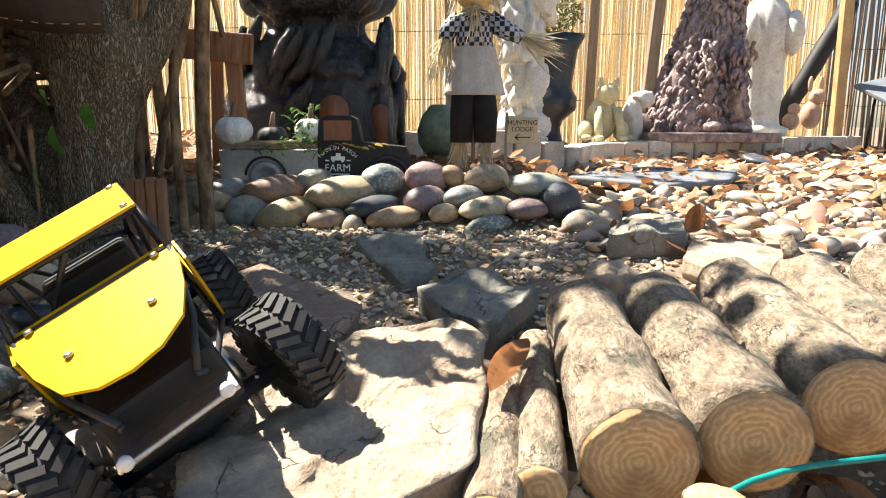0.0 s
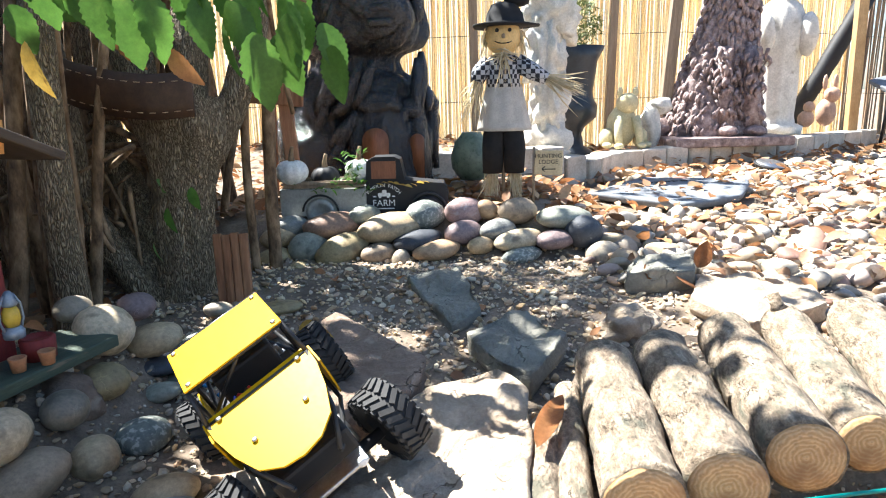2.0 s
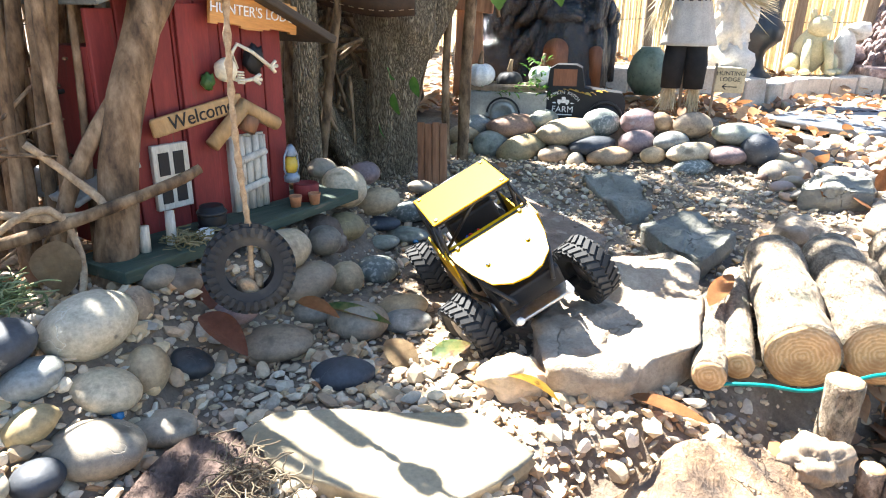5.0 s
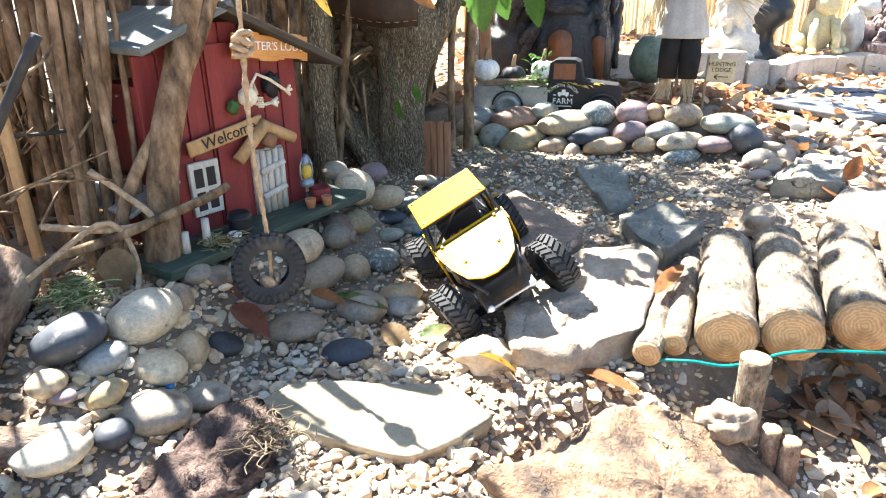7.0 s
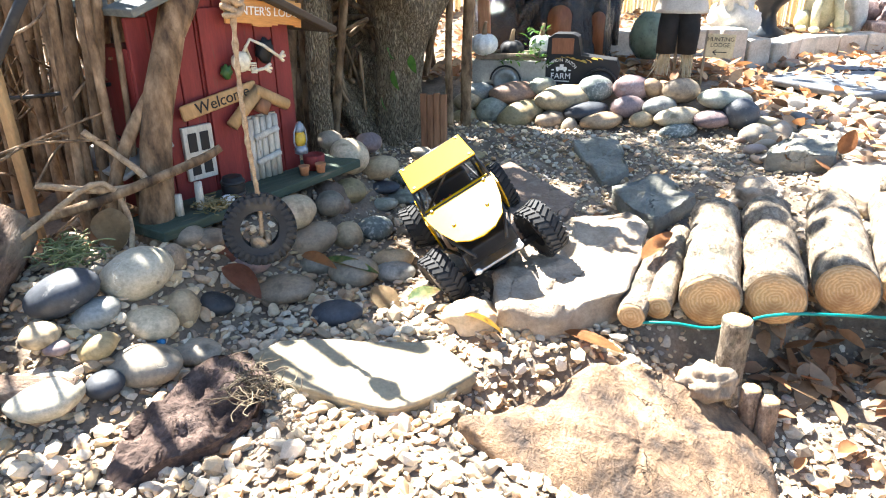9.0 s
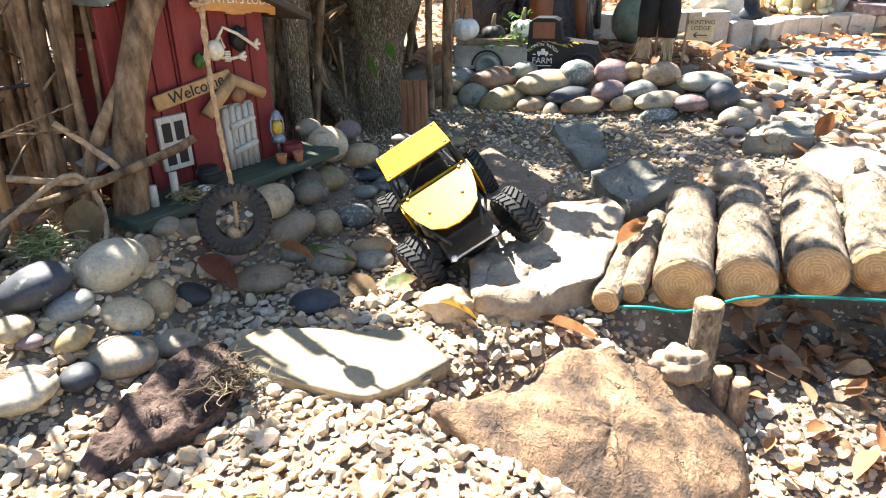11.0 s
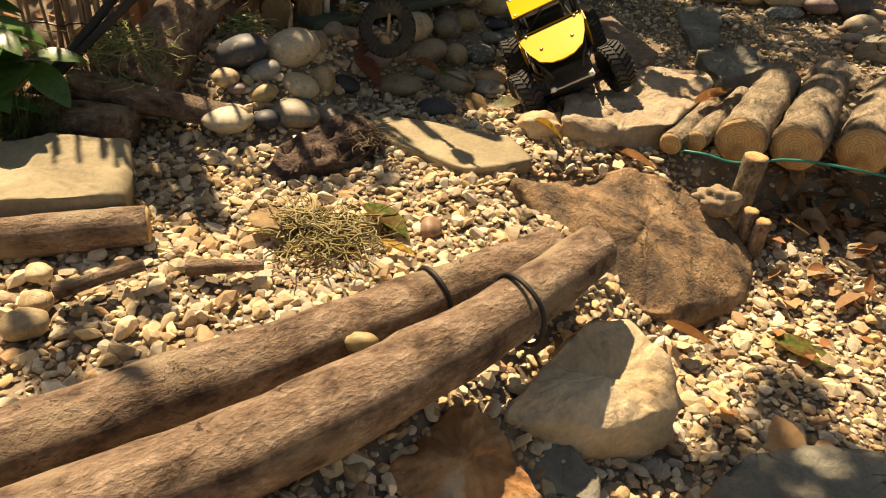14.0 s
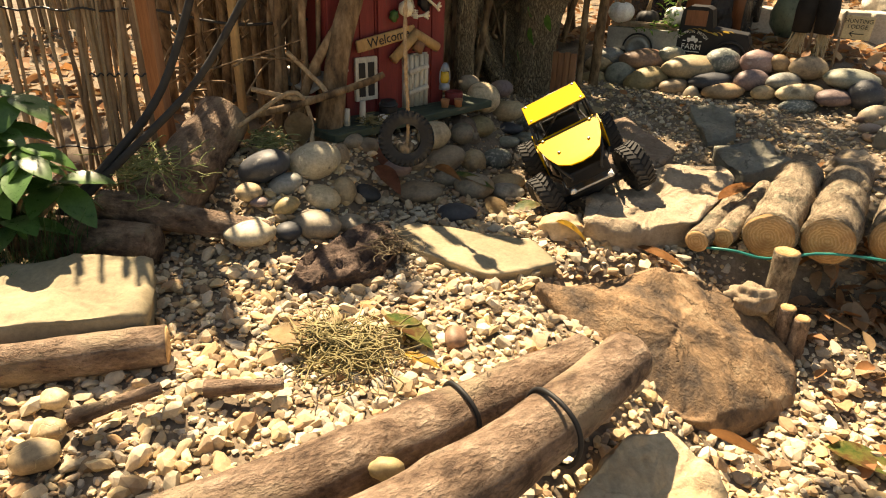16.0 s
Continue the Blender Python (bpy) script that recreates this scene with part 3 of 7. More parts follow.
# ---- rocks ----
def rock_slab(label, pts, thick, material, seed, rough=0.010, name="rock_slab", category="rock", dome=0.0, layers=0.012):
    """A flat rock: an outline of (x, y, z) on its upper face, and its thickness."""
    P = np.array(pts, float)
    c = P.mean(0)
    A = np.c_[P[:, 0] - c[0], P[:, 1] - c[1], np.ones(len(P))]
    pa, pb, pc = np.linalg.lstsq(A, P[:, 2], rcond=None)[0]
    lift = P[:, 2] - A @ np.array([pa, pb, pc])
    n = 132
    ring = [np.array(q) for q in spline([tuple(p[:2] - c[:2]) for p in P] + [tuple(P[0][:2] - c[:2])], n + 1)][:-1]
    lin_ring, rise = [], []
    m = len(P)
    for i in range(n):
        u = i / n * m
        k = int(u)
        t = u - k
        lin_ring.append((P[k % m][:2] * (1 - t) + P[(k + 1) % m][:2] * t) - c[:2])
        rise.append(lift[k % m] * (1 - t) + lift[(k + 1) % m] * t)
    outline = [0.25 * a + 0.75 * b for a, b in zip(ring, lin_ring)]
    rise = [sum(rise[(i + k) % n] for k in range(-14, 15)) / 29 for i in range(n)]
    bm = bmesh.new()
    rows = [(0.0, 0), (0.05, 0), (0.12, 0), (0.2, 0), (0.29, 0), (0.38, 0), (0.47, 0), (0.56, 0), (0.65, 0), (0.74, 0), (0.82, 0), (0.89, 0), (0.945, 0), (0.985, 0.05), (1.0, 0.16), (1.005, 0.32), (1.0, 0.5), (0.985, 0.68), (0.96, 0.86), (0.92, 1.0)]
    off = Vector((seed * 7.3, seed * 2.9, 0))
    rings = []
    for s, dn in rows:
        row = []
        for q, up in zip(outline, rise):
            x, y = q * s
            top = pa * x + pb * y + pc - c[2] + dome * (1 - s * s) + up * s * s
            v = Vector((x, y, top - dn * thick))
            nz = 0.55 * noise.fractal(v * 9 + off, 1.0, 2.0, 5)
            if dn == 0:
                nz += 0.5 * noise.fractal(v * 30 + off, 1.0, 2.0, 4) + 0.35 * abs(noise.noise(v * 55 + off))
                st = noise.noise(v * 11 + off) * 3
                v.z += rough * nz + 0.55 * rough * (math.floor(st) + sm(0.42, 0.58, st - math.floor(st)) - 1)
            else:
                ledge = layers * (noise.noise(Vector((x * 6, y * 6, v.z * 90)) + off))
                d = Vector((x, y, 0)).normalized()
                v += d * (ledge + rough * nz)
                v.z += 0.4 * rough * nz
            row.append(bm.verts.new(v))
        rings.append(row)
    for a, b in zip(rings[1:], rings[2:]):
        for k in range(n):
            bm.faces.new((a[k], b[k], b[(k + 1) % n], a[(k + 1) % n]))
    mid = rings[0][0]
    for q in rings[0][1:]:
        bm.verts.remove(q)
    for k in range(n):
        bm.faces.new((mid, rings[1][k], rings[1][(k + 1) % n]))
    bm.faces.new(rings[-1][::-1])
    return tagged(finish(name, bm, material, m=Matrix.Translation(c)), label, category)


def boulder(label, at, radii, material, seed, yaw=0, amp=0.22, freq=1.3, name="boulder"):
    bm = bmesh.new()
    blob(bm, (0, 0, 0), radii, sub=4, amp=amp, freq=freq, seed=seed)
    return tagged(finish(name, bm, material, m=pose(*at, 0, 0, yaw)), label, "rock")


rock_slab("dark brown layered sandstone slab on gravel", [(-0.483, 0.838, 0.084), (-0.471, 0.964, 0.089), (-0.38, 1.261, 0.099), (-0.262, 1.14, 0.094), (-0.142, 1.013, 0.084),
          (-0.155, 0.881, 0.084), (-0.287, 0.739, 0.084), (-0.406, 0.755, 0.084)], 0.095, SLAB, 1, rough=0.008)
rock_slab("pale sunlit limestone block with a broken front", [(-0.225, 0.56, 0.062), (-0.20, 0.72, 0.075), (-0.143, 0.87, 0.08), (0.0, 0.976, 0.085), (0.055, 0.875, 0.082),
          (0.04, 0.575, 0.07), (-0.03, 0.50, 0.065), (-0.075, 0.44, 0.06), (-0.185, 0.43, 0.055)], 0.10, PALE, 2, rough=0.013, layers=0.016)
rock_slab("grey green wedge of rock below the stone wall", [(-0.256, 1.606, 0.09), (-0.114, 1.669, 0.10), (-0.041, 1.387, 0.07), (-0.108, 1.295, 0.055)], 0.06, GREYROCK, 3)
rock_slab("dark grey rock beside the logs", [(-0.063, 1.192, 0.07), (0.044, 1.334, 0.08), (0.154, 1.194, 0.07), (0.066, 0.973, 0.075), (0.001, 1.05, 0.065)], 0.07, GREYROCK, 4)
rock_slab("flat pale rock behind the logs", [(0.473, 1.403, 0.09), (0.58, 1.62, 0.105), (0.80, 1.54, 0.105), (0.782, 1.356, 0.09), (0.57, 1.25, 0.08)], 0.06, PALE, 5, rough=0.006)
rock_slab("grey wedge rock on the cobbles", [(0.34, 1.52, 0.12), (0.40, 1.66, 0.135), (0.55, 1.68, 0.135), (0.53, 1.55, 0.12)], 0.07, GREYROCK, 6)
rock_slab("pale tan flagstone set in gravel", [(-0.555, 0.172, 0.028), (-0.540, 0.235, 0.028), (-0.452, 0.275, 0.026), (-0.375, 0.292, 0.026), (-0.262, 0.328, 0.024), (-0.172, 0.262, 0.022), (-0.205, 0.196, 0.024),
          (-0.262, 0.128, 0.028), (-0.350, 0.118, 0.029), (-0.455, 0.125, 0.029)], 0.05, FLATROCK, 7, rough=0.004)
rock_slab("large rust stained rock with dark hollows", [(-0.145, 0.115, 0.044), (-0.105, 0.155, 0.036), (-0.065, 0.222, 0.032), (0.003, 0.335, 0.026), (0.083, 0.405, 0.012), (0.165, 0.425, -0.022), (0.235, 0.445, -0.060),
          (0.302, 0.415, -0.115), (0.325, 0.310, -0.145), (0.262, 0.196, -0.150), (0.210, 0.125, -0.135), (0.147, 0.085, -0.110), (0.075, 0.065, -0.075), (-0.03, 0.075, -0.010)], 0.06, OXIDE, 8, rough=0.009, dome=0.022)
rock_slab("cream boulder under the log", [(0.089, -0.35, -0.05), (0.101, -0.27, -0.015), (0.117, -0.151, 0.0), (0.172, -0.083, -0.02), (0.255, -0.09, -0.05), (0.295, -0.156, -0.07), (0.263, -0.214, -0.08), (0.195, -0.291, -0.08)],
          0.15, WARMROCK, 9, rough=0.010, dome=0.012)
rock_slab("rusty orange boulder beside the log", [(0.042, -0.42, -0.01), (0.087, -0.395, 0.0), (0.13, -0.414, -0.02), (0.192, -0.438, -0.05), (0.165, -0.492, -0.05), (0.013, -0.598, -0.03), (0.028, -0.522, -0.01)],
          0.14, ORANGEROCK, 10, rough=0.012, dome=0.016)
rock_slab("small grey buff rock in the gravel", [(0.125, -0.345, -0.105), (0.170, -0.295, -0.105), (0.232, -0.312, -0.115), (0.262, -0.389, -0.12), (0.215, -0.43, -0.12), (0.175, -0.415, -0.11)], 0.07, GREYROCK, 14, rough=0.009)
rock_slab("large grey green boulder low in the gravel", [(0.370, -0.237, -0.110), (0.393, -0.162, -0.105), (0.487, -0.080, -0.100), (0.582, -0.030, -0.100), (0.68, 0.03, -0.105), (0.76, -0.10, -0.11), (0.68, -0.30, -0.11), (0.50, -0.42, -0.11), (0.39, -0.34, -0.115)],
          0.10, GREYROCK, 15, rough=0.012, dome=0.03)
rock_slab("tan flagstone lying beside the reed fence", [(-0.98, -0.50, 0.085), (-0.846, -0.356, 0.09), (-0.745, -0.297, 0.09), (-0.60, -0.42, 0.088), (-0.70, -0.53, 0.085), (-0.85, -0.66, 0.08)],
          0.09, FLATROCK, 11, rough=0.007)
rock_slab("reddish brown chunk of crumbling rock", [(-0.572, -0.125, 0.012), (-0.600, -0.054, 0.030), (-0.585, 0.031, 0.055), (-0.576, 0.10, 0.060), (-0.525, 0.135, 0.055), (-0.471, 0.110, 0.045), (-0.450, 0.050, 0.036),
          (-0.480, -0.02, 0.026), (-0.519, -0.074, 0.020), (-0.535, -0.128, 0.010)], 0.05, CRUMBLE, 12, rough=0.024, layers=0.025)
boulder("yellowed rock with lichen before the slab", (-0.236, 0.44, 0.02), (0.055, 0.042, 0.04), WARMROCK, 3, 20)
boulder("rough brown rock under the lodge deck", (-0.76, 0.82, 0.07), (0.06, 0.06, 0.05), SLAB, 5)
boulder("greyish quartz rock beside the logs", (0.31, 1.30, 0.05), (0.075, 0.06, 0.045), PALE, 7, 30, amp=0.4, freq=1.8)
boulder("dark orange sandstone lump near the log", (-0.62, -0.72, 0.03), (0.06, 0.05, 0.04), WARMROCK, 8, 30)
boulder("rounded brown rock beside the log", (-0.70, -0.78, 0.03), (0.07, 0.05, 0.05), WARMROCK, 9, 80)


def river_stone(x, y, z, w, d, h, yaw, tilt, kind):
    bm = bmesh.new()
    s = (x * 13.7 + y * 7.1) % 9
    k = 0.56 if y > 1.7 else 0.54
    if y < 1.7:
        d, h, z = d * 1.12, h * 0.78, z - 0.008
    blob(bm, (0, 0, 0), (w * k, d * 0.6, h * (k + 0.04)), sub=3, amp=0.07, freq=0.9, seed=s)
    ob = finish("river_stone", bm, STONE[kind], m=pose(x, y, z, 0, tilt, yaw))
    words = {"tan": "tan", "olive": "olive brown", "cream": "cream", "white": "whitish speckled", "redbrown": "reddish brown", "brown": "brown", "rust": "rusty brown", "mauve": "mauve",
             "plum": "dark purplish", "grey": "grey brown", "greygreen": "grey green", "bluegrey": "blue grey", "slate": "dark slate", "black": "black", "speckle": "speckled green"}[kind]
    where = "stacked in the low wall" if y > 1.7 else "on the bank by the lodge"
    tagged(ob, "smooth " + words + " river stone " + where, "stone", "wall stones" if y > 1.7 else "bank stones")


# wall
river_stone(-0.693, 1.944, 0.169, 0.123, 0.074, 0.061, 33, 0, 'bluegrey')
river_stone(-0.726, 1.906, 0.139, 0.116, 0.069, 0.063, 33, -5, 'tan')
river_stone(-0.550, 1.948, 0.171, 0.185, 0.111, 0.075, 33, -3, 'redbrown')
river_stone(-0.617, 1.874, 0.114, 0.120, 0.084, 0.082, 33, -5, 'greygreen')
river_stone(-0.499, 1.866, 0.107, 0.174, 0.104, 0.080, 33, -15, 'olive')
river_stone(-0.444, 1.981, 0.198, 0.104, 0.063, 0.061, 33, 0, 'greygreen')
river_stone(-0.349, 1.940, 0.164, 0.211, 0.126, 0.083, 33, -5, 'tan')
river_stone(-0.238, 1.984, 0.199, 0.130, 0.087, 0.084, 33, 0, 'speckle')
river_stone(-0.105, 1.994, 0.207, 0.134, 0.083, 0.080, 33, 5, 'mauve')
river_stone(-0.030, 2.000, 0.211, 0.075, 0.057, 0.055, 33, 30, 'rust')
river_stone(0.073, 1.997, 0.207, 0.130, 0.078, 0.074, 33, 0, 'brown')
river_stone(-0.255, 1.895, 0.131, 0.158, 0.095, 0.052, 33, -8, 'slate')
river_stone(-0.106, 1.919, 0.150, 0.126, 0.076, 0.069, 33, -3, 'plum')
river_stone(0.005, 1.929, 0.155, 0.117, 0.070, 0.060, 33, -3, 'bluegrey')
river_stone(0.071, 1.894, 0.129, 0.157, 0.094, 0.055, 33, -6, 'cream')
river_stone(-0.050, 1.875, 0.115, 0.087, 0.052, 0.048, 33, 0, 'tan')
river_stone(0.227, 1.969, 0.187, 0.192, 0.115, 0.065, 33, 5, 'greygreen')
river_stone(0.283, 1.922, 0.149, 0.117, 0.093, 0.091, 33, 15, 'slate')
river_stone(0.192, 1.893, 0.129, 0.133, 0.080, 0.052, 33, 0, 'plum')
river_stone(0.081, 1.842, 0.090, 0.126, 0.076, 0.043, 33, -5, 'speckle')
river_stone(-0.190, 1.860, 0.104, 0.149, 0.089, 0.053, 33, -5, 'rust')
river_stone(-0.723, 1.831, 0.081, 0.122, 0.073, 0.067, 33, -10, 'olive')
river_stone(-0.693, 1.771, 0.035, 0.113, 0.084, 0.082, 33, -5, 'redbrown')
river_stone(-0.620, 1.781, 0.041, 0.081, 0.077, 0.081, 33, -30, 'olive')
river_stone(-0.491, 1.778, 0.040, 0.139, 0.083, 0.058, 33, 10, 'tan')
river_stone(-0.560, 1.736, 0.007, 0.116, 0.089, 0.086, 33, -15, 'grey')
river_stone(-0.377, 1.854, 0.096, 0.115, 0.069, 0.057, 33, 0, 'brown')
river_stone(-0.304, 1.829, 0.079, 0.054, 0.051, 0.062, 33, 20, 'grey')
river_stone(0.338, 1.845, 0.089, 0.120, 0.076, 0.074, 33, 0, 'grey')
# bank
river_stone(-0.849, 0.084, 0.149, 0.124, 0.081, 0.079, 19, -20, 'slate')
river_stone(-0.796, 0.197, 0.144, 0.120, 0.102, 0.099, 19, -15, 'white')
river_stone(-0.791, 0.284, 0.132, 0.044, 0.041, 0.080, 19, 0, 'brown')
river_stone(-0.795, 0.095, 0.114, 0.076, 0.059, 0.057, 19, -20, 'bluegrey')
river_stone(-0.736, 0.147, 0.079, 0.094, 0.061, 0.059, 19, 10, 'cream')
river_stone(-0.726, 0.218, 0.072, 0.057, 0.055, 0.085, 19, 0, 'tan')
river_stone(-0.711, 0.282, 0.053, 0.077, 0.047, 0.045, 19, 10, 'black')
river_stone(-0.647, 0.420, 0.029, 0.131, 0.078, 0.063, 19, -5, 'brown')
river_stone(-0.504, 0.390, 0.014, 0.096, 0.058, 0.050, 19, -3, 'slate')
river_stone(-0.757, 0.051, 0.081, 0.069, 0.048, 0.047, 19, -25, 'olive')
river_stone(-0.690, 0.076, 0.046, 0.117, 0.071, 0.069, 19, 0, 'grey')
river_stone(-0.705, 0.008, 0.049, 0.054, 0.047, 0.045, 19, 0, 'slate')
river_stone(-0.751, -0.060, 0.060, 0.105, 0.080, 0.060, 19, 0, 'white')
river_stone(-0.823, 0.009, 0.114, 0.054, 0.047, 0.046, 19, 0, 'tan')
river_stone(-0.793, 0.008, 0.097, 0.040, 0.026, 0.025, 19, 0, 'plum')
river_stone(-0.669, 0.168, 0.021, 0.091, 0.055, 0.046, 19, 0, 'grey')
river_stone(-0.546, 0.546, 0.029, 0.106, 0.077, 0.075, 19, 0, 'grey')
river_stone(-0.472, 0.603, 0.014, 0.090, 0.054, 0.049, 19, 0, 'bluegrey')
river_stone(-0.650, 0.719, 0.033, 0.070, 0.067, 0.078, 19, 0, 'tan')
river_stone(-0.618, 0.807, 0.025, 0.088, 0.070, 0.067, 19, 0, 'speckle')
river_stone(-0.690, 0.610, 0.060, 0.126, 0.088, 0.085, 19, -20, 'brown')
river_stone(-0.729, 0.618, 0.124, 0.092, 0.088, 0.087, 19, 0, 'cream')
river_stone(-0.648, 0.557, 0.024, 0.077, 0.049, 0.047, 19, 0, 'grey')
river_stone(-0.770, 0.972, 0.161, 0.107, 0.102, 0.104, 19, 20, 'cream')
river_stone(-0.722, 1.061, 0.107, 0.109, 0.078, 0.076, 19, -8, 'tan')
river_stone(-0.734, 0.890, 0.088, 0.092, 0.076, 0.073, 19, 0, 'olive')
river_stone(-0.717, 0.757, 0.098, 0.069, 0.065, 0.072, 19, 0, 'grey')
river_stone(-0.707, 1.041, 0.055, 0.099, 0.059, 0.038, 19, 0, 'slate')
river_stone(-0.762, 1.079, 0.174, 0.074, 0.066, 0.064, 19, 0, 'plum')
river_stone(-0.833, 0.980, 0.200, 0.067, 0.060, 0.058, 19, 0, 'grey')
river_stone(-0.712, 0.417, 0.084, 0.073, 0.056, 0.054, 19, 0, 'plum')
river_stone(-0.793, 0.397, 0.133, 0.070, 0.050, 0.048, 19, 0, 'brown')
river_stone(-0.826, 0.372, 0.145, 0.064, 0.049, 0.048, 19, 0, 'grey')
river_stone(-0.722, 0.502, 0.079, 0.075, 0.071, 0.069, 19, 0, 'brown')
river_stone(-0.657, 1.198, 0.055, 0.167, 0.100, 0.068, 4, -15, 'speckle')
river_stone(-0.564, 1.265, 0.056, 0.097, 0.059, 0.057, 4, 0, 'redbrown')
river_stone(-0.567, 1.409, 0.064, 0.113, 0.068, 0.035, 4, -3, 'olive')
river_stone(-0.643, 1.065, 0.024, 0.111, 0.066, 0.040, 4, 0, 'greygreen')
river_stone(-0.679, 0.974, 0.026, 0.092, 0.055, 0.042, 4, -10, 'greygreen')
river_stone(-0.698, 1.337, 0.083, 0.072, 0.043, 0.040, 4, 0, 'grey')
river_stone(-0.371, 0.669, 0.019, 0.097, 0.058, 0.049, 4, 0, 'grey')
river_stone(-0.498, 0.649, 0.020, 0.096, 0.058, 0.056, 4, -10, 'tan')


# ---- logs ----
def log(label, p0, p1, r0, r1, material, seed, bend=(0, 0, 0), ends=(True, False), rough=0.10, name="log", knots=()):
    """A log from p0 (front end) to p1, with sawn faces as parts."""
    a, b = Vector(p0), Vector(p1)
    L = (b - a).length
    m = Matrix.Translation(a) @ (b - a).to_track_quat("Z", "Y").to_matrix().to_4x4()
    loc = m.to_3x3().inverted() @ Vector(bend)
    pts = []
    for i in range(45):
        t = i / 44
        k = 4 * t * (1 - t)
        pts.append((loc.x * k, loc.y * k, L * t, (r0 * (1 - t) + r1 * t)))
    bm = bmesh.new()
    tube(bm, pts, seg=36, rough=rough, freq=11, seed=seed)
    body = finish(name, bm, material, m=m)
    tagged(body, label, "log", "logs")
    for use, z, r, s in ((ends[0], -0.0015, r0, -1), (ends[1], L + 0.0015, r1, 1)):
        if use:
            e = bmesh.new()
            c = e.verts.new((0, 0, 0.002 * s))
            rim = []
            for k in range(40):
                an = 2 * math.pi * k / 40
                rr = r * (0.93 + 0.05 * noise.noise(Vector((math.cos(an) * 2, math.sin(an) * 2, seed))))
                rim.append(e.verts.new((rr * math.cos(an), rr * math.sin(an), 0.0015 * noise.noise(Vector((an * 3, seed, 0))))))
            inner = [e.verts.new((v.co.x * 0.6, v.co.y * 0.6, 0.002 * s)) for v in rim]
            back = [e.verts.new((v.co.x, v.co.y, -0.003 * s)) for v in rim]
            for k in range(40):
                j = (k + 1) % 40
                e.faces.new((c, inner[k], inner[j]))
                e.faces.new((inner[k], rim[k], rim[j], inner[j]))
                e.faces.new((rim[k], back[k], back[j], rim[j]))
            part("cut_end", e, CUT, body, "pale sawn end with growth rings", m=Matrix.Translation((0, 0, z)))
    for t, an, r, l in knots:
        kb = bmesh.new()
        base = Vector((r0 * 0.8 * math.cos(an), r0 * 0.8 * math.sin(an), L * t))
        tip = base + Vector((math.cos(an) * l, math.sin(an) * l, l * 0.4))
        tube(kb, [(*base, r * 1.5), (*(base.lerp(tip, 0.4)), r * 1.05), (*tip, r)], seg=12, rough=0.15, freq=30)
        part("branch_stub", kb, material, body)
    return body


log("thin lichen covered branch beside the logs", (0.053, 0.517, 0.035), (0.078, 0.80, 0.05), 0.027, 0.026, BARKGREY, 1)
log("thin pale branch beside the logs", (0.098, 0.56, 0.04), (0.125, 0.92, 0.055), 0.026, 0.024, BARKGREY, 2)
log("thick pale log with a ragged split end", (0.188, 0.575, 0.062), (0.198, 0.975, 0.088), 0.057, 0.052, BARKGREY, 3, rough=0.14)
log("grey lichen log with a round sawn end", (0.300, 0.60, 0.072), (0.312, 1.02, 0.092), 0.056, 0.054, BARKGREY, 4, rough=0.15, knots=((0.6, 2.2, 0.013, 0.02),))
log("pale log with a round sawn end", (0.426, 0.665, 0.080), (0.456, 1.09, 0.098), 0.057, 0.055, BARKGREY, 5)
log("slender log with a broken branch stub", (0.53, 0.70, 0.085), (0.585, 1.13, 0.11), 0.048, 0.044, BARKGREY, 6, knots=((0.97, 1.2, 0.012, 0.035),))
log("weathered grey log at the end of the row", (0.645, 0.70, 0.092), (0.72, 1.12, 0.118), 0.056, 0.055, BARKGREY, 7)
log("small log past the row of logs", (0.775, 0.72, 0.095), (0.86, 1.12, 0.12), 0.055, 0.05, BARKGREY, 8)
log("long brown log strapped with black wire", (-0.42, -1.06, 0.03), (0.02, -0.06, 0.035), 0.055, 0.043, BARKSMOOTH, 11, bend=(0.0, -0.02, 0.0), ends=(False, False), rough=0.12, knots=((0.66, 4.6, 0.016, 0.03),))
log("curved brown log resting on a boulder", (-0.36, -1.12, 0.04), (0.088, -0.065, 0.075), 0.060, 0.040, BARKSMOOTH, 12, bend=(0.075, -0.045, 0.01), ends=(False, False), rough=0.09)
log("short brown log at the edge of the gravel", (-0.80, -0.72, 0.045), (-0.555, -0.415, 0.035), 0.036, 0.033, BARKSMOOTH, 13, ends=(False, True))
log("brown branch lying across the mossy log", (-1.02, -0.225, 0.105), (-0.72, -0.03, 0.045), 0.034, 0.027, BARKSMOOTH, 14, ends=(True, False))
log("thick bark covered log leaning on the bank", (-0.97, -0.13, 0.07), (-1.08, 0.17, 0.20), 0.075, 0.066, BARKSMOOTH, 15, ends=(False, True), rough=0.12)
log("dark flat log end by the fence", (-1.10, -0.34, 0.05), (-0.86, -0.22, 0.05), 0.05, 0.045, BARKSMOOTH, 16, ends=(False, False))


def strap(at, axis, r):
    bm = bmesh.new()
    q = Vector(axis).to_track_quat("Z", "Y").to_matrix().to_4x4()
    pts = [(*(q @ Vector((r * math.cos(a), r * math.sin(a), 0.002 * math.sin(3 * a)))), 0.0035) for a in np.linspace(0, 2 * math.pi, 40)]
    tube(bm, pts, seg=8, cap=False)
    tagged(finish("wire_strap", bm, BLACK, m=Matrix.Translation(at)), "black plastic tie wound round the log", "strap")


strap((-0.075, -0.29, 0.036), (0.44, 1.0, 0.0), 0.0475)
strap((0.06, -0.285, 0.078), (0.42, 1.0, 0.03), 0.0515)

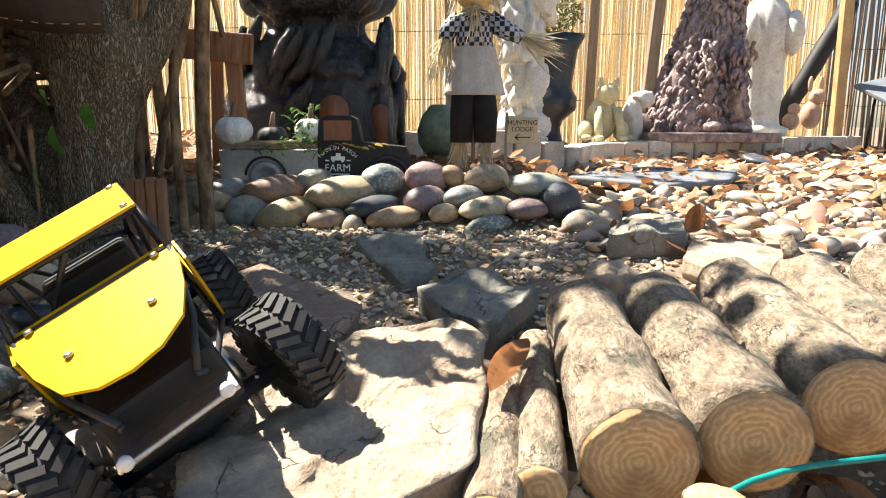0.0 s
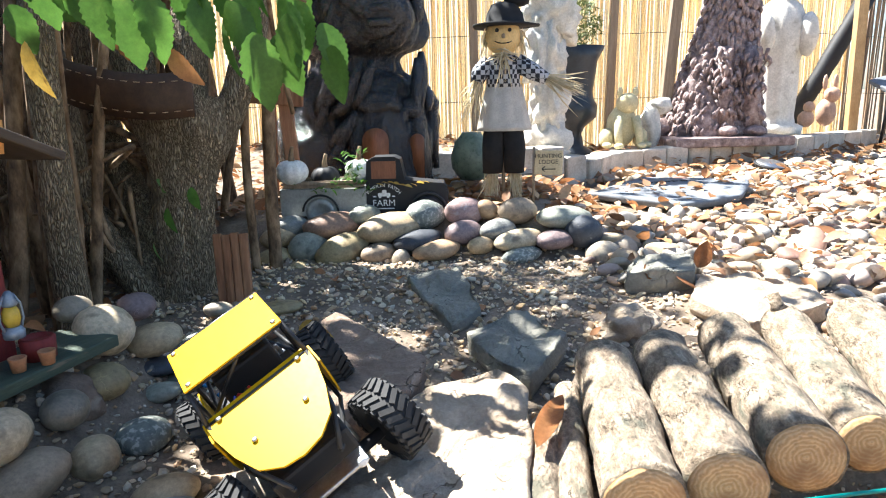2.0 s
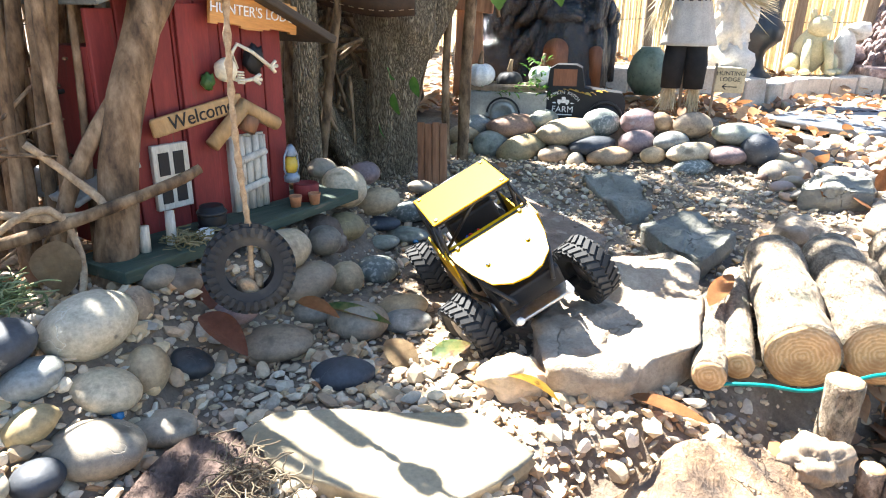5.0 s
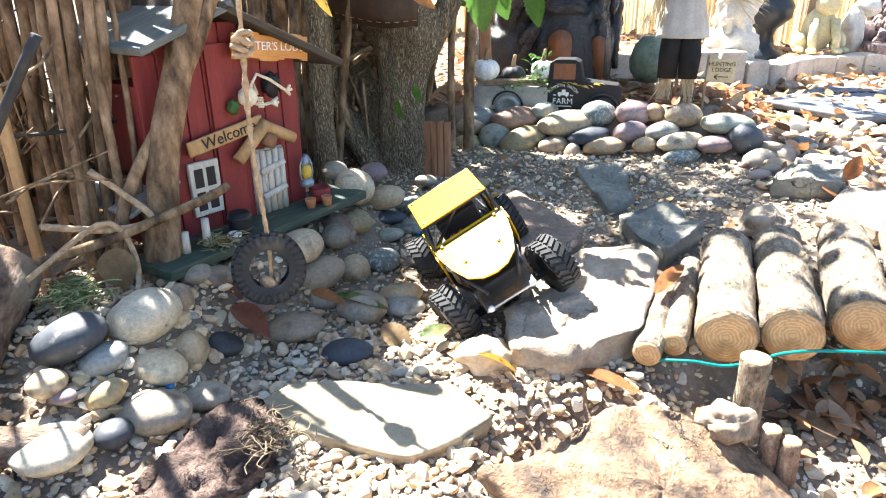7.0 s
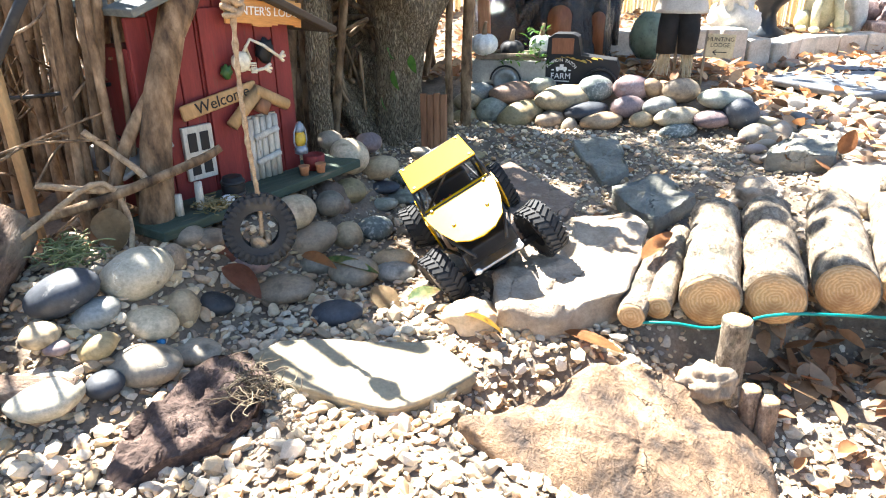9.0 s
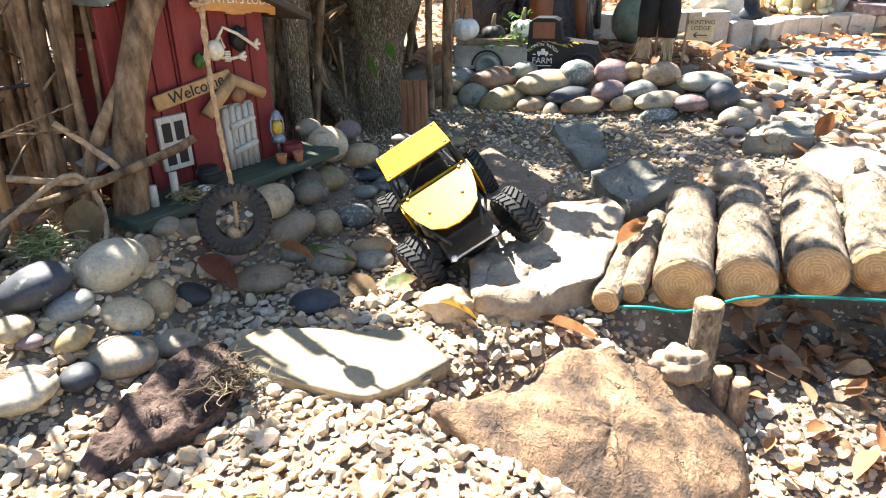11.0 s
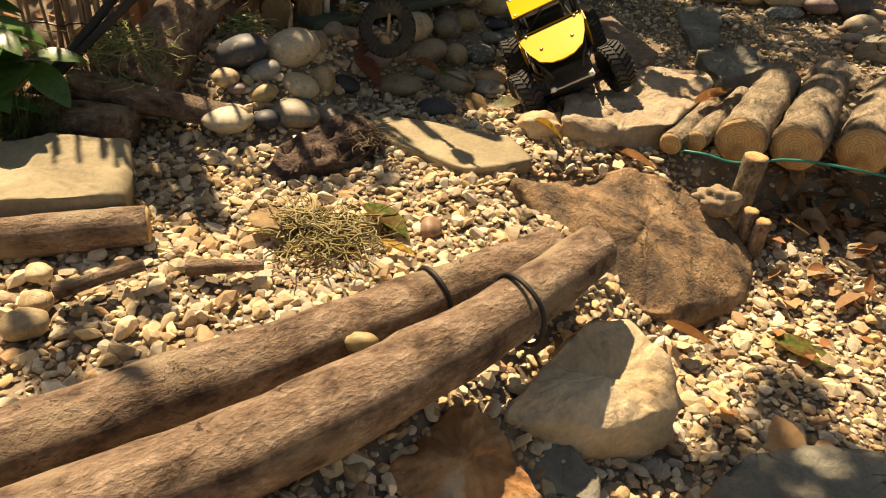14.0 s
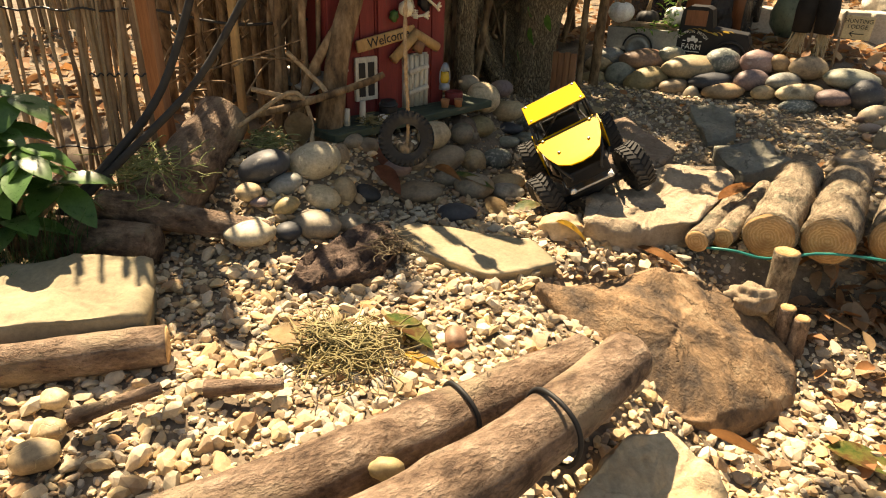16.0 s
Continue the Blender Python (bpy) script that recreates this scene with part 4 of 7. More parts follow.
# stakes of the little retaining fence
for x, y, h, r, lab in ((0.235, 0.515, 0.062, 0.026, "round sawn stake"), (0.268, 0.438, -0.025, 0.016, "thin sawn stake"), (0.298, 0.428, -0.035, 0.016, "thin sawn stake")):
    log(lab + " driven in at the trench edge", (x, y, h), (x + 0.004, y + 0.005, -0.22), r, r * 1.05, BARKGREY if h > 0 else BARKSMOOTH, x * 31, name="stake")
boulder("broken lump of grey wood against the stakes", (0.195, 0.435, -0.03), (0.046, 0.034, 0.032), POSTWOOD, 23, 25, amp=0.45, freq=1.7, name="wood_lump")


# ---- the yellow toy buggy ----
def build_buggy():
    car = thing("toy_buggy", "yellow and black remote control rock buggy on rocks", "toy car", pose(-0.305, 0.762, 0.026, 29.5, 5.5, -54) @ Matrix.Scale(0.97, 4))
    R, WB, TR = 0.0625, 0.155, 0.118
    # tyre with chevron lugs, built once
    tyre = bmesh.new()
    prof = [(0.033, -0.020), (0.050, -0.025), (0.058, -0.023), (0.060, -0.012), (0.060, 0.012), (0.058, 0.023), (0.050, 0.025), (0.033, 0.020)]
    seg = 40
    rings = [[tyre.verts.new((r * math.cos(2 * math.pi * k / seg), w, r * math.sin(2 * math.pi * k / seg))) for k in range(seg)] for r, w in prof]
    for a, b in zip(rings, rings[1:] + rings[:1]):
        for k in range(seg):
            tyre.faces.new((a[k], a[(k + 1) % seg], b[(k + 1) % seg], b[k]))
    for k in range(26):
        for s in (-1, 1):
            m = Matrix.Rotation(2 * math.pi * (k + 0.25 * s) / 26, 4, "Y") @ pose(0, s * 0.012, 0.0605, 0, 0, s * 28)
            box(tyre, (-0.0042, -0.0115, -0.003), (0.0042, 0.0115, 0.003), m)
            m2 = Matrix.Rotation(2 * math.pi * (k + 0.25 * s) / 26, 4, "Y") @ pose(0, s * 0.0245, 0.054, 0, 0, 0)
            box(tyre, (-0.004, -0.002, -0.006), (0.004, 0.002, 0.006), m2)
    rim = bmesh.new()
    lathe(rim, [(0.012, -0.006), (0.030, -0.004), (0.034, 0.004), (0.034, 0.018), (0.0315, 0.019), (0.029, 0.008), (0.012, 0.004)], 32)
    for k in range(6):
        box(rim, (0.008, -0.0035, 0.004), (0.031, 0.0035, 0.013), Matrix.Rotation(2 * math.pi * k / 6, 4, "Z"))
    lathe(rim, [(0.007, 0.006), (0.007, 0.018), (0.004, 0.020)], 12)
    first = None
    for sx in (1, -1):
        for sy in (1, -1):
            drop = {(1, 1): 0.008, (1, -1): 0.036, (-1, 1): -0.030, (-1, -1): -0.004}[sx, sy]
            m = pose(sx * WB, sy * TR, R + drop, 0, 0, 14 if sx > 0 else 0)
            if first is None:
                first = part("wheel", tyre, RUBBER, car, "chunky black chevron tyre", smooth=False, m=m)
                rm = part("rim", rim, STEEL, first, "grey metal rim", m=pose(0, 0, 0, -90 * sy, 0, 0))
            else:
                w = new("wheel", first.data)
                w.parent = car
                w.matrix_local = m
                tagged(w, "chunky black chevron tyre")
                r2 = new("rim", rm.data)
                r2.parent = w
                r2.matrix_local = pose(0, 0, 0, -90 * sy, 0, 0)
                tagged(r2, "grey metal rim")
    # panels
    hood = bmesh.new()
    outline = [(0.09, 0.085), (0.13, 0.083), (0.18, 0.072), (0.225, 0.055), (0.248, 0.028), (0.255, 0.0)]
    outline = outline + [(x, -y) for x, y in outline[-2::-1]]
    top = [hood.verts.new((x, y, 0.225 - 0.15 * (x - 0.09) + 0.003 * (1 - abs(y) / 0.085))) for x, y in outline]
    bot = [hood.verts.new((v.co.x, v.co.y, v.co.z - 0.003)) for v in top]
    hood.faces.new(top)
    hood.faces.new(bot[::-1])
    for k in range(len(top)):
        j = (k + 1) % len(top)
        hood.faces.new((top[k], bot[k], bot[j], top[j]))
    bmesh.ops.triangulate(hood, faces=[f for f in hood.faces if len(f.verts) > 4])
    hd = part("hood", hood, YELLOW, car, "yellow painted hood panel", smooth=False)
    roof = bmesh.new()
    box(roof, (-0.055, -0.080, 0.267), (0.07, 0.080, 0.2705), None, 0.0012)
    rf = part("roof", roof, YELLOW, car, "flat yellow roof plate", smooth=False)
    for s in (1, -1):
        sp = bmesh.new()
        side = [(0.09, 0.222), (0.125, 0.212), (0.115, 0.155), (0.09, 0.120), (-0.075, 0.112), (-0.10, 0.135), (-0.09, 0.165), (0.065, 0.168)]
        a = [sp.verts.new((x, s * 0.086, z)) for x, z in side]
        b = [sp.verts.new((x, s * 0.089, z)) for x, z in side]
        sp.faces.new(a)
        sp.faces.new(b[::-1])
        for k in range(8):
            sp.faces.new((a[k], a[(k + 1) % 8], b[(k + 1) % 8], b[k]))
        bmesh.ops.triangulate(sp, faces=[f for f in sp.faces if len(f.verts) > 4])
        part("side_panel", sp, YELLOW, car, "yellow side panel", smooth=False)
    for parent, spots in ((hd, ((0.105, 0.065), (0.105, -0.065), (0.18, 0.04), (0.18, -0.04))), (rf, ((-0.045, 0.07), (-0.045, -0.07), (0.06, 0.07), (0.06, -0.07)))):
        for x, y in spots:
            sb = bmesh.new()
            z = 0.2265 - 0.15 * (x - 0.09) if parent is hd else 0.2705
            lathe(sb, [(0.0045, 0), (0.004, 0.0025), (0.0015, 0.003)], 10, (x, y, z))
            part("screw", sb, STEEL, parent)
    # tube cage, one part for each tube
    for s in (1, -1):
        y = 0.082 * s
        for pts in (((0.10, y, 0.222), (0.065, y * 0.95, 0.264), (-0.06, y * 0.95, 0.266), (-0.235, y * 0.7, 0.165)),
                    ((0.10, y, 0.120), (-0.08, y, 0.112), (-0.235, y * 0.7, 0.165)),
                    ((-0.06, y * 0.95, 0.266), (-0.08, y, 0.115)),
                    ((-0.06, y * 0.95, 0.266), (-0.17, y * 0.8, 0.140)),
                    ((0.10, y, 0.222), (0.20, y * 0.75, 0.19), (0.24, y * 0.45, 0.16)),
                    ((0.10, y, 0.120), (0.18, y * 0.6, 0.12), (0.24, y * 0.45, 0.158)),
                    ((0.065, y * 0.95, 0.264), (0.02, y, 0.165)),
                    ((-0.235, y * 0.7, 0.165), (-0.21, y * 0.6, 0.10), (-0.08, y, 0.112))):
            tb = bmesh.new()
            tube(tb, [(*p, 0.0036) for p in pts], seg=8)
            part("cage_tube", tb, TUBE, car)
    for pts in (((-0.235, -0.057, 0.165), (-0.235, 0.057, 0.165)), ((-0.06, -0.078, 0.266), (-0.06, 0.078, 0.266)), ((0.065, -0.078, 0.264), (0.065, 0.078, 0.264)), ((-0.15, -0.066, 0.215), (-0.15, 0.066, 0.215)),
                ((-0.21, -0.05, 0.10), (-0.21, 0.05, 0.10)), ((-0.06, -0.078, 0.266), (-0.235, 0.057, 0.165)), ((0.10, -0.08, 0.222), (0.10, 0.08, 0.222)), ((0.0, -0.08, 0.165), (0.065, 0.0, 0.262))):
        tb = bmesh.new()
        tube(tb, [(*p, 0.0034) for p in pts], seg=8)
        part("cage_tube", tb, TUBE, car)
    ch = bmesh.new()
    box(ch, (-0.19, -0.045, 0.075), (0.15, 0.045, 0.098), None, 0.004)
    box(ch, (-0.06, -0.07, 0.098), (0.08, 0.07, 0.150), None, 0.005)
    box(ch, (-0.04, -0.05, 0.150), (0.01, 0.05, 0.22), None, 0.006)
    box(ch, (0.08, -0.06, 0.098), (0.22, 0.06, 0.165), None, 0.006)
    part("chassis", ch, BLACK, car, "black chassis plate and interior", smooth=False)
    for sx in (1, -1):
        ax = bmesh.new()
        tube(ax, [(sx * WB, -TR + 0.02, R, 0.009), (sx * WB, -0.03, R, 0.010), (sx * WB, 0.0, R, 0.022), (sx * WB, 0.03, R, 0.010), (sx * WB, TR - 0.02, R, 0.009)], seg=14)
        part("axle", ax, BLACK, car)
        for s in (1, -1):
            sh = bmesh.new()
            tube(sh, [(sx * (WB - 0.01), s * 0.062, R + 0.008, 0.007), (sx * (WB - 0.035), s * 0.058, R + 0.05, 0.007)], seg=12)
            tube(sh, [(sx * (WB - 0.035), s * 0.058, R + 0.05, 0.0035), (sx * (WB - 0.06), s * 0.055, R + 0.085, 0.0035)], seg=8)
            part("shock_absorber", sh, STEEL, car, "grey coil shock")
            ln_ = bmesh.new()
            tube(ln_, [(sx * WB, s * 0.05, R - 0.008, 0.004), (sx * 0.04, s * 0.03, 0.076, 0.004)], seg=8)
            part("link", ln_, BLACK, car)
    bp = bmesh.new()
    box(bp, (0.232, -0.058, 0.132), (0.262, 0.058, 0.138), pose(0, 0, 0, 0, 0, 0), 0.002)
    bump = part("bumper", bp, STEEL, car, "grey front skid bumper", smooth=False)
    for s in (1, -1):
        hl = bmesh.new()
        lathe(hl, [(0.006, 0), (0.007, 0.006), (0.004, 0.008)], 14)
        part("headlight", hl, WHITE, bump, "small white headlight", m=pose(0.262, s * 0.048, 0.142, 0, 90, 0))
    for mt, y0, k in ((REDWIRE, -0.03, 0), (REDWIRE, -0.022, 1), (BLUEWIRE, -0.055, 2), (BLACK, -0.045, 3)):
        wb = bmesh.new()
        tube(wb, [(*p, 0.0022) for p in spline([(0.05, y0, 0.16), (0.065, y0 + 0.01 * k, 0.212), (0.085, y0 + 0.012, 0.20), (0.10, y0 - 0.01, 0.16)], 14)], seg=7)
        part("wire", wb, mt, car)
    pl = bmesh.new()
    box(pl, (0.072, -0.074, 0.196), (0.090, -0.056, 0.210), None, 0.002)
    part("connector", pl, WHITE, car, "white plastic wire plug", smooth=False)


build_buggy()


# ---- tree, stems and leaves ----
def build_tree():
    tree = thing("tree", "old tree with furrowed bark and an unseen shading canopy overhead", "tree", Matrix.Translation((-0.90, 1.58, 0.0)))
    bm = bmesh.new()
    tube(bm, spline([(0.0, 0.0, -0.08, 0.135), (0.0, 0.0, 0.02, 0.108), (0.01, 0.01, 0.12, 0.086), (0.015, 0.01, 0.27, 0.082), (0.03, 0.01, 0.40, 0.092), (0.045, 0.02, 0.52, 0.118), (0.05, 0.03, 0.60, 0.10)], 60),
         seg=72, rough=0.10, freq=9, furrow=0.035)
    part("trunk", bm, BARKTREE, tree, "furrowed grey brown trunk")
    for pts in ([(0.08, 0.03, 0.46, 0.07), (0.17, 0.07, 0.60, 0.042), (0.24, 0.10, 0.85, 0.036), (0.20, 0.2, 1.2, 0.025)],
                [(0.0, 0.02, 0.42, 0.065), (-0.08, 0.03, 0.62, 0.055), (-0.12, 0.0, 0.95, 0.05), (-0.3, 0.1, 1.3, 0.03)],
                [(-0.02, 0.0, 0.18, 0.055), (-0.13, 0.04, 0.30, 0.046), (-0.24, 0.1, 0.55, 0.04), (-0.30, 0.12, 1.0, 0.035)],
                [(0.05, 0.02, 0.46, 0.05), (0.06, 0.06, 0.75, 0.045), (0.0, 0.2, 1.2, 0.03)],
                [(-0.04, -0.06, 0.02, 0.045), (-0.12, -0.10, 0.16, 0.036), (-0.19, -0.12, 0.34, 0.032), (-0.22, -0.10, 0.62, 0.028), (-0.30, -0.05, 1.0, 0.022)],
                [(-0.06, -0.03, 0.05, 0.035), (-0.20, -0.05, 0.14, 0.026), (-0.27, -0.06, 0.32, 0.022), (-0.26, -0.02, 0.7, 0.018)],
                [(-0.05, -0.02, 0.10, 0.04), (-0.16, -0.02, 0.22, 0.035), (-0.30, 0.0, 0.33, 0.028), (-0.42, 0.05, 0.34, 0.022)]):
        b = bmesh.new()
        tube(b, spline(pts, 26), seg=24, rough=0.14, freq=10, furrow=0.02)
        part("limb", b, BARKTREE, tree)
    # hanging spray of large toothed leaves before the trunk
    rng = random.Random(4)
    spray = [(-0.55, 1.0, 0.80), (-0.44, 1.0, 0.78), (-0.38, 1.0, 0.755), (-0.36, 0.98, 0.73), (-0.62, 0.99, 0.78), (-0.52, 0.99, 0.77), (-0.42, 0.97, 0.70), (-0.47, 0.99, 0.755),
             (-0.66, 0.98, 0.77), (-0.35, 1.02, 0.76), (-0.40, 1.03, 0.70), (-0.58, 1.03, 0.80), (-0.32, 1.05, 0.72), (-0.70, 0.97, 0.80), (-0.30, 1.04, 0.68), (-0.50, 1.05, 0.74)]
    base = Vector((-0.90, 1.58, 0.0))
    spray += [(rng.uniform(-0.95, -0.30), rng.uniform(0.98, 1.12), rng.uniform(0.80, 0.95)) for _ in range(16)]
    for x, y, z in spray:
        L = rng.uniform(0.105, 0.145)
        m = Matrix.Translation(Vector((x, y, z)) - base) @ pose(0, 0, 0, rng.uniform(-25, 25), rng.uniform(60, 88), rng.uniform(-60, 20)) @ pose(0, 0, 0, rng.choice((60, 75, 90, 105, -80)), 0, 0)
        b = bmesh.new()
        leaf(b, m, L, L * 0.5, fold=0.22, curl=0.12, teeth=0.07, rows=22)
        part("leaf", b, LEAFGREEN, tree, "bright green toothed leaf")
    for x, y, z, L in ((-0.74, 1.20, 0.42, 0.05), (-0.68, 1.22, 0.40, 0.055), (-0.72, 1.18, 0.36, 0.06), (-0.76, 1.18, 0.28, 0.045), (-0.95, 1.1, 0.78, 0.10), (-1.05, 1.05, 0.82, 0.11), (-0.88, 1.1, 0.80, 0.09)):
        b = bmesh.new()
        leaf(b, Matrix.Translation(Vector((x, y, z)) - base) @ pose(0, 0, 0, rng.uniform(-30, 30), rng.uniform(20, 70), rng.uniform(-120, 30)) @ pose(0, 0, 0, 80, 0, 0), L, L * 0.55, teeth=0.06, rows=16)
        part("leaf", b, LEAFGREEN, tree)
    for n_, mt, x, y, z, L, ry in (("leaf", LEAFYELLOW, -0.86, 1.0, 0.70, 0.11, 75), ("leaf", LEAFORANGE, -0.62, 1.06, 0.68, 0.10, 40), ("leaf", LEAFORANGE, -0.72, 1.06, 0.74, 0.11, 60)):
        b = bmesh.new()
        leaf(b, Matrix.Translation(Vector((x, y, z)) - base) @ pose(0, 0, 0, 0, ry, -35) @ pose(0, 0, 0, 80, 0, 0), L, L * 0.42, teeth=0.04, rows=16)
        part(n_, b, mt, tree, "yellowing leaf")
    for pts in ([(-0.72, 1.3, 0.85, 0.007), (-0.6, 1.1, 0.86, 0.005), (-0.45, 1.0, 0.80, 0.0035), (-0.33, 1.0, 0.75, 0.002)], [(-0.6, 1.12, 0.86, 0.004), (-0.66, 1.0, 0.82, 0.003), (-0.72, 0.96, 0.80, 0.002)],
                [(-0.52, 1.5, 0.55, 0.006), (-0.54, 1.45, 0.75, 0.006), (-0.50, 1.3, 0.95, 0.005)]):
        b = bmesh.new()
        tube(b, [(p[0] - base.x, p[1] - base.y, p[2] - base.z, p[3]) for p in spline(pts, 18)], seg=8)
        part("twig", b, STEM, tree)
    # unseen canopy overhead: clumps of leaves placed by the shade they cast
    rng = np.random.default_rng(8)
    bm = bmesh.new()
    def shade(x, y):
        if y > 2.05:
            return 0.13 if x < 0.45 else (0.20 if y < 3.2 else 0.06)
        if x < -0.62:
            return 0.58 if y > 0.95 else 0.44 if y > 0.25 else (0.55 if y > -0.1 else 0.35)
        if y > 0.86:
            return 0.62 if x < 0.15 else (0.45 if x < 0.55 else (0.34 if y < 1.3 else 0.30))
        if y > 0.55:
            return 0.7 if x < -0.32 else 0.0
        if y > 0.1:
            return 0.4 if x < -0.40 else 0.0
        return 0.25 if x < -0.2 else 0.10
    slope = Vector((SUN.x / SUN.z, SUN.y / SUN.z, 0))
    for _ in range(560):
        gx, gy, z = rng.uniform(-1.9, 1.6), rng.uniform(-1.1, 4.2), rng.uniform(1.7, 2.7)
        if rng.random() > shade(gx, gy):
            continue
        c = Vector((gx, gy, 0)) + slope * z + Vector((0, 0, z)) - base
        for _k in range(15):
            o = Vector(rng.normal(0, 0.055, 3))
            L = rng.uniform(0.06, 0.12)
            leaf(bm, Matrix.Translation(c + o) @ pose(0, 0, 0, rng.uniform(-50, 50), rng.uniform(-40, 60), rng.uniform(0, 360)), L, L * 0.55, rows=4)
    # more unseen clumps, added to shade the slope between the stone wall and slabs
    for _ in range(64):
        gx, gy, z = rng.uniform(-0.55, 0.45), rng.uniform(0.93, 1.72), rng.uniform(1.8, 2.6)
        if rng.random() > (0.9 if gx < 0.12 else 0.5):
            continue
        c = Vector((gx, gy, 0)) + slope * z + Vector((0, 0, z)) - base
        for _k in range(14):
            o = Vector(rng.normal(0, 0.05, 3))
            L = rng.uniform(0.06, 0.12)
            leaf(bm, Matrix.Translation(c + o) @ pose(0, 0, 0, rng.uniform(-50, 50), rng.uniform(-40, 60), rng.uniform(0, 360)), L, L * 0.55, rows=4)
    # thick unseen leafage, added to darken the thicket and the lodge
    for _ in range(180):
        gx, gy, z = rng.uniform(-2.7, -1.75), rng.uniform(1.25, 2.8), rng.uniform(1.30, 1.75)
        c = Vector((gx, gy, z)) - base
        for _k in range(13):
            o = Vector(rng.normal(0, 0.06, 3))
            L = rng.uniform(0.08, 0.14)
            leaf(bm, Matrix.Translation(c + o) @ pose(0, 0, 0, rng.uniform(-50, 50), rng.uniform(-40, 60), rng.uniform(0, 360)), L, L * 0.6, rows=4)
    # unseen leaf clumps, added only to shade the trench and the far boulders
    for x0, x1, y0, y1, n in ((0.60, 0.90, 0.50, 0.62, 3), (0.42, 0.90, -0.42, 0.0, 30)):
        for _ in range(n):
            gx, gy, z = rng.uniform(x0, x1), rng.uniform(y0, y1), rng.uniform(1.8, 2.5)
            c = Vector((gx, gy, -0.15)) + slope * z + Vector((0, 0, z)) - base
            for _k in range(14):
                o = Vector(rng.normal(0, 0.05, 3))
                L = rng.uniform(0.06, 0.12)
                leaf(bm, Matrix.Translation(c + o) @ pose(0, 0, 0, rng.uniform(-50, 50), rng.uniform(-40, 60), rng.uniform(0, 360)), L, L * 0.55, rows=4)
    ob = part("crown", bm, LEAFGREEN, tree, "unseen green leaf clumps placed to cast shade")
    tagged(ob, kind="stuff")


build_tree()


THICKET = thing("shrub", "dense thicket of bare brown shrub stems round the lodge", "shrub", Matrix.Translation((-1.2, 0.8, 0.0)))


def trunk_tree(pts, label, rough):
    c = Vector(pts[0][:3])
    T = thing("tree", label, "tree", Matrix.Translation(c))
    bm = bmesh.new()
    tube(bm, [(q[0] - c.x, q[1] - c.y, q[2] - c.z, q[3]) for q in spline(pts, 22)], seg=36, rough=rough, freq=14, seed=c.x)
    part("trunk", bm, BARKTREE, T)


def stem(pts, material, label, name="stem", rough=0.10, seg=14, owner=THICKET):
    bm = bmesh.new()
    c = Vector(pts[0][:3])
    tube(bm, [(q[0] - c.x, q[1] - c.y, q[2] - c.z, q[3]) for q in spline(pts, 22)], seg=seg, rough=rough, freq=14, seed=c.x)
    if owner:
        return part(name, bm, material, owner, label if material is ROPE else "", m=Matrix.Translation(c - owner.matrix_world.translation))
    return tagged(finish(name, bm, material, m=Matrix.Translation(c)), label, name.replace("_", " "))


stem([(-0.915, 0.345, 0.05, 0.043), (-0.90, 0.38, 0.20, 0.033), (-0.893, 0.41, 0.36, 0.030), (-0.882, 0.47, 0.51, 0.029), (-0.87, 0.53, 0.66, 0.028), (-0.86, 0.62, 0.95, 0.025)], STEM, "thick smooth shrub stem in front of the lodge", rough=0.08, seg=24)
stem([(-0.97, 0.31, 0.12, 0.011), (-0.955, 0.32, 0.22, 0.012), (-0.935, 0.37, 0.33, 0.013), (-0.885, 0.445, 0.46, 0.014), (-0.845, 0.53, 0.61, 0.014), (-0.80, 0.64, 0.85, 0.012)], STEM, "twisted grey climbing stem round the shrub")
stem([(-1.16, 0.10, 0.16, 0.008), (-1.05, 0.18, 0.20, 0.009), (-0.93, 0.28, 0.235, 0.010), (-0.80, 0.40, 0.29, 0.009), (-0.77, 0.44, 0.31, 0.008)], STEM, "broken branch stub reaching across the stem")
stem([(-1.10, 0.02, 0.10, 0.005), (-1.0, 0.16, 0.20, 0.0055), (-0.93, 0.27, 0.27, 0.006), (-0.90, 0.30, 0.20, 0.0055), (-0.86, 0.24, 0.13, 0.005), (-0.90, 0.18, 0.10, 0.005)], ROPE, "frayed twisted vine wound round the stem")
stem([(-1.0, 0.2, 0.28, 0.006), (-0.93, 0.29, 0.25, 0.007), (-0.88, 0.34, 0.26, 0.007), (-0.93, 0.33, 0.31, 0.006), (-0.97, 0.30, 0.36, 0.006)], ROPE, "coiled dry vine loop on the stem")
trunk_tree([(-1.55, 1.75, 0.0, 0.10), (-1.54, 1.75, 0.3, 0.09), (-1.52, 1.77, 0.7, 0.085), (-1.5, 1.8, 1.2, 0.06)], "dark furrowed second trunk behind the lodge", 0.12)
trunk_tree([(-0.985, 1.2, 0.0, 0.042), (-0.985, 1.2, 0.3, 0.034), (-0.98, 1.21, 0.7, 0.031), (-0.99, 1.25, 1.2, 0.028)], "dark bark trunk beside the lodge", 0.14)
stem([(-0.685, 1.75, 0.06, 0.02), (-0.68, 1.75, 0.4, 0.019), (-0.66, 1.76, 0.8, 0.018), (-0.65, 1.75, 1.2, 0.014)], STEM, "brown sapling stem behind the trunk")
stem([(-0.74, 1.73, 0.06, 0.014), (-0.745, 1.73, 0.4, 0.013), (-0.735, 1.75, 0.8, 0.012), (-0.76, 1.7, 1.2, 0.010)], STEM, "slim sapling stem behind the trunk")
_r = random.Random(12)
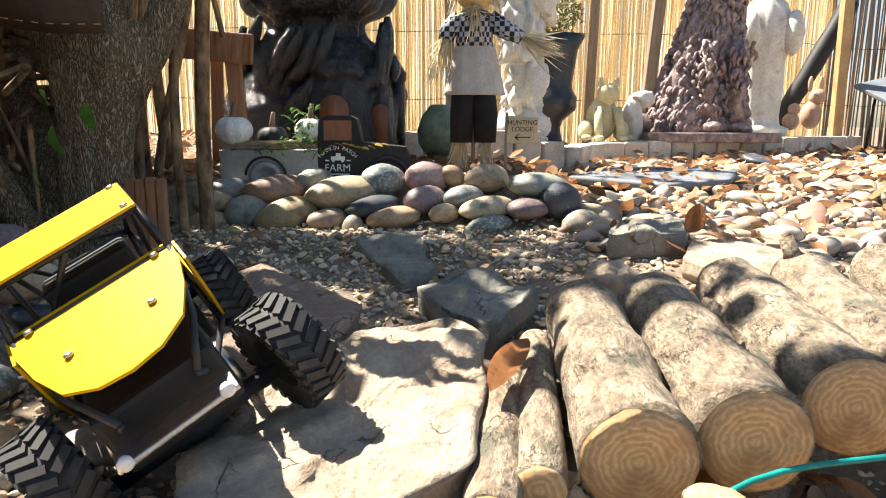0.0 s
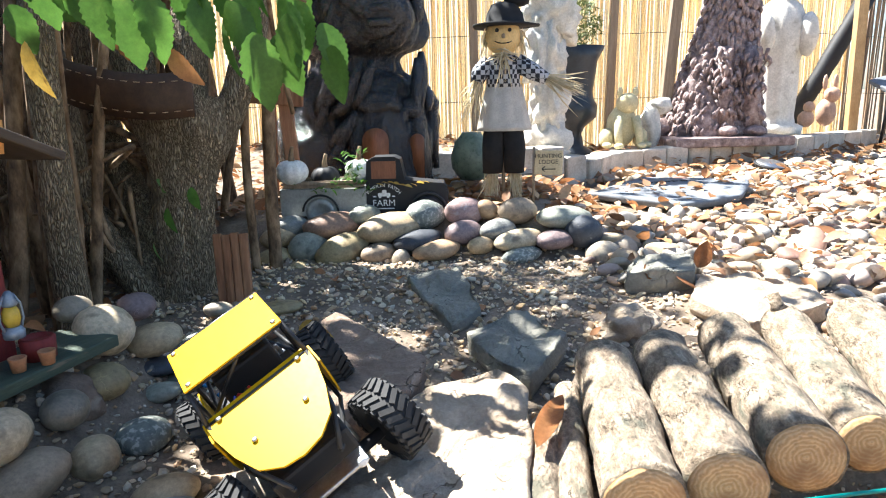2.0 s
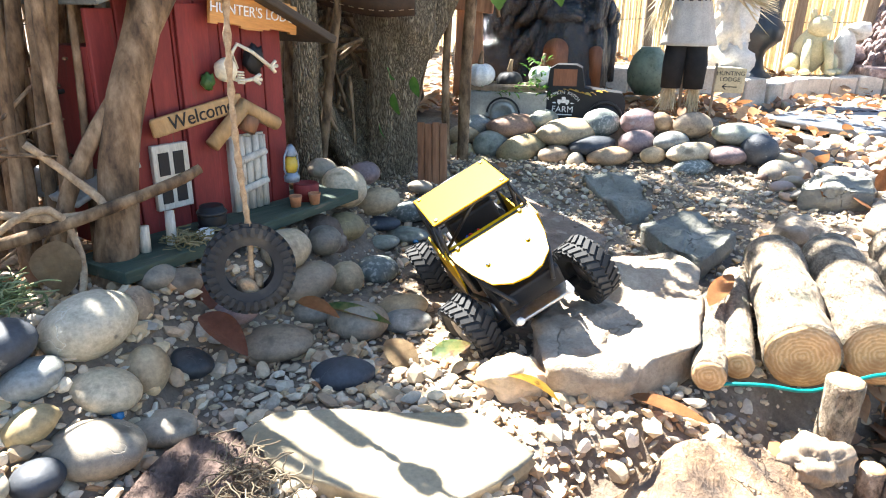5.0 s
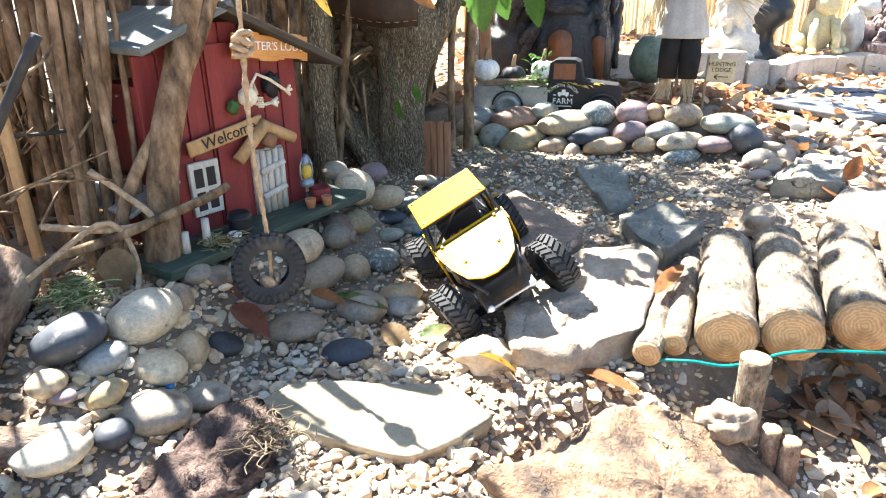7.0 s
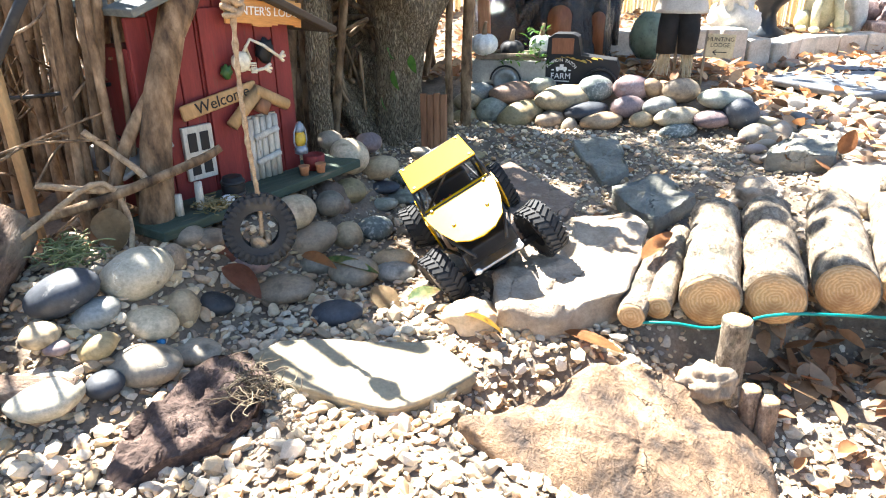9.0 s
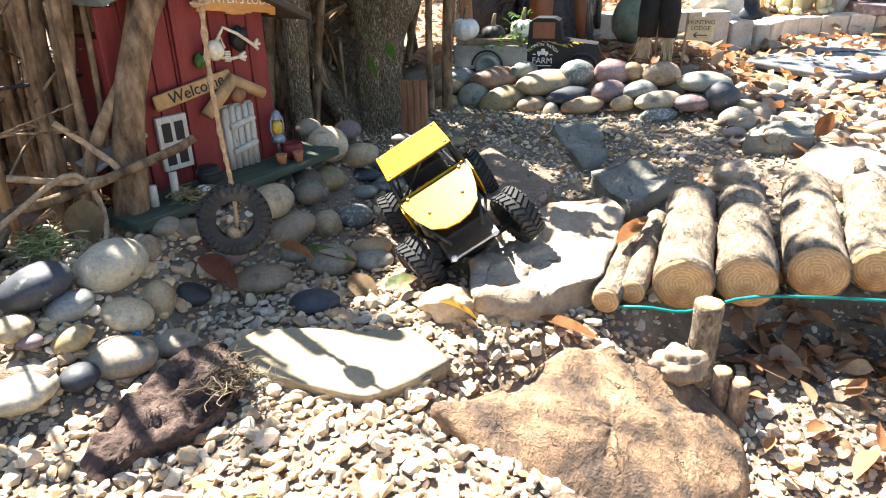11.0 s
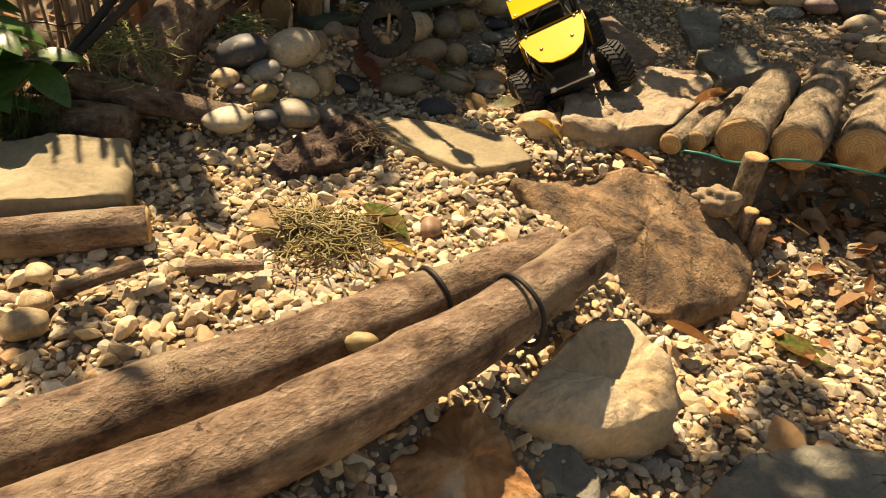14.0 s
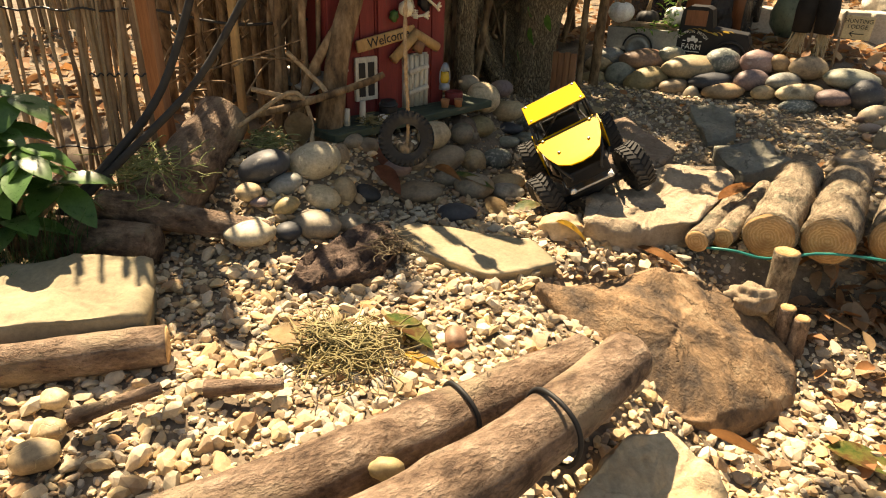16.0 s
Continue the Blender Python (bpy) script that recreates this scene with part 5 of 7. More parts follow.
for i in range(11):
    x, y, r = -1.14 + 0.016 * i, 0.40 - 0.012 * (i % 5), _r.choice((0.007, 0.010, 0.013))
    stem([(x, y, 0.04, r * 1.2), (x + _r.uniform(-0.02, 0.02), y + 0.02, 0.3, r), (x + _r.uniform(-0.05, 0.03), y + 0.05, 0.62, r * 0.9), (x + _r.uniform(-0.08, 0.04), y + 0.10, 1.0, r * 0.8)], STEM, "slim upright stem beside the lodge", seg=9)
_r = random.Random(12)
for i in range(96):
    x, y = _r.uniform(-1.85, -1.02), _r.uniform(0.28, 1.9)
    if x > -1.2 and 0.42 < y < 1.05:
        x -= 0.3
    r, lx, ly = _r.choice((0.007, 0.010, 0.014, 0.019, 0.026)), _r.uniform(-0.12, 0.16), _r.uniform(-0.12, 0.1)
    stem([(x, y, 0.03, r * 1.2), (x + lx * 0.25 + _r.uniform(-0.02, 0.02), y + ly * 0.25, 0.3, r), (x + lx * 0.6, y + ly * 0.6 + _r.uniform(-0.03, 0.03), 0.65, r * 0.9), (x + lx * 1.2, y + ly * 1.2, 1.1, r * 0.8)], STEM,
         "upright brown shrub stem in the thicket", seg=10)
for i in range(48):
    x, y, z = _r.uniform(-1.5, -0.98), _r.uniform(0.08, 0.6), _r.uniform(0.10, 0.55)
    stem([(x, y, z, 0.003), (x + _r.uniform(-0.06, 0.06), y + 0.1, z + _r.uniform(-0.08, 0.08), 0.0028), (x + _r.uniform(-0.12, 0.12), y + _r.uniform(0.1, 0.3), z + _r.uniform(-0.16, 0.16), 0.0016)], STEM, "dry tangled twig in the thicket", name="twig", seg=6)
for i in range(20):
    x, y, z = _r.uniform(-1.2, -0.98), _r.uniform(1.45, 1.65), _r.uniform(0.12, 0.5)
    stem([(x, y, z, 0.008), (x + _r.uniform(-0.1, 0.1), y - 0.05, z + _r.uniform(-0.1, 0.1), 0.007), (x + _r.uniform(-0.15, 0.15), y - 0.1, z + _r.uniform(-0.2, 0.2), 0.004)], STEM, "bare brown twig beside the trunk", name="twig", seg=7)

for i in range(54):
    x, y = _r.uniform(-1.75, -0.98), _r.uniform(1.72, 2.35)
    r, lx = _r.choice((0.010, 0.014, 0.020, 0.028)), _r.uniform(-0.2, 0.2)
    stem([(x, y, 0.05, r * 1.2), (x + lx * 0.3, y, 0.35, r), (x + lx * 0.7, y + 0.04, 0.7, r * 0.9), (x + lx * 1.2, y, 1.15, r * 0.8)], STEM, "upright brown stem behind the tree", seg=8)
for i in range(14):
    x, y, z = _r.uniform(-1.20, -0.98), _r.uniform(1.62, 1.75), _r.uniform(0.36, 0.60)
    stem([(x, y, z, 0.010), (x + _r.uniform(0.03, 0.12), y - 0.03, z + _r.uniform(-0.05, 0.05), 0.011), (x + _r.uniform(0.12, 0.28), y - 0.02, z + _r.uniform(-0.12, 0.12), 0.007)], STEM, "brown twig in the fork of the trunk", name="twig", seg=7)


def leather_band():
    """A dark band sagging across the fork of the trunk, with two rows of stitches."""
    B = thing("leather_band", "dark brown leather band with pale stitching round the tree", "band", Matrix.Translation((-0.95, 1.40, 0.62)))
    path = spline([(-0.17, 0.05, 0.050), (-0.10, 0.0, 0.020), (0.0, -0.02, -0.005), (0.11, -0.02, -0.020), (0.20, 0.03, -0.015)], 30)
    b = bmesh.new()
    rows = []
    for p in path:
        rows.append([b.verts.new((p[0], p[1] + dy, p[2] + dz)) for dy, dz in ((0, -0.055), (-0.008, -0.02), (-0.008, 0.025), (0, 0.055), (0.006, 0.055), (0.006, -0.055))])
    for u, v in zip(rows, rows[1:]):
        for k in range(6):
            b.faces.new((u[k], u[(k + 1) % 6], v[(k + 1) % 6], v[k]))
    b.faces.new(rows[0])
    b.faces.new(rows[-1][::-1])
    part("band", b, LEATHER, B)
    for dz in (-0.038, 0.034):
        for u, v in list(zip(path, path[1:]))[::2]:
            sb = bmesh.new()
            tube(sb, [(u[0], u[1] - 0.0085, u[2] + dz, 0.0012), (v[0], v[1] - 0.0085, v[2] + dz, 0.0012)], seg=5)
            part("stitch", sb, ROPE, B)


leather_band()

# leaning scorched plank
bm = bmesh.new()
for i in range(4):
    box(bm, (-0.046 + i * 0.0235, -0.008, 0), (-0.0235 + i * 0.0235, 0.008, 0.20 - 0.004 * (i % 2)), None, 0.0035)
tagged(finish("wood_plank", bm, PLANKWOOD, m=pose(-0.70, 1.455, 0.045, -8, -3, 3), smooth=False), "scorched red brown grooved plank leaning on the trunk", "plank")


# ---- lodge ----
def build_lodge():
    H = thing("toy_lodge", "red painted wooden miniature lodge with a green deck", "toy house", pose(-0.885, 0.62, 0.165, 0, 0, 72))
    w = bmesh.new()
    box(w, (-0.20, 0.012, -0.02), (0.20, 0.15, 0.33))
    wall = part("wall", w, REDWOOD, H, "red board walls", smooth=False)
    for i in range(8):
        x0 = -0.20 + i * 0.05
        w = bmesh.new()
        box(w, (x0, 0.0, -0.02), (x0 + 0.0475, 0.012, 0.36 + 0.09 * (1 - abs(x0 + 0.025) / 0.26)), None, 0.0025)
        part("board", w, REDWOOD, wall, smooth=False)
    trim = bmesh.new()
    box(trim, (-0.045, -0.008, 0.0), (0.02, 0.0, 0.40), None, 0.002)
    part("corner_board", trim, REDWOOD, H, smooth=False)
    for x0, x1, tilt, board in ((-0.02, 0.34, 24, ROOFWOOD), (-0.21, 0.02, -20, ROOFGREY)):
        rf = bmesh.new()
        box(rf, (x0, -0.07, -0.006), (x1, 0.32, 0.010), None, 0.003)
        part("roof", rf, board, H, "weathered roof board", smooth=False, m=pose(-0.02, 0, 0.47, 0, tilt, 0))
    aw = bmesh.new()
    box(aw, (-0.30, -0.03, -0.005), (-0.17, 0.20, 0.006), None, 0.003)
    part("side_awning", aw, GALV, H, "grey weathered lean-to roof board", smooth=False, m=pose(0, 0, 0.20, 0, -22, 0))
    d = bmesh.new()
    box(d, (-0.29, -0.115, -0.022), (0.325, 0.02, 0.0), pose(0, 0, 0, 0, 0, 6), 0.003)
    deck = part("deck", d, GREENWOOD, H, "dark green painted deck board", smooth=False)
    # window
    win = bmesh.new()
    box(win, (-0.125, -0.012, 0.040), (-0.052, -0.001, 0.160), None, 0.002)
    wn_ = part("window", win, WHITEWOOD, H, "white four pane window", smooth=False)
    for ix in (0, 1):
        for iz in (0, 1):
            p = bmesh.new()
            box(p, (-0.115 + ix * 0.030, -0.0135, 0.052 + iz * 0.052), (-0.0935 + ix * 0.030, -0.0115, 0.094 + iz * 0.052), None, 0.001)
            part("pane", p, BLACK, wn_, "dark window pane", smooth=False)
    # door of planks
    dr = bmesh.new()
    box(dr, (0.040, -0.008, 0.0), (0.128, -0.001, 0.155))
    door = part("door", dr, WHITEWOOD, H, "chipped white plank door", smooth=False)
    for i in range(5):
        b = bmesh.new()
        tube(b, [(0.048 + i * 0.018, -0.011, 0.002, 0.0085), (0.048 + i * 0.018, -0.011, 0.150 + 0.004 * (i % 2), 0.0085)], seg=12, rough=0.1, freq=60)
        part("plank", b, WHITEWOOD, door)
    for z in (0.045, 0.105):
        b = bmesh.new()
        tube(b, [(0.050, -0.024, z, 0.008), (0.118, -0.024, z + 0.014, 0.007)], seg=12, rough=0.1, freq=60)
        part("crossbar", b, WHITEWOOD, door, "pale weathered crossbar")
    for pts in (((-0.012, -0.030, 0.148), (0.072, -0.028, 0.215)), ((0.060, -0.030, 0.218), (0.150, -0.026, 0.170))):
        b = bmesh.new()
        tube(b, [(*pts[0], 0.014), (*pts[1], 0.014)], seg=16, rough=0.06, freq=40)
        part("gable_twig", b, TANWOOD, H, "tan twig of the door gable")
    b = bmesh.new()
    tube(b, [(0.07, -0.03, 0.165, 0.017), (0.085, -0.03, 0.19, 0.017)], seg=14)
    part("gable_stub", b, PLANKWOOD, H)
    # signs
    b = bmesh.new()
    box(b, (-0.105, -0.003, -0.017), (0.095, 0.004, 0.017), None, 0.005)
    wl = part("welcome_sign", b, TANWOOD, H, "tan wooden sign lettered in black", smooth=False, m=pose(-0.02, -0.018, 0.207, 0, -9, 0))
    lettering("sign_text", "Welcome", 0.036, BLACK, wl, pose(0.0, -0.0045, 0.0, 90, 0, 0))
    b = bmesh.new()
    for i in range(12):
        x0 = -0.10 + i * 0.0172
        zz = 0.004 * math.sin(i * 0.9)
        box(b, (x0, -0.003, -0.028 + zz), (x0 + 0.0172, 0.004, 0.026 + zz))
    bmesh.ops.remove_doubles(b, verts=b.verts, dist=0.003)
    hs = part("name_sign", b, SIGNWOOD, H, "orange scroll shaped sign with white letters", smooth=False, m=pose(0.105, -0.035, 0.385, 0, 6, 0))
    lettering("sign_text", "HUNTER'S LODGE", 0.026, WHITE, hs, pose(0.004, -0.0055, 0.0, 90, 0, 0))
    return H


build_lodge()
LODGE = pose(-0.885, 0.62, 0.165, 0, 0, 72)


def at_lodge(x, y, z, rz=0):
    return LODGE @ pose(x, y, z, 0, 0, rz)


def small_things():
    # lantern
    L = thing("lantern", "miniature grey blue storm lantern with amber glass", "lantern", at_lodge(0.175, -0.035, 0.045))
    b = bmesh.new()
    lathe(b, [(0.016, 0), (0.017, 0.012), (0.012, 0.018), (0.010, 0.02)], 18)
    part("base", b, BLUEMETAL, L)
    b = bmesh.new()
    lathe(b, [(0.010, 0.02), (0.014, 0.032), (0.013, 0.045), (0.009, 0.054)], 18)
    part("globe", b, GLOWGLASS, L, "amber glass globe")
    b = bmesh.new()
    lathe(b, [(0.009, 0.054), (0.013, 0.058), (0.009, 0.066), (0.008, 0.074), (0.004, 0.080)], 18)
    part("cap", b, BLUEMETAL, L)
    for s in (1, -1):
        b = bmesh.new()
        tube(b, [(0.014 * s, 0, 0.012, 0.0022), (0.020 * s, 0, 0.03, 0.0022), (0.018 * s, 0, 0.055, 0.0022), (0.008 * s, 0, 0.074, 0.0022)], seg=7)
        part("side_tube", b, BLUEMETAL, L)
    b = bmesh.new()
    lathe(b, [(0.026, 0), (0.028, 0.035), (0.024, 0.038), (0.022, 0.034)], 18)
    tagged(finish("flower_pot", b, REDWOOD, m=at_lodge(0.205, -0.045, 0.0)), "dark red round tub on the lodge deck", "pot")
    for x, y in ((0.15, -0.07), (0.19, -0.085)):
        b = bmesh.new()
        lathe(b, [(0.010, 0), (0.013, 0.020), (0.014, 0.024), (0.011, 0.024), (0.009, 0.010)], 16)
        tagged(finish("flower_pot", b, TERRACOTTA, m=at_lodge(x, y, 0.0)), "tiny terracotta pot on the lodge deck", "pot", "terracotta pots")
    B = thing("barrel", "small black banded barrel on the lodge deck", "barrel", at_lodge(-0.06, -0.075, 0.0))
    b = bmesh.new()
    lathe(b, [(0.020, 0), (0.026, 0.02), (0.026, 0.03), (0.021, 0.05), (0.018, 0.05)], 20)
    part("body", b, BLACK, B)
    for z in (0.008, 0.034):
        b = bmesh.new()
        lathe(b, [(0.0262, z), (0.028, z + 0.003), (0.0262, z + 0.007)], 20)
        part("hoop", b, TUBE, B)
    b = bmesh.new()
    lathe(b, [(0.012, 0), (0.016, 0.014), (0.013, 0.016), (0.011, 0.006)], 16)
    for k in range(14):
        blob(b, (0.008 * math.cos(k * 2.4), 0.008 * math.sin(k * 2.4), 0.016), (0.004, 0.004, 0.003), sub=1)
    tagged(finish("bucket", b, WHITE, m=at_lodge(-0.095, -0.10, 0.0)), "tiny bucket heaped with white grains", "bucket")
    for i, (x, h) in enumerate(((-0.15, 0.06), (-0.20, 0.045), (-0.24, 0.05))):
        b = bmesh.new()
        tube(b, [(0, 0, 0, 0.009), (0.002, 0, h, 0.008)], seg=12, rough=0.1, freq=60)
        tagged(finish("fence_twig", b, WHITEWOOD, m=at_lodge(x, -0.08, 0.0)), "short pale twig post on the deck", "post")
    # hanging bone figure and dark ornaments
    b = bmesh.new()
    blob(b, (0, 0, 0), (0.022, 0.020, 0.022), sub=3, amp=0.08, index=0)
    for pts in ([(0.005, 0, -0.015), (0.03, -0.01, -0.022), (0.055, -0.01, -0.02)], [(0.01, 0, 0.02), (0.03, 0, 0.045), (0.06, -0.005, 0.03), (0.10, -0.01, 0.0)], [(0.0, 0, -0.02), (0.02, 0.005, 0.03), (0.03, 0.005, 0.0)],
                [(0.055, -0.01, -0.02), (0.072, -0.01, -0.012)], [(0.055, -0.01, -0.02), (0.074, -0.01, -0.022)], [(0.055, -0.01, -0.02), (0.07, -0.01, -0.030)],
                [(0.10, -0.01, 0.0), (0.112, -0.01, 0.012)], [(0.10, -0.01, 0.0), (0.116, -0.01, 0.002)], [(0.10, -0.01, 0.0), (0.11, -0.01, -0.010)]):
        tube(b, [(*p, 0.0038) for p in pts], seg=7)
    for k in range(5):
        tube(b, [(0.016, -0.012, -0.004 - 0.005 * k, 0.002), (0.03, -0.014, -0.006 - 0.005 * k, 0.002)], seg=6)
    tagged(finish("bone_ornament", b, BONE, m=at_lodge(0.03, -0.035, 0.285)), "cream plastic bone ornament hung on the lodge", "ornament")
    b = bmesh.new()
    blob(b, (0, 0, 0), (0.022, 0.014, 0.028), sub=3, amp=0.35, freq=2.2)
    tagged(finish("dark_ornament", b, BLACK, m=at_lodge(0.11, -0.02, 0.30)), "black ornament hanging on the lodge wall", "ornament")
    b = bmesh.new()
    blob(b, (0, 0, 0), (0.012, 0.012, 0.016), sub=3, amp=0.35, freq=2.2)
    tagged(finish("green_ornament", b, LEAFDARK, m=at_lodge(0.0, -0.02, 0.265)), "dark green bauble hanging on the lodge wall", "ornament")
    # tyre swing
    S = thing("tyre_swing", "small black tyre hung from a jute rope", "swing", Matrix.Translation((-0.640, 0.36, 0.182)))
    t = bmesh.new()
    prof = [(0.036, -0.020), (0.055, -0.025), (0.063, -0.022), (0.0655, -0.010), (0.0655, 0.010), (0.063, 0.022), (0.055, 0.025), (0.036, 0.020), (0.040, 0.0)]
    seg = 44
    rings = [[t.verts.new((r * math.cos(2 * math.pi * k / seg), r * math.sin(2 * math.pi * k / seg), w)) for k in range(seg)] for r, w in prof]
    for a, b2 in zip(rings, rings[1:] + rings[:1]):
        for k in range(seg):
            t.faces.new((a[k], a[(k + 1) % seg], b2[(k + 1) % seg], b2[k]))
    for k in range(30):
        for s in (1, -1):
            box(t, (-0.005, -0.003, -0.010), (0.005, 0.003, 0.010), Matrix.Rotation(2 * math.pi * (k + 0.25 * s) / 30, 4, "Z") @ pose(0, 0.0655, s * 0.011, 0, 25 * s, 0))
            box(t, (-0.003, -0.007, -0.0015), (0.003, 0.007, 0.0015), Matrix.Rotation(2 * math.pi * (k + 0.25 * s) / 30, 4, "Z") @ pose(0, 0.056, s * 0.0252))
    part("tyre", t, RUBBER, S, smooth=False, m=pose(0, 0, 0, 78, 0, 38))
    b = bmesh.new()
    tube(b, [(*p, 0.0045 + 0.0009 * math.sin(i * 1.7)) for i, p in enumerate(spline([(0, 0, -0.040), (0.003, 0.004, 0.05), (-0.004, 0.0, 0.25), (0.0, 0.01, 0.55), (0, 0, 1.0)], 110))], seg=9, rough=0.35, freq=60)
    part("rope", b, ROPE, S, "frayed jute rope")
    b = bmesh.new()
    for k in range(3):
        tube(b, [(0.014 * math.cos(a + k), 0.014 * math.sin(a + k), -0.03 + 0.012 * math.sin(2 * a + k), 0.007) for a in np.linspace(0, 5.5, 18)], seg=8, rough=0.3, freq=60)
    part("knot", b, ROPE, S, "rope knot through the tyre")
    b = bmesh.new()
    for k in range(4):
        q = pose(0.0, 0.005, 0.395 + 0.007 * k, 40 - 25 * k, 20 * k - 30, 50 * k)
        tube(b, [(*(q @ Vector((0.017 * math.cos(a), 0.013 * math.sin(a), 0.006 * math.sin(2 * a + k)))), 0.0052) for a in np.linspace(0, 5.9, 22)], seg=8, rough=0.35, freq=70)
    part("upper_knot", b, ROPE, S, "thick rope knot")


small_things()


# ---- the flower bed behind the wall ----
def build_truck():
    T = thing("pumpkin_truck", "black and galvanised toy pickup planter with white lettering", "planter", pose(-0.45, 2.09, 0.19, 0, 0, 4))
    b = bmesh.new()
    box(b, (-0.30, -0.055, 0.0), (0.0, 0.055, 0.095), None, 0.004)
    part("bed", b, GALV, T, "galvanised metal truck bed", smooth=False)
    for z in (0.098, 0.112):
        for y in (-0.058, 0.05):
            b = bmesh.new()
            box(b, (-0.285, y, z), (-0.005, y + 0.008, z + 0.011), None, 0.002)
            part("slat", b, POSTWOOD, T, "brown wooden bed slat", smooth=False)
    b = bmesh.new()
    box(b, (-0.29, -0.062, 0.108), (-0.12, -0.055, 0.118), None, 0.002)
    part("trim", b, POSTWOOD, T, smooth=False)
    b = bmesh.new()
    side = [(0.0, 0.0), (0.28, 0.0), (0.285, 0.07), (0.27, 0.105), (0.15, 0.118), (0.135, 0.12), (0.12, 0.19), (0.10, 0.20), (0.03, 0.20), (0.005, 0.185), (0.0, 0.12)]
    lo = [b.verts.new((x, -0.05, z)) for x, z in side]
    hi = [b.verts.new((x, 0.05, z)) for x, z in side]
    b.faces.new(lo)
    b.faces.new(hi[::-1])
    for k in range(len(side)):
        j = (k + 1) % len(side)
        b.faces.new((lo[k], hi[k], hi[j], lo[j]))
    cab = part("cab", b, BLACK, T, "matt black cab and bonnet", smooth=False)
    # cab window, its brown reflection put into the colour
    b = bmesh.new()
    box(b, (0.02, -0.0515, 0.125), (0.105, -0.0505, 0.185))
    part("window", b, CARVED, cab, "cab window with a brown reflection painted in", smooth=False)
    for x in (-0.16, 0.215):
        b = bmesh.new()
        lathe(b, [(0.048, -0.006), (0.052, 0.0), (0.048, 0.006), (0.032, 0.008), (0.028, 0.004)], 32)
        part("wheel", b, BLACK if x > 0 else GALV, T, m=pose(x, -0.058, 0.012, 90, 0, 0))
        b = bmesh.new()
        tube(b, [(x + 0.062 * math.cos(a), -0.060, 0.012 + 0.062 * math.sin(a), 0.004) for a in np.linspace(0.1, math.pi - 0.1, 20)], seg=8)
        part("wheel_arch", b, TUBE, T)
    lettering("lettering", "FARM", 0.032, WHITE, cab, pose(0.060, -0.0512, 0.040, 90, 0, 0))
    for i, ch in enumerate("PUMPKIN PATCH"):
        a = radians(48 - i * 8)
        lettering("lettering", ch, 0.017, WHITE, cab, pose(0.060 - 0.072 * math.sin(a), -0.0512, 0.030 + 0.072 * math.cos(a), 90, math.degrees(-a), 0))
    b = bmesh.new()
    box(b, (0.040, -0.0516, 0.064), (0.083, -0.0511, 0.076), None)
    box(b, (0.055, -0.0516, 0.076), (0.070, -0.0511, 0.086), None)
    for x in (0.047, 0.075):
        lathe(b, [(0.005, -0.0003), (0.005, 0.0003)], 12, (0, 0, 0))
        bmesh.ops.transform(b, matrix=pose(x, -0.0514, 0.063, 90, 0, 0), verts=b.verts[-24:])
    box(b, (0.022, -0.0516, 0.062), (0.034, -0.0511, 0.066), None)
    box(b, (0.088, -0.0516, 0.062), (0.100, -0.0511, 0.066), None)
    box(b, (0.025, -0.0516, 0.020), (0.096, -0.0511, 0.0235), None)
    part("emblem", b, WHITE, cab, "white truck emblem and bars", smooth=False)


build_truck()


def pumpkin(at, r, material, label, stalk=0.03):
    P = thing("pumpkin", label, "pumpkin", Matrix.Translation(at))
    b = bmesh.new()
    seg, rows, rings = 48, 14, []
    for i in range(1, rows):
        t = math.pi * i / rows
        rings.append([b.verts.new((r * math.sin(t) * (1 - 0.07 * abs(math.cos(5 * 2 * math.pi * k / seg)) ** 6) * math.cos(2 * math.pi * k / seg),
                                   r * math.sin(t) * (1 - 0.07 * abs(math.cos(5 * 2 * math.pi * k / seg)) ** 6) * math.sin(2 * math.pi * k / seg), 0.82 * r * math.cos(t) - 0.25 * r * math.exp(-(t / 0.35) ** 2))) for k in range(seg)])
    for a, c in zip(rings, rings[1:]):
        for k in range(seg):
            b.faces.new((a[k], a[(k + 1) % seg], c[(k + 1) % seg], c[k]))
    b.faces.new(rings[0])
    b.faces.new(rings[-1][::-1])
    part("body", b, material, P)
    b = bmesh.new()
    tube(b, [(*p, q) for p, q in zip(spline([(0, 0, 0.5 * r), (0, 0, r), (0.006, 0, r + stalk)], 8), np.linspace(0.012, 0.006, 8))], seg=9, rough=0.1, freq=60)
    part("stalk", b, STEM, P)


pumpkin((-0.70, 2.03, 0.345), 0.056, PUMPKIN, "white pumpkin on the truck planter")
pumpkin((-0.60, 2.09, 0.320), 0.050, BLACK, "glossy black pumpkin in the truck bed")
pumpkin((-0.475, 2.08, 0.345), 0.050, PUMPKIN, "white pumpkin with a sprig in the truck bed")


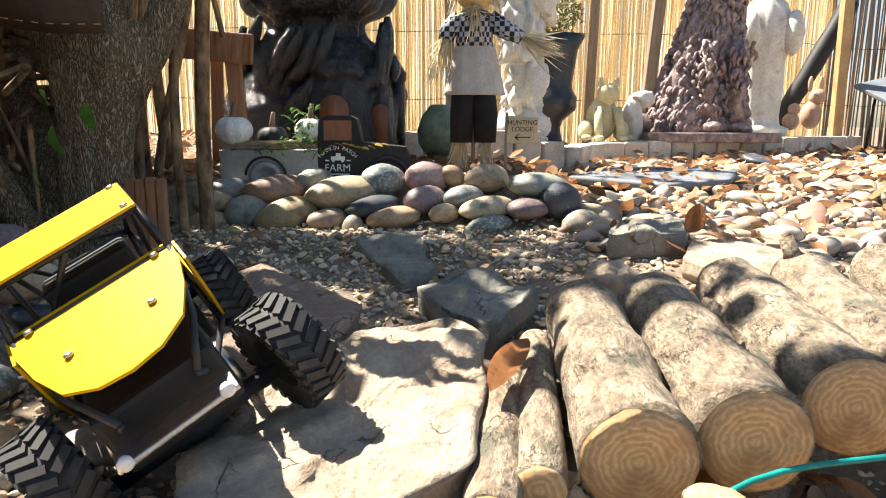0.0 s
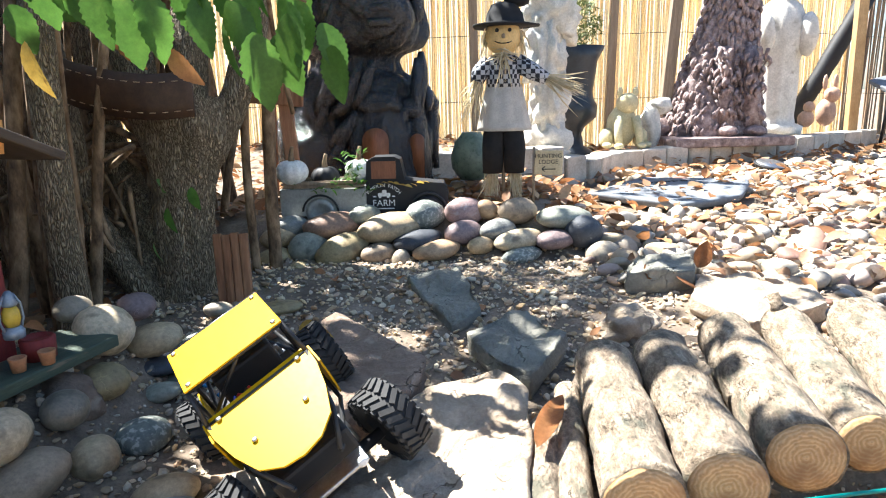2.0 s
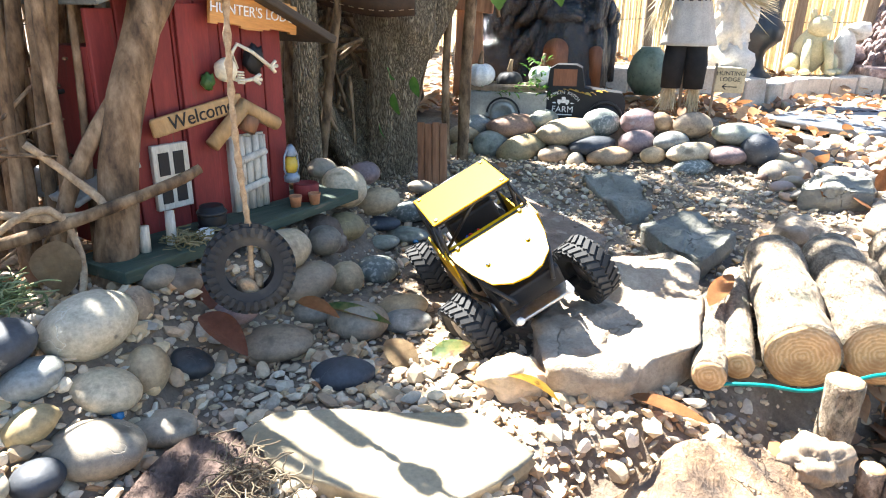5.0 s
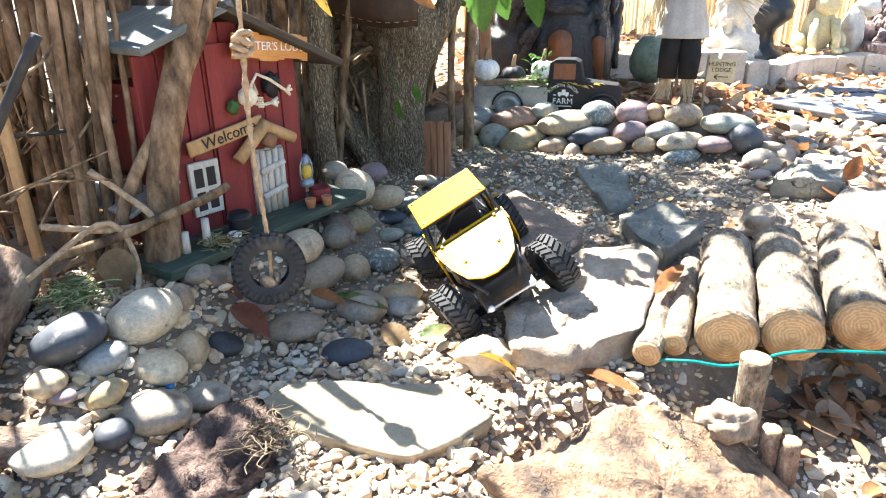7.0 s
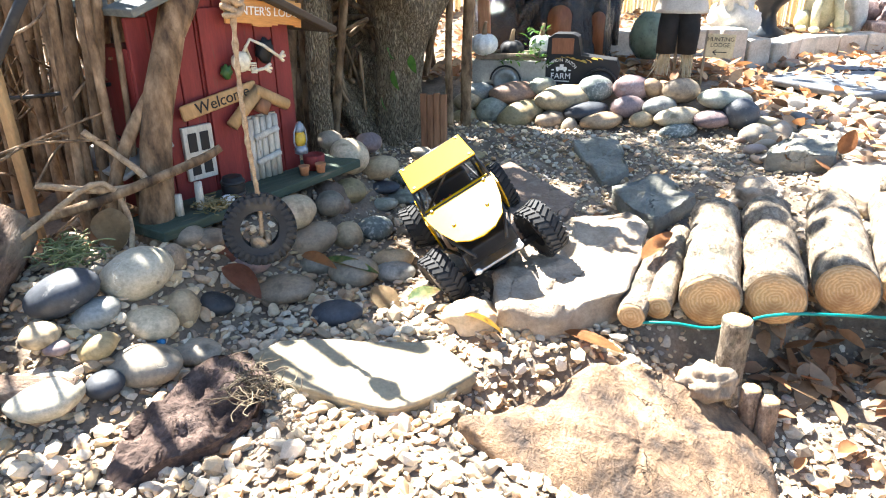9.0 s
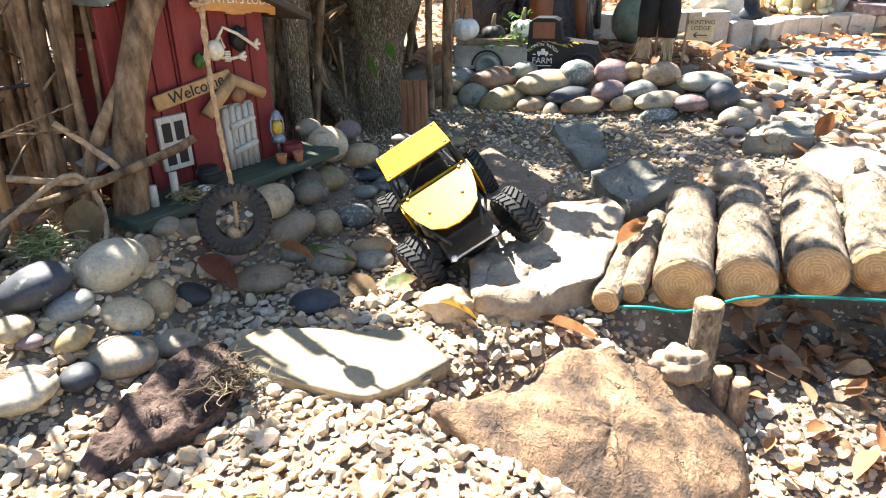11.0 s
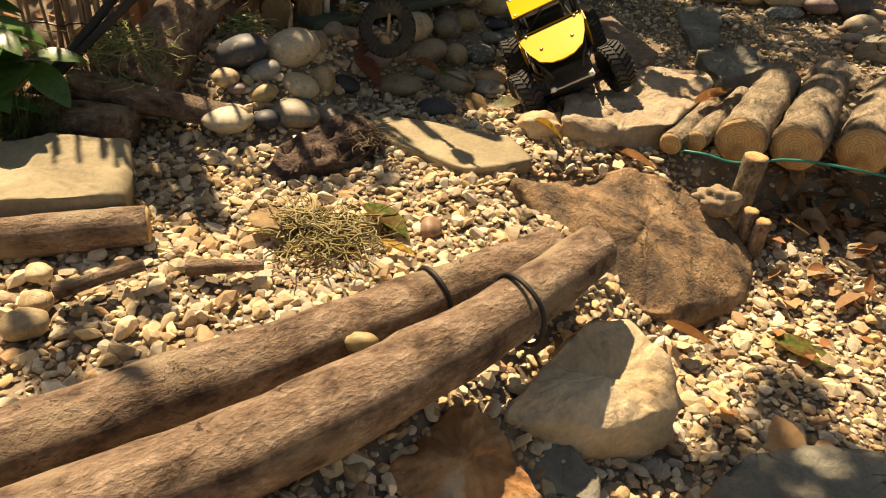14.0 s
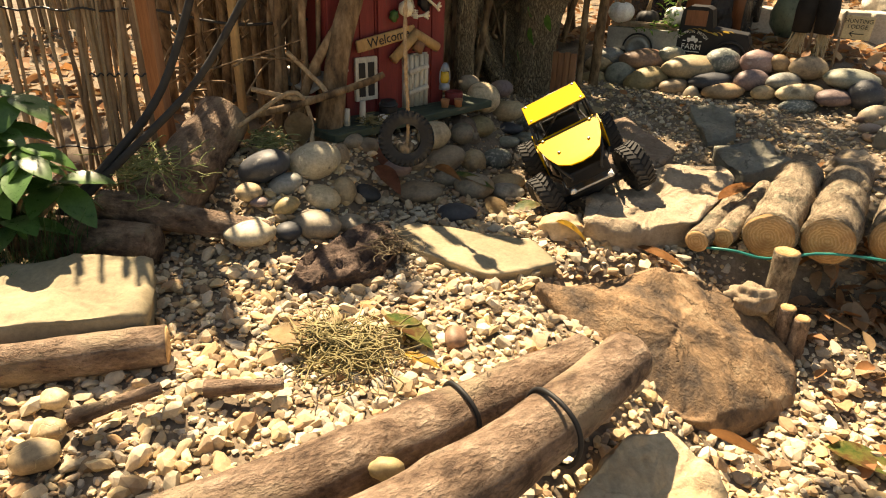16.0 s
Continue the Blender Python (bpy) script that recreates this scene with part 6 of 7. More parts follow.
def greenery():
    b = bmesh.new()
    rng = random.Random(3)
    for i in range(95):
        x = -0.72 + 0.30 * rng.random()
        L = rng.uniform(0.018, 0.035)
        leaf(b, pose(x, 2.06 + rng.uniform(-0.06, 0.03), 0.275 + rng.uniform(0, 0.05) * (1 if x > -0.55 else 0.5), rng.uniform(-40, 40), rng.uniform(-50, 40), rng.uniform(0, 360)), L, L * 0.5, rows=4)
    for i in range(46):
        L = rng.uniform(0.018, 0.03)
        leaf(b, pose(-0.50 + rng.uniform(-0.035, 0.05), 2.03 + rng.uniform(-0.02, 0.02), 0.32 + rng.uniform(0, 0.09), rng.uniform(-40, 40), rng.uniform(-70, 20), rng.uniform(0, 360)), L, L * 0.35, rows=4)
    tagged(finish("trailing_ivy", b, LEAFGREEN), "trailing green ivy spilling from the truck bed", "plant")
    b = bmesh.new()
    for i in range(9):
        leaf(b, pose(-0.41 + i * 0.02, 2.03, 0.30 + 0.006 * math.sin(i), rng.uniform(-40, 40), 0, rng.uniform(-40, 40)), 0.03, 0.014, rows=4)
    tagged(finish("yellow_sprig", b, LEAFYELLOW), "yellow green leaf sprig along the truck cab", "plant")


greenery()


def build_scarecrow():
    b = bmesh.new()
    # 0 black, 1 gingham, 2 burlap, 3 straw, 4 face, 5 wood
    tube(b, [(0, 0.01, -0.02, 0.007), (0, 0.01, 0.30, 0.007)], seg=8, index=5)
    for s in (1, -1):
        tube(b, [(s * 0.040, 0, 0.13, 0.036), (s * 0.040, 0, 0.22, 0.040), (s * 0.030, 0, 0.31, 0.042)], seg=16, rough=0.08, freq=20, index=0)
    lathe(b, [(0.100, 0.285), (0.096, 0.30), (0.080, 0.37), (0.066, 0.435), (0.060, 0.45)], 32, index=2, wave=0.06, lobes=9, squash=0.62)
    lathe(b, [(0.062, 0.44), (0.060, 0.48), (0.066, 0.53), (0.040, 0.555)], 24, index=1, squash=0.7)
    tube(b, [(-0.05, 0, 0.525, 0.034), (-0.085, -0.01, 0.49, 0.032), (-0.095, -0.02, 0.46, 0.025)], seg=14, index=1, rough=0.1, freq=25)
    tube(b, [(0.05, 0, 0.525, 0.034), (0.11, -0.01, 0.49, 0.030), (0.155, -0.01, 0.465, 0.022)], seg=14, index=1, rough=0.1, freq=25)
    blob(b, (0.0, -0.005, 0.615), (0.064, 0.058, 0.066), sub=3, amp=0.02, index=4)
    lathe(b, [(0.118, 0.0), (0.120, 0.006), (0.070, 0.016), (0.064, 0.045), (0.046, 0.075), (0.02, 0.085)], 36, (0, 0.012, 0.648), index=0, wave=0.10, lobes=3)
    blob(b, (0.052, 0.02, 0.738), (0.050, 0.035, 0.022), sub=2, amp=0.2, index=0)
    for x, z, r in ((-0.022, 0.632, 0.007), (0.022, 0.632, 0.007)):
        blob(b, (x, -0.060, z), (r, 0.003, r), sub=2, amp=0, index=0)
    blob(b, (0, -0.064, 0.612), (0.007, 0.004, 0.009), sub=2, amp=0, index=5)
    tube(b, [(0.034 * math.sin(a), -0.0615 + 0.010 * abs(math.sin(a)), 0.604 - 0.016 * math.cos(a), 0.0018) for a in np.linspace(-1.1, 1.1, 12)], seg=6, index=0)
    rng = random.Random(6)

    def straw(o, d, n, spread, length):
        for _ in range(n):
            e = Vector(d) * length * rng.uniform(0.6, 1.1) + Vector((rng.gauss(0, spread), rng.gauss(0, spread), rng.gauss(0, spread)))
            p = Vector(o) + Vector((rng.gauss(0, 0.008), rng.gauss(0, 0.008), rng.gauss(0, 0.008)))
            w = Vector((rng.gauss(0, 1), rng.gauss(0, 1), rng.gauss(0, 1))).normalized() * 0.0028
            q1, q2 = p + e * 0.55 + w * 2, p + e
            vs = [b.verts.new(v) for v in (p - w, p + w, q1 + w, q1 - w, q2)]
            b.faces.new(vs[:4]).material_index = 3
            b.faces.new((vs[3], vs[2], vs[4])).material_index = 3

    straw((-0.095, -0.02, 0.46), (-0.25, -0.1, -1), 70, 0.022, 0.15)
    straw((0.155, -0.01, 0.465), (1, -0.1, -0.45), 80, 0.022, 0.13)
    for s in (1, -1):
        straw((s * 0.040, 0, 0.14), (s * 0.1, 0, -1), 80, 0.016, 0.12)
        straw((s * 0.055, -0.01, 0.63), (s * 0.25, -0.1, -1), 30, 0.012, 0.09)
    straw((0.0, -0.05, 0.555), (0, -0.2, -1), 26, 0.016, 0.10)
    straw((0.0, -0.05, 0.555), (0.9, -0.2, -0.2), 12, 0.012, 0.07)
    straw((0.0, -0.05, 0.555), (-0.9, -0.2, -0.2), 12, 0.012, 0.07)
    tagged(finish("scarecrow_doll", b, [BLACKCLOTH, GINGHAM, BURLAP, STRAW, FACE, POSTWOOD], m=pose(0.03, 2.27, 0.175, 0, 0, 0)), "scarecrow doll with black hat, gingham shirt and straw cuffs", "scarecrow")


build_scarecrow()


def build_sign():
    S = thing("garden_sign", "small cream wooden sign on a stick with black writing", "sign", pose(0.185, 2.195, 0.175, 0, 0, 2) @ Matrix.Scale(0.88, 4))
    b = bmesh.new()
    tube(b, [(-0.055, 0.006, 0, 0.006), (-0.053, 0.006, 0.26, 0.006)], seg=8)
    part("stick", b, POSTWOOD, S)
    b = bmesh.new()
    box(b, (-0.058, -0.004, 0.145), (0.056, 0.004, 0.245), pose(0, 0, 0, 0, 2, 0), 0.004)
    bd = part("board", b, CREAMWOOD, S, "cream board with scorched corners", smooth=False)
    lettering("lettering", "HUNTING", 0.024, BLACK, bd, pose(0.004, -0.0052, 0.222, 90, 0, 0))
    lettering("lettering", "LODGE", 0.024, BLACK, bd, pose(0.004, -0.0052, 0.198, 90, 0, 0))
    b = bmesh.new()
    box(b, (-0.022, -0.0056, 0.167), (0.034, -0.005, 0.171))
    box(b, (-0.0, -0.0056, -0.002), (0.018, -0.005, 0.002), pose(-0.022, 0, 0.169, 0, -40, 0))
    box(b, (-0.0, -0.0056, -0.002), (0.018, -0.005, 0.002), pose(-0.022, 0, 0.169, 0, 40, 0))
    part("arrow", b, BLACK, bd, "black painted arrow", smooth=False)


build_sign()


def build_black_statue():
    b = bmesh.new()
    rows = [(0.36, -0.1), (0.36, 0.0), (0.355, 0.12), (0.34, 0.25), (0.31, 0.38), (0.26, 0.46), (0.20, 0.50), (0.19, 0.56), (0.27, 0.60), (0.30, 0.68), (0.29, 0.82), (0.25, 1.0), (0.20, 1.2), (0.1, 1.3)]
    rr = spline([(r, z) for r, z in rows], 70)
    seg, rings = 96, []
    for r, z in rr:
        ring = []
        for k in range(seg):
            a = 2 * math.pi * k / seg
            d = Vector((math.cos(a), math.sin(a), 0))
            f = 1 + 0.26 * noise.fractal(Vector((d.x * 1.6, d.y * 1.6, z * 2.2)), 1.0, 2.0, 3) + 0.07 * math.sin(11 * a + 6 * noise.noise(Vector((d.x, d.y, z * 3))))
            ring.append(b.verts.new((r * f * d.x, 0.72 * r * f * d.y, z)))
        rings.append(ring)
    for p, q in zip(rings, rings[1:]):
        for k in range(seg):
            b.faces.new((p[k], p[(k + 1) % seg], q[(k + 1) % seg], q[k]))
    blob(b, (0.10, -0.19, 0.36), (0.13, 0.06, 0.055), sub=4, amp=0.2)
    blob(b, (0.25, -0.12, 0.34), (0.055, 0.06, 0.055), sub=3, amp=0.12)
    blob(b, (0.12, -0.18, 0.14), (0.15, 0.09, 0.24), sub=4, amp=0.14)
    blob(b, (0.27, -0.12, 0.12), (0.06, 0.07, 0.22), sub=4, amp=0.10)
    blob(b, (-0.12, -0.16, 0.30), (0.09, 0.08, 0.22), sub=4, amp=0.25)
    blob(b, (0.12, -0.20, 0.75), (0.15, 0.07, 0.12), sub=4, amp=0.25)
    for k in range(5):
        box(b, (0.10, -0.27, 0.66 + k * 0.055), (0.20, -0.22, 0.695 + k * 0.055), None, 0.01)
    rg = random.Random(17)
    for _ in range(70):
        a0, z0, hh = rg.uniform(math.pi, 2 * math.pi), rg.choice((rg.uniform(0.0, 0.35), rg.uniform(0.6, 0.95))), rg.uniform(0.08, 0.25)
        rad = 0.34 if z0 < 0.4 else 0.29
        tube(b, [(rad * math.cos(a0 + 0.3 * t) * (1 - 0.12 * t), 0.72 * rad * math.sin(a0 + 0.3 * t), z0 + hh * t, 0.028 * math.sin(math.pi * (0.15 + 0.7 * t))) for t in (0, 0.25, 0.5, 0.75, 1.0)], seg=9, rough=0.3, freq=18)
    # arched door recesses
    for x, z0, w, h in ((0.115, 0.0, 0.052, 0.27), (0.275, 0.0, 0.028, 0.24)):
        vs = [(x - w, z0), (x + w, z0)] + [(x + w * math.cos(t), z0 + h - w + w * math.sin(t)) for t in np.linspace(0, math.pi, 14)]
        y = -0.285 if x < 0.2 else -0.20
        f1 = [b.verts.new((u, y, v)) for u, v in vs]
        f2 = [b.verts.new((u, y + 0.10, v)) for u, v in vs]
        b.faces.new(f1).material_index = 1
        for k in range(len(vs)):
            b.faces.new((f1[k], f1[(k + 1) % len(vs)], f2[(k + 1) % len(vs)], f2[k])).material_index = 1
    tagged(finish("carved_statue", b, [BLACKGLOSS, CARVED], m=pose(-0.60, 2.75, 0.20, 0, 0, 0)), "glossy black carved stump figure with brown arched doors", "statue")


build_black_statue()


# ---- reed fences ----
def reed_fence(p0, p1, z0, z1, step, r, material, label, lean=0.03, seed=1, name="reed_fence", wires=(0.25, 0.55, 0.85), split=False):
    """Upright reeds bound with wire; split reeds are half-round strips."""
    rng = random.Random(seed)
    a, d = Vector((*p0, 0)), Vector((p1[0] - p0[0], p1[1] - p0[1], 0))
    along = d.normalized()
    across = Vector((along.y, -along.x, 0))
    n = int(d.length / step)
    bm = bmesh.new()
    for i in range(n):
        q = a + d * ((i + rng.uniform(-0.3, 0.3)) / n)
        rr, off = r * rng.uniform(0.6, 1.3), rng.uniform(-0.008, 0.008)
        l1, l2 = rng.gauss(0, lean), rng.gauss(0, lean)
        seg = 5
        rings = []
        for t in (0, 0.5, 1):
            z = z0 + (z1 - z0) * t * (1 if t < 1 else rng.uniform(0.97, 1.02))
            c = q + d.normalized() * l1 * (t - 0.5) * (z1 - z0) + d.normalized().orthogonal().normalized() * (off if abs(d.z) < 1 else 0) * 0
            c = Vector((c.x - d.normalized().y * (off + l2 * 0.3 * t), c.y + d.normalized().x * (off + l2 * 0.3 * t), z))
            if split:
                rings.append([bm.verts.new(c + along * rr * math.cos(math.pi * k / 4) + across * rr * math.sin(math.pi * k / 4)) for k in range(5)])
            else:
                rings.append([bm.verts.new(c + Vector((rr * math.cos(2 * math.pi * k / seg), rr * math.sin(2 * math.pi * k / seg), 0))) for k in range(seg)])
        for u, v in zip(rings, rings[1:]):
            for k in range(seg - 1 if split else seg):
                bm.faces.new((u[k], u[(k + 1) % seg], v[(k + 1) % seg], v[k]))
    ob = finish(name, bm, material, smooth=True)
    tagged(ob, label, "fence", kind="structure")
    for t in wires:
        wb = bmesh.new()
        z = z0 + (z1 - z0) * t
        nrm = Vector((-d.normalized().y, d.normalized().x, 0)) * 0.012
        tube(wb, [(*(a + d * s - nrm + Vector((0, 0, z + 0.004 * math.sin(s * 40)))), 0.0025) for s in np.linspace(0, 1, 30)], seg=5)
        part("binding_wire", wb, TUBE, ob)


reed_fence((-3.2, 4.6), (1.4, 5.2), 0.15, 1.75, 0.0112, 0.0084, REED, "golden split bamboo reed screen fence", lean=0.012, seed=1, split=True)
reed_fence((1.4, 5.2), (3.0, 5.9), 0.15, 1.75, 0.0112, 0.0084, REED, "golden bamboo reed screen fence", lean=0.012, seed=2, split=True)
reed_fence((3.0, 5.9), (6.0, 6.2), 0.15, 1.7, 0.02, 0.010, REEDDARK, "weathered brown reed fence", lean=0.02, seed=3)
reed_fence((-1.62, -0.34), (-1.17, 0.02), 0.03, 1.0, 0.021, 0.0055, REEDDARK, "sparse brown reed fence beside the thicket", lean=0.05, seed=4, wires=(0.12, 0.45))
reed_fence((-1.26, -0.05), (-1.16, 0.03), 0.03, 1.0, 0.009, 0.006, REEDDARK, "rolled bundle of reeds at the fence end", lean=0.03, seed=5, wires=(0.3,))
reed_fence((-3.6, -1.2), (-3.2, 4.6), 0.1, 1.6, 0.016, 0.008, REEDDARK, "brown reed fence at the garden side", lean=0.02, seed=6)


def post(x, y, z0, z1, w, material, label, lean=0.0, name="fence_post"):
    b = bmesh.new()
    box(b, (-w, -w * 0.7, 0), (w, w * 0.7, z1 - z0), None, 0.004)
    tagged(finish(name, b, material, m=pose(x, y, z0, 0, lean, 10), smooth=False), label, "post")


post(-1.225, 0.10, 0.05, 1.2, 0.021, WARMPOST, "brown square timber post by the reeds", -1)
post(-1.14, 0.285, 0.05, 1.2, 0.011, TANWOOD, "thin pale timber stake by the thicket", 0)
post(1.02, 4.02, 0.2, 1.6, 0.034, POSTWOOD, "leaning grey brown fence post", 4)
post(-0.14, 4.9, 0.2, 1.7, 0.03, POSTWOOD, "grey fence post before the reeds", -1)
post(0.86, 4.98, 0.2, 1.7, 0.03, POSTWOOD, "grey brown fence post before the reeds", 1)
post(2.44, 4.6, 0.2, 1.7, 0.035, TANWOOD, "pale timber pole with black ties", -1)
post(-0.88, 2.35, 0.2, 0.62, 0.02, WARMPOST, "dark brown stake behind the planter", 2)
post(-0.78, 2.33, 0.2, 0.60, 0.026, WARMPOST, "dark brown post of the small sign", -3)
b = bmesh.new()
box(b, (-0.16, -0.012, -0.05), (0.10, 0.012, 0.05), None, 0.006)
tagged(finish("wooden_board", b, PLANKWOOD, m=pose(-0.82, 2.30, 0.62, 0, 5, 2), smooth=False), "dark brown board nailed across the posts", "board")
for pts, lab in (([(-1.08, -0.33, 0.06, 0.010), (-1.02, -0.20, 0.18, 0.010), (-0.98, -0.06, 0.33, 0.009), (-0.93, 0.05, 0.60, 0.009)], "black cable leaning on the fence"), ([(-1.07, -0.32, 0.06, 0.009), (-0.99, -0.17, 0.20, 0.009), (-0.90, -0.02, 0.36, 0.008), (-0.78, 0.10, 0.62, 0.008)], "black cable slung from the fence"),
                 ([(-1.5, 0.30, 0.42, 0.004), (-1.2, 0.36, 0.40, 0.004), (-0.98, 0.52, 0.43, 0.004)], "thin black cable across the stems")):
    stem(pts, RUBBER, lab, name="cable", rough=0.0, seg=8, owner=None)


# ---- statues and pots along the kerb ----
def kerb():
    pts = [(-0.62, 2.75), (-0.25, 2.92), (0.10, 3.02), (0.42, 3.20), (0.62, 3.50), (0.98, 3.68), (1.35, 3.83), (1.75, 4.02), (2.15, 4.35), (2.60, 4.70)]
    P = spline(pts, 25)
    for i, (p, q) in enumerate(zip(P, P[1:])):
        d = q - p
        L = float(np.hypot(*d))
        b = bmesh.new()
        box(b, (0.004, -0.07, -0.05), (L - 0.004, 0.07, 0.115), None, 0.010)
        for v in b.verts:
            v.co += Vector((0.004 * noise.noise(v.co * 20 + Vector((i, 0, 0))), 0.006 * noise.noise(v.co * 20 + Vector((0, i, 0))), 0))
        tagged(finish("kerb_block", b, CONCRETE, m=pose(float(p[0]), float(p[1]), ground_z(p[0], p[1]), 0, 0, math.degrees(math.atan2(d[1], d[0]))), smooth=False), "tumbled pale concrete kerb block", "kerb", "kerb blocks")


kerb()


def statue(name, label, m, build, material):
    b = bmesh.new()
    build(b)
    return tagged(finish(name, b, material, m=m), label, "statue")


def frog(b):
    blob(b, (0, 0.03, 0.12), (0.085, 0.085, 0.12), 3, 0.06)
    blob(b, (0.01, -0.02, 0.245), (0.062, 0.055, 0.058), 3, 0.05)
    for s in (1, -1):
        blob(b, (0.01 + s * 0.045, -0.02, 0.305), (0.017, 0.012, 0.03), 2, 0.05)
        tube(b, [(s * 0.05, -0.05, 0.17, 0.026), (s * 0.06, -0.08, 0.08, 0.022), (s * 0.06, -0.10, 0.01, 0.022)], seg=12)
        blob(b, (s * 0.065, -0.115, 0.012), (0.028, 0.034, 0.018), 2, 0.05)
        blob(b, (s * 0.10, 0.0, 0.05), (0.04, 0.06, 0.06), 2, 0.05)
        blob(b, (s * 0.115, -0.06, 0.014), (0.028, 0.04, 0.018), 2, 0.05)


statue("animal_statue", "sitting pale yellow cast stone animal on the kerb", pose(0.735, 3.70, 0.285, 0, 0, 10), frog, FROGSTONE)


def shell(b):
    blob(b, (0, 0, 0.13), (0.06, 0.08, 0.14), 3, 0.25)
    blob(b, (0.05, -0.02, 0.25), (0.07, 0.05, 0.045), 3, 0.3)


statue("garden_statue", "weathered white stone ornament behind the post", pose(0.93, 3.88, 0.26), shell, STATUEWHITE)


def dog(b):
    rng = random.Random(9)
    rows = [(0.29, 0.0), (0.29, 0.06), (0.265, 0.16), (0.23, 0.30), (0.20, 0.45), (0.165, 0.60), (0.145, 0.74), (0.14, 0.86), (0.115, 0.97), (0.05, 1.03)]
    prof = spline(rows, 46)
    rings = []
    for r, z in prof:
        lean = -0.05 + 0.11 * z
        ring = []
        for k in range(64):
            a = 2 * math.pi * k / 64
            f = 1 + 0.16 * noise.fractal(Vector((math.cos(a) * 2.2, math.sin(a) * 2.2, z * 4)), 1.0, 2.0, 3)
            ring.append(b.verts.new((lean + r * f * math.cos(a), 0.70 * r * f * math.sin(a), z)))
        rings.append(ring)
    for p, q in zip(rings, rings[1:]):
        for k in range(64):
            b.faces.new((p[k], p[(k + 1) % 64], q[(k + 1) % 64], q[k]))
    blob(b, (0.16, -0.12, 0.90), (0.10, 0.07, 0.055), 3, 0.10)
    blob(b, (0.245, -0.14, 0.895), (0.022, 0.022, 0.020), 2, 0.05)
    for s in (-0.02, 0.13):
        tube(b, [(s - 0.02, -0.10, 0.50, 0.055), (s - 0.005, -0.16, 0.24, 0.05), (s, -0.18, 0.03, 0.055)], seg=14, rough=0.2, freq=14)
        blob(b, (s + 0.01, -0.22, 0.03), (0.06, 0.07, 0.035), 3, 0.12)
    blob(b, (-0.38, -0.02, 0.05), (0.12, 0.09, 0.06), 3, 0.25)
    # hanging locks of the coat
    for k in range(900):
        z = rng.uniform(0.02, 0.99)
        r = next(q[0] for q in prof if q[1] >= z) * 1.03
        a = rng.uniform(math.pi * 0.92, math.pi * 2.08)
        p = Vector((-0.05 + 0.11 * z + r * math.cos(a), 0.70 * r * math.sin(a) - 0.004, z))
        if k % 4 == 0 and z < 0.5:
            p = Vector((rng.choice((-0.02, 0.13)) + rng.uniform(-0.055, 0.055), -0.16 - 0.06 * rng.random(), z))
        w, sw = rng.uniform(0.010, 0.017), rng.choice((-1, 1)) * rng.uniform(0.008, 0.024)
        tube(b, [(p.x + sw * math.sin(2.6 * t), p.y - 0.010 * math.sin(math.pi * min(1, t)), p.z - 0.055 * t, w * (1 - 0.75 * t * t)) for t in (0, 0.3, 0.6, 0.85, 1.0)], seg=5)


statue("dog_statue", "shaggy curly bronze brown dog statue on a plinth", pose(1.36, 4.02, 0.325, 0, 0, 0), dog, DOGSTONE)
b = bmesh.new()
box(b, (-0.36, -0.30, 0), (0.34, 0.22, 0.055), None, 0.01)
tagged(finish("plinth", b, DOGSTONE, m=pose(1.33, 3.98, 0.272, 0, 0, 8), smooth=False), "flat pinkish brown resin plinth under the statue", "plinth")


def robed(b):
    lathe(b, [(0.17, 0), (0.18, 0.05), (0.13, 0.07), (0.12, 0.12), (0.13, 0.3), (0.125, 0.45), (0.15, 0.55), (0.16, 0.68), (0.11, 0.80), (0.06, 0.84), (0.05, 0.86)], 40, wave=0.05, lobes=11, squash=0.8)
    blob(b, (0, 0, 0.95), (0.075, 0.08, 0.10), 3, 0.06)
    blob(b, (0.13, -0.08, 0.62), (0.06, 0.09, 0.13), 3, 0.15)
    blob(b, (-0.13, -0.08, 0.62), (0.06, 0.09, 0.13), 3, 0.15)


statue("robed_statue", "weathered white stone robed garden statue", pose(1.82, 4.35, 0.30), robed, STATUEWHITE)


def pale_group(b):
    blob(b, (0, 0, 0.10), (0.12, 0.10, 0.10), 3, 0.3, 2.5)
    lathe(b, [(0.10, 0), (0.11, 0.03), (0.08, 0.06), (0.09, 0.12), (0.06, 0.16)], 24, wave=0.08, lobes=7)
    blob(b, (0.0, 0, 0.28), (0.095, 0.08, 0.20), 4, 0.5, 3.5, 3)
    blob(b, (-0.02, -0.02, 0.50), (0.10, 0.08, 0.19), 4, 0.5, 3.5, 5)
    blob(b, (0.0, 0.0, 0.72), (0.13, 0.09, 0.20), 4, 0.5, 3.5, 7)
    blob(b, (-0.12, 0.02, 0.85), (0.06, 0.06, 0.10), 3, 0.3, 2.5, 8)


statue("garden_statue", "tall weathered white stone statue behind the scarecrow", pose(0.27, 3.25, 0.27), pale_group, STATUEWHITE)


def rabbits(b):
    blob(b, (0, 0, 0.09), (0.06, 0.065, 0.09), 3, 0.05)
    blob(b, (0.02, -0.02, 0.20), (0.048, 0.05, 0.05), 3, 0.05)
    for s in (-0.02, 0.045):
        blob(b, (s, 0, 0.28), (0.016, 0.012, 0.05), 2, 0.02)
    blob(b, (-0.13, -0.02, 0.05), (0.05, 0.05, 0.055), 3, 0.05)
    blob(b, (-0.12, -0.03, 0.125), (0.036, 0.036, 0.036), 3, 0.05)


statue("rabbit_statue", "pair of brown and white cast rabbits", pose(2.16, 4.38, 0.345), rabbits, RABBIT)


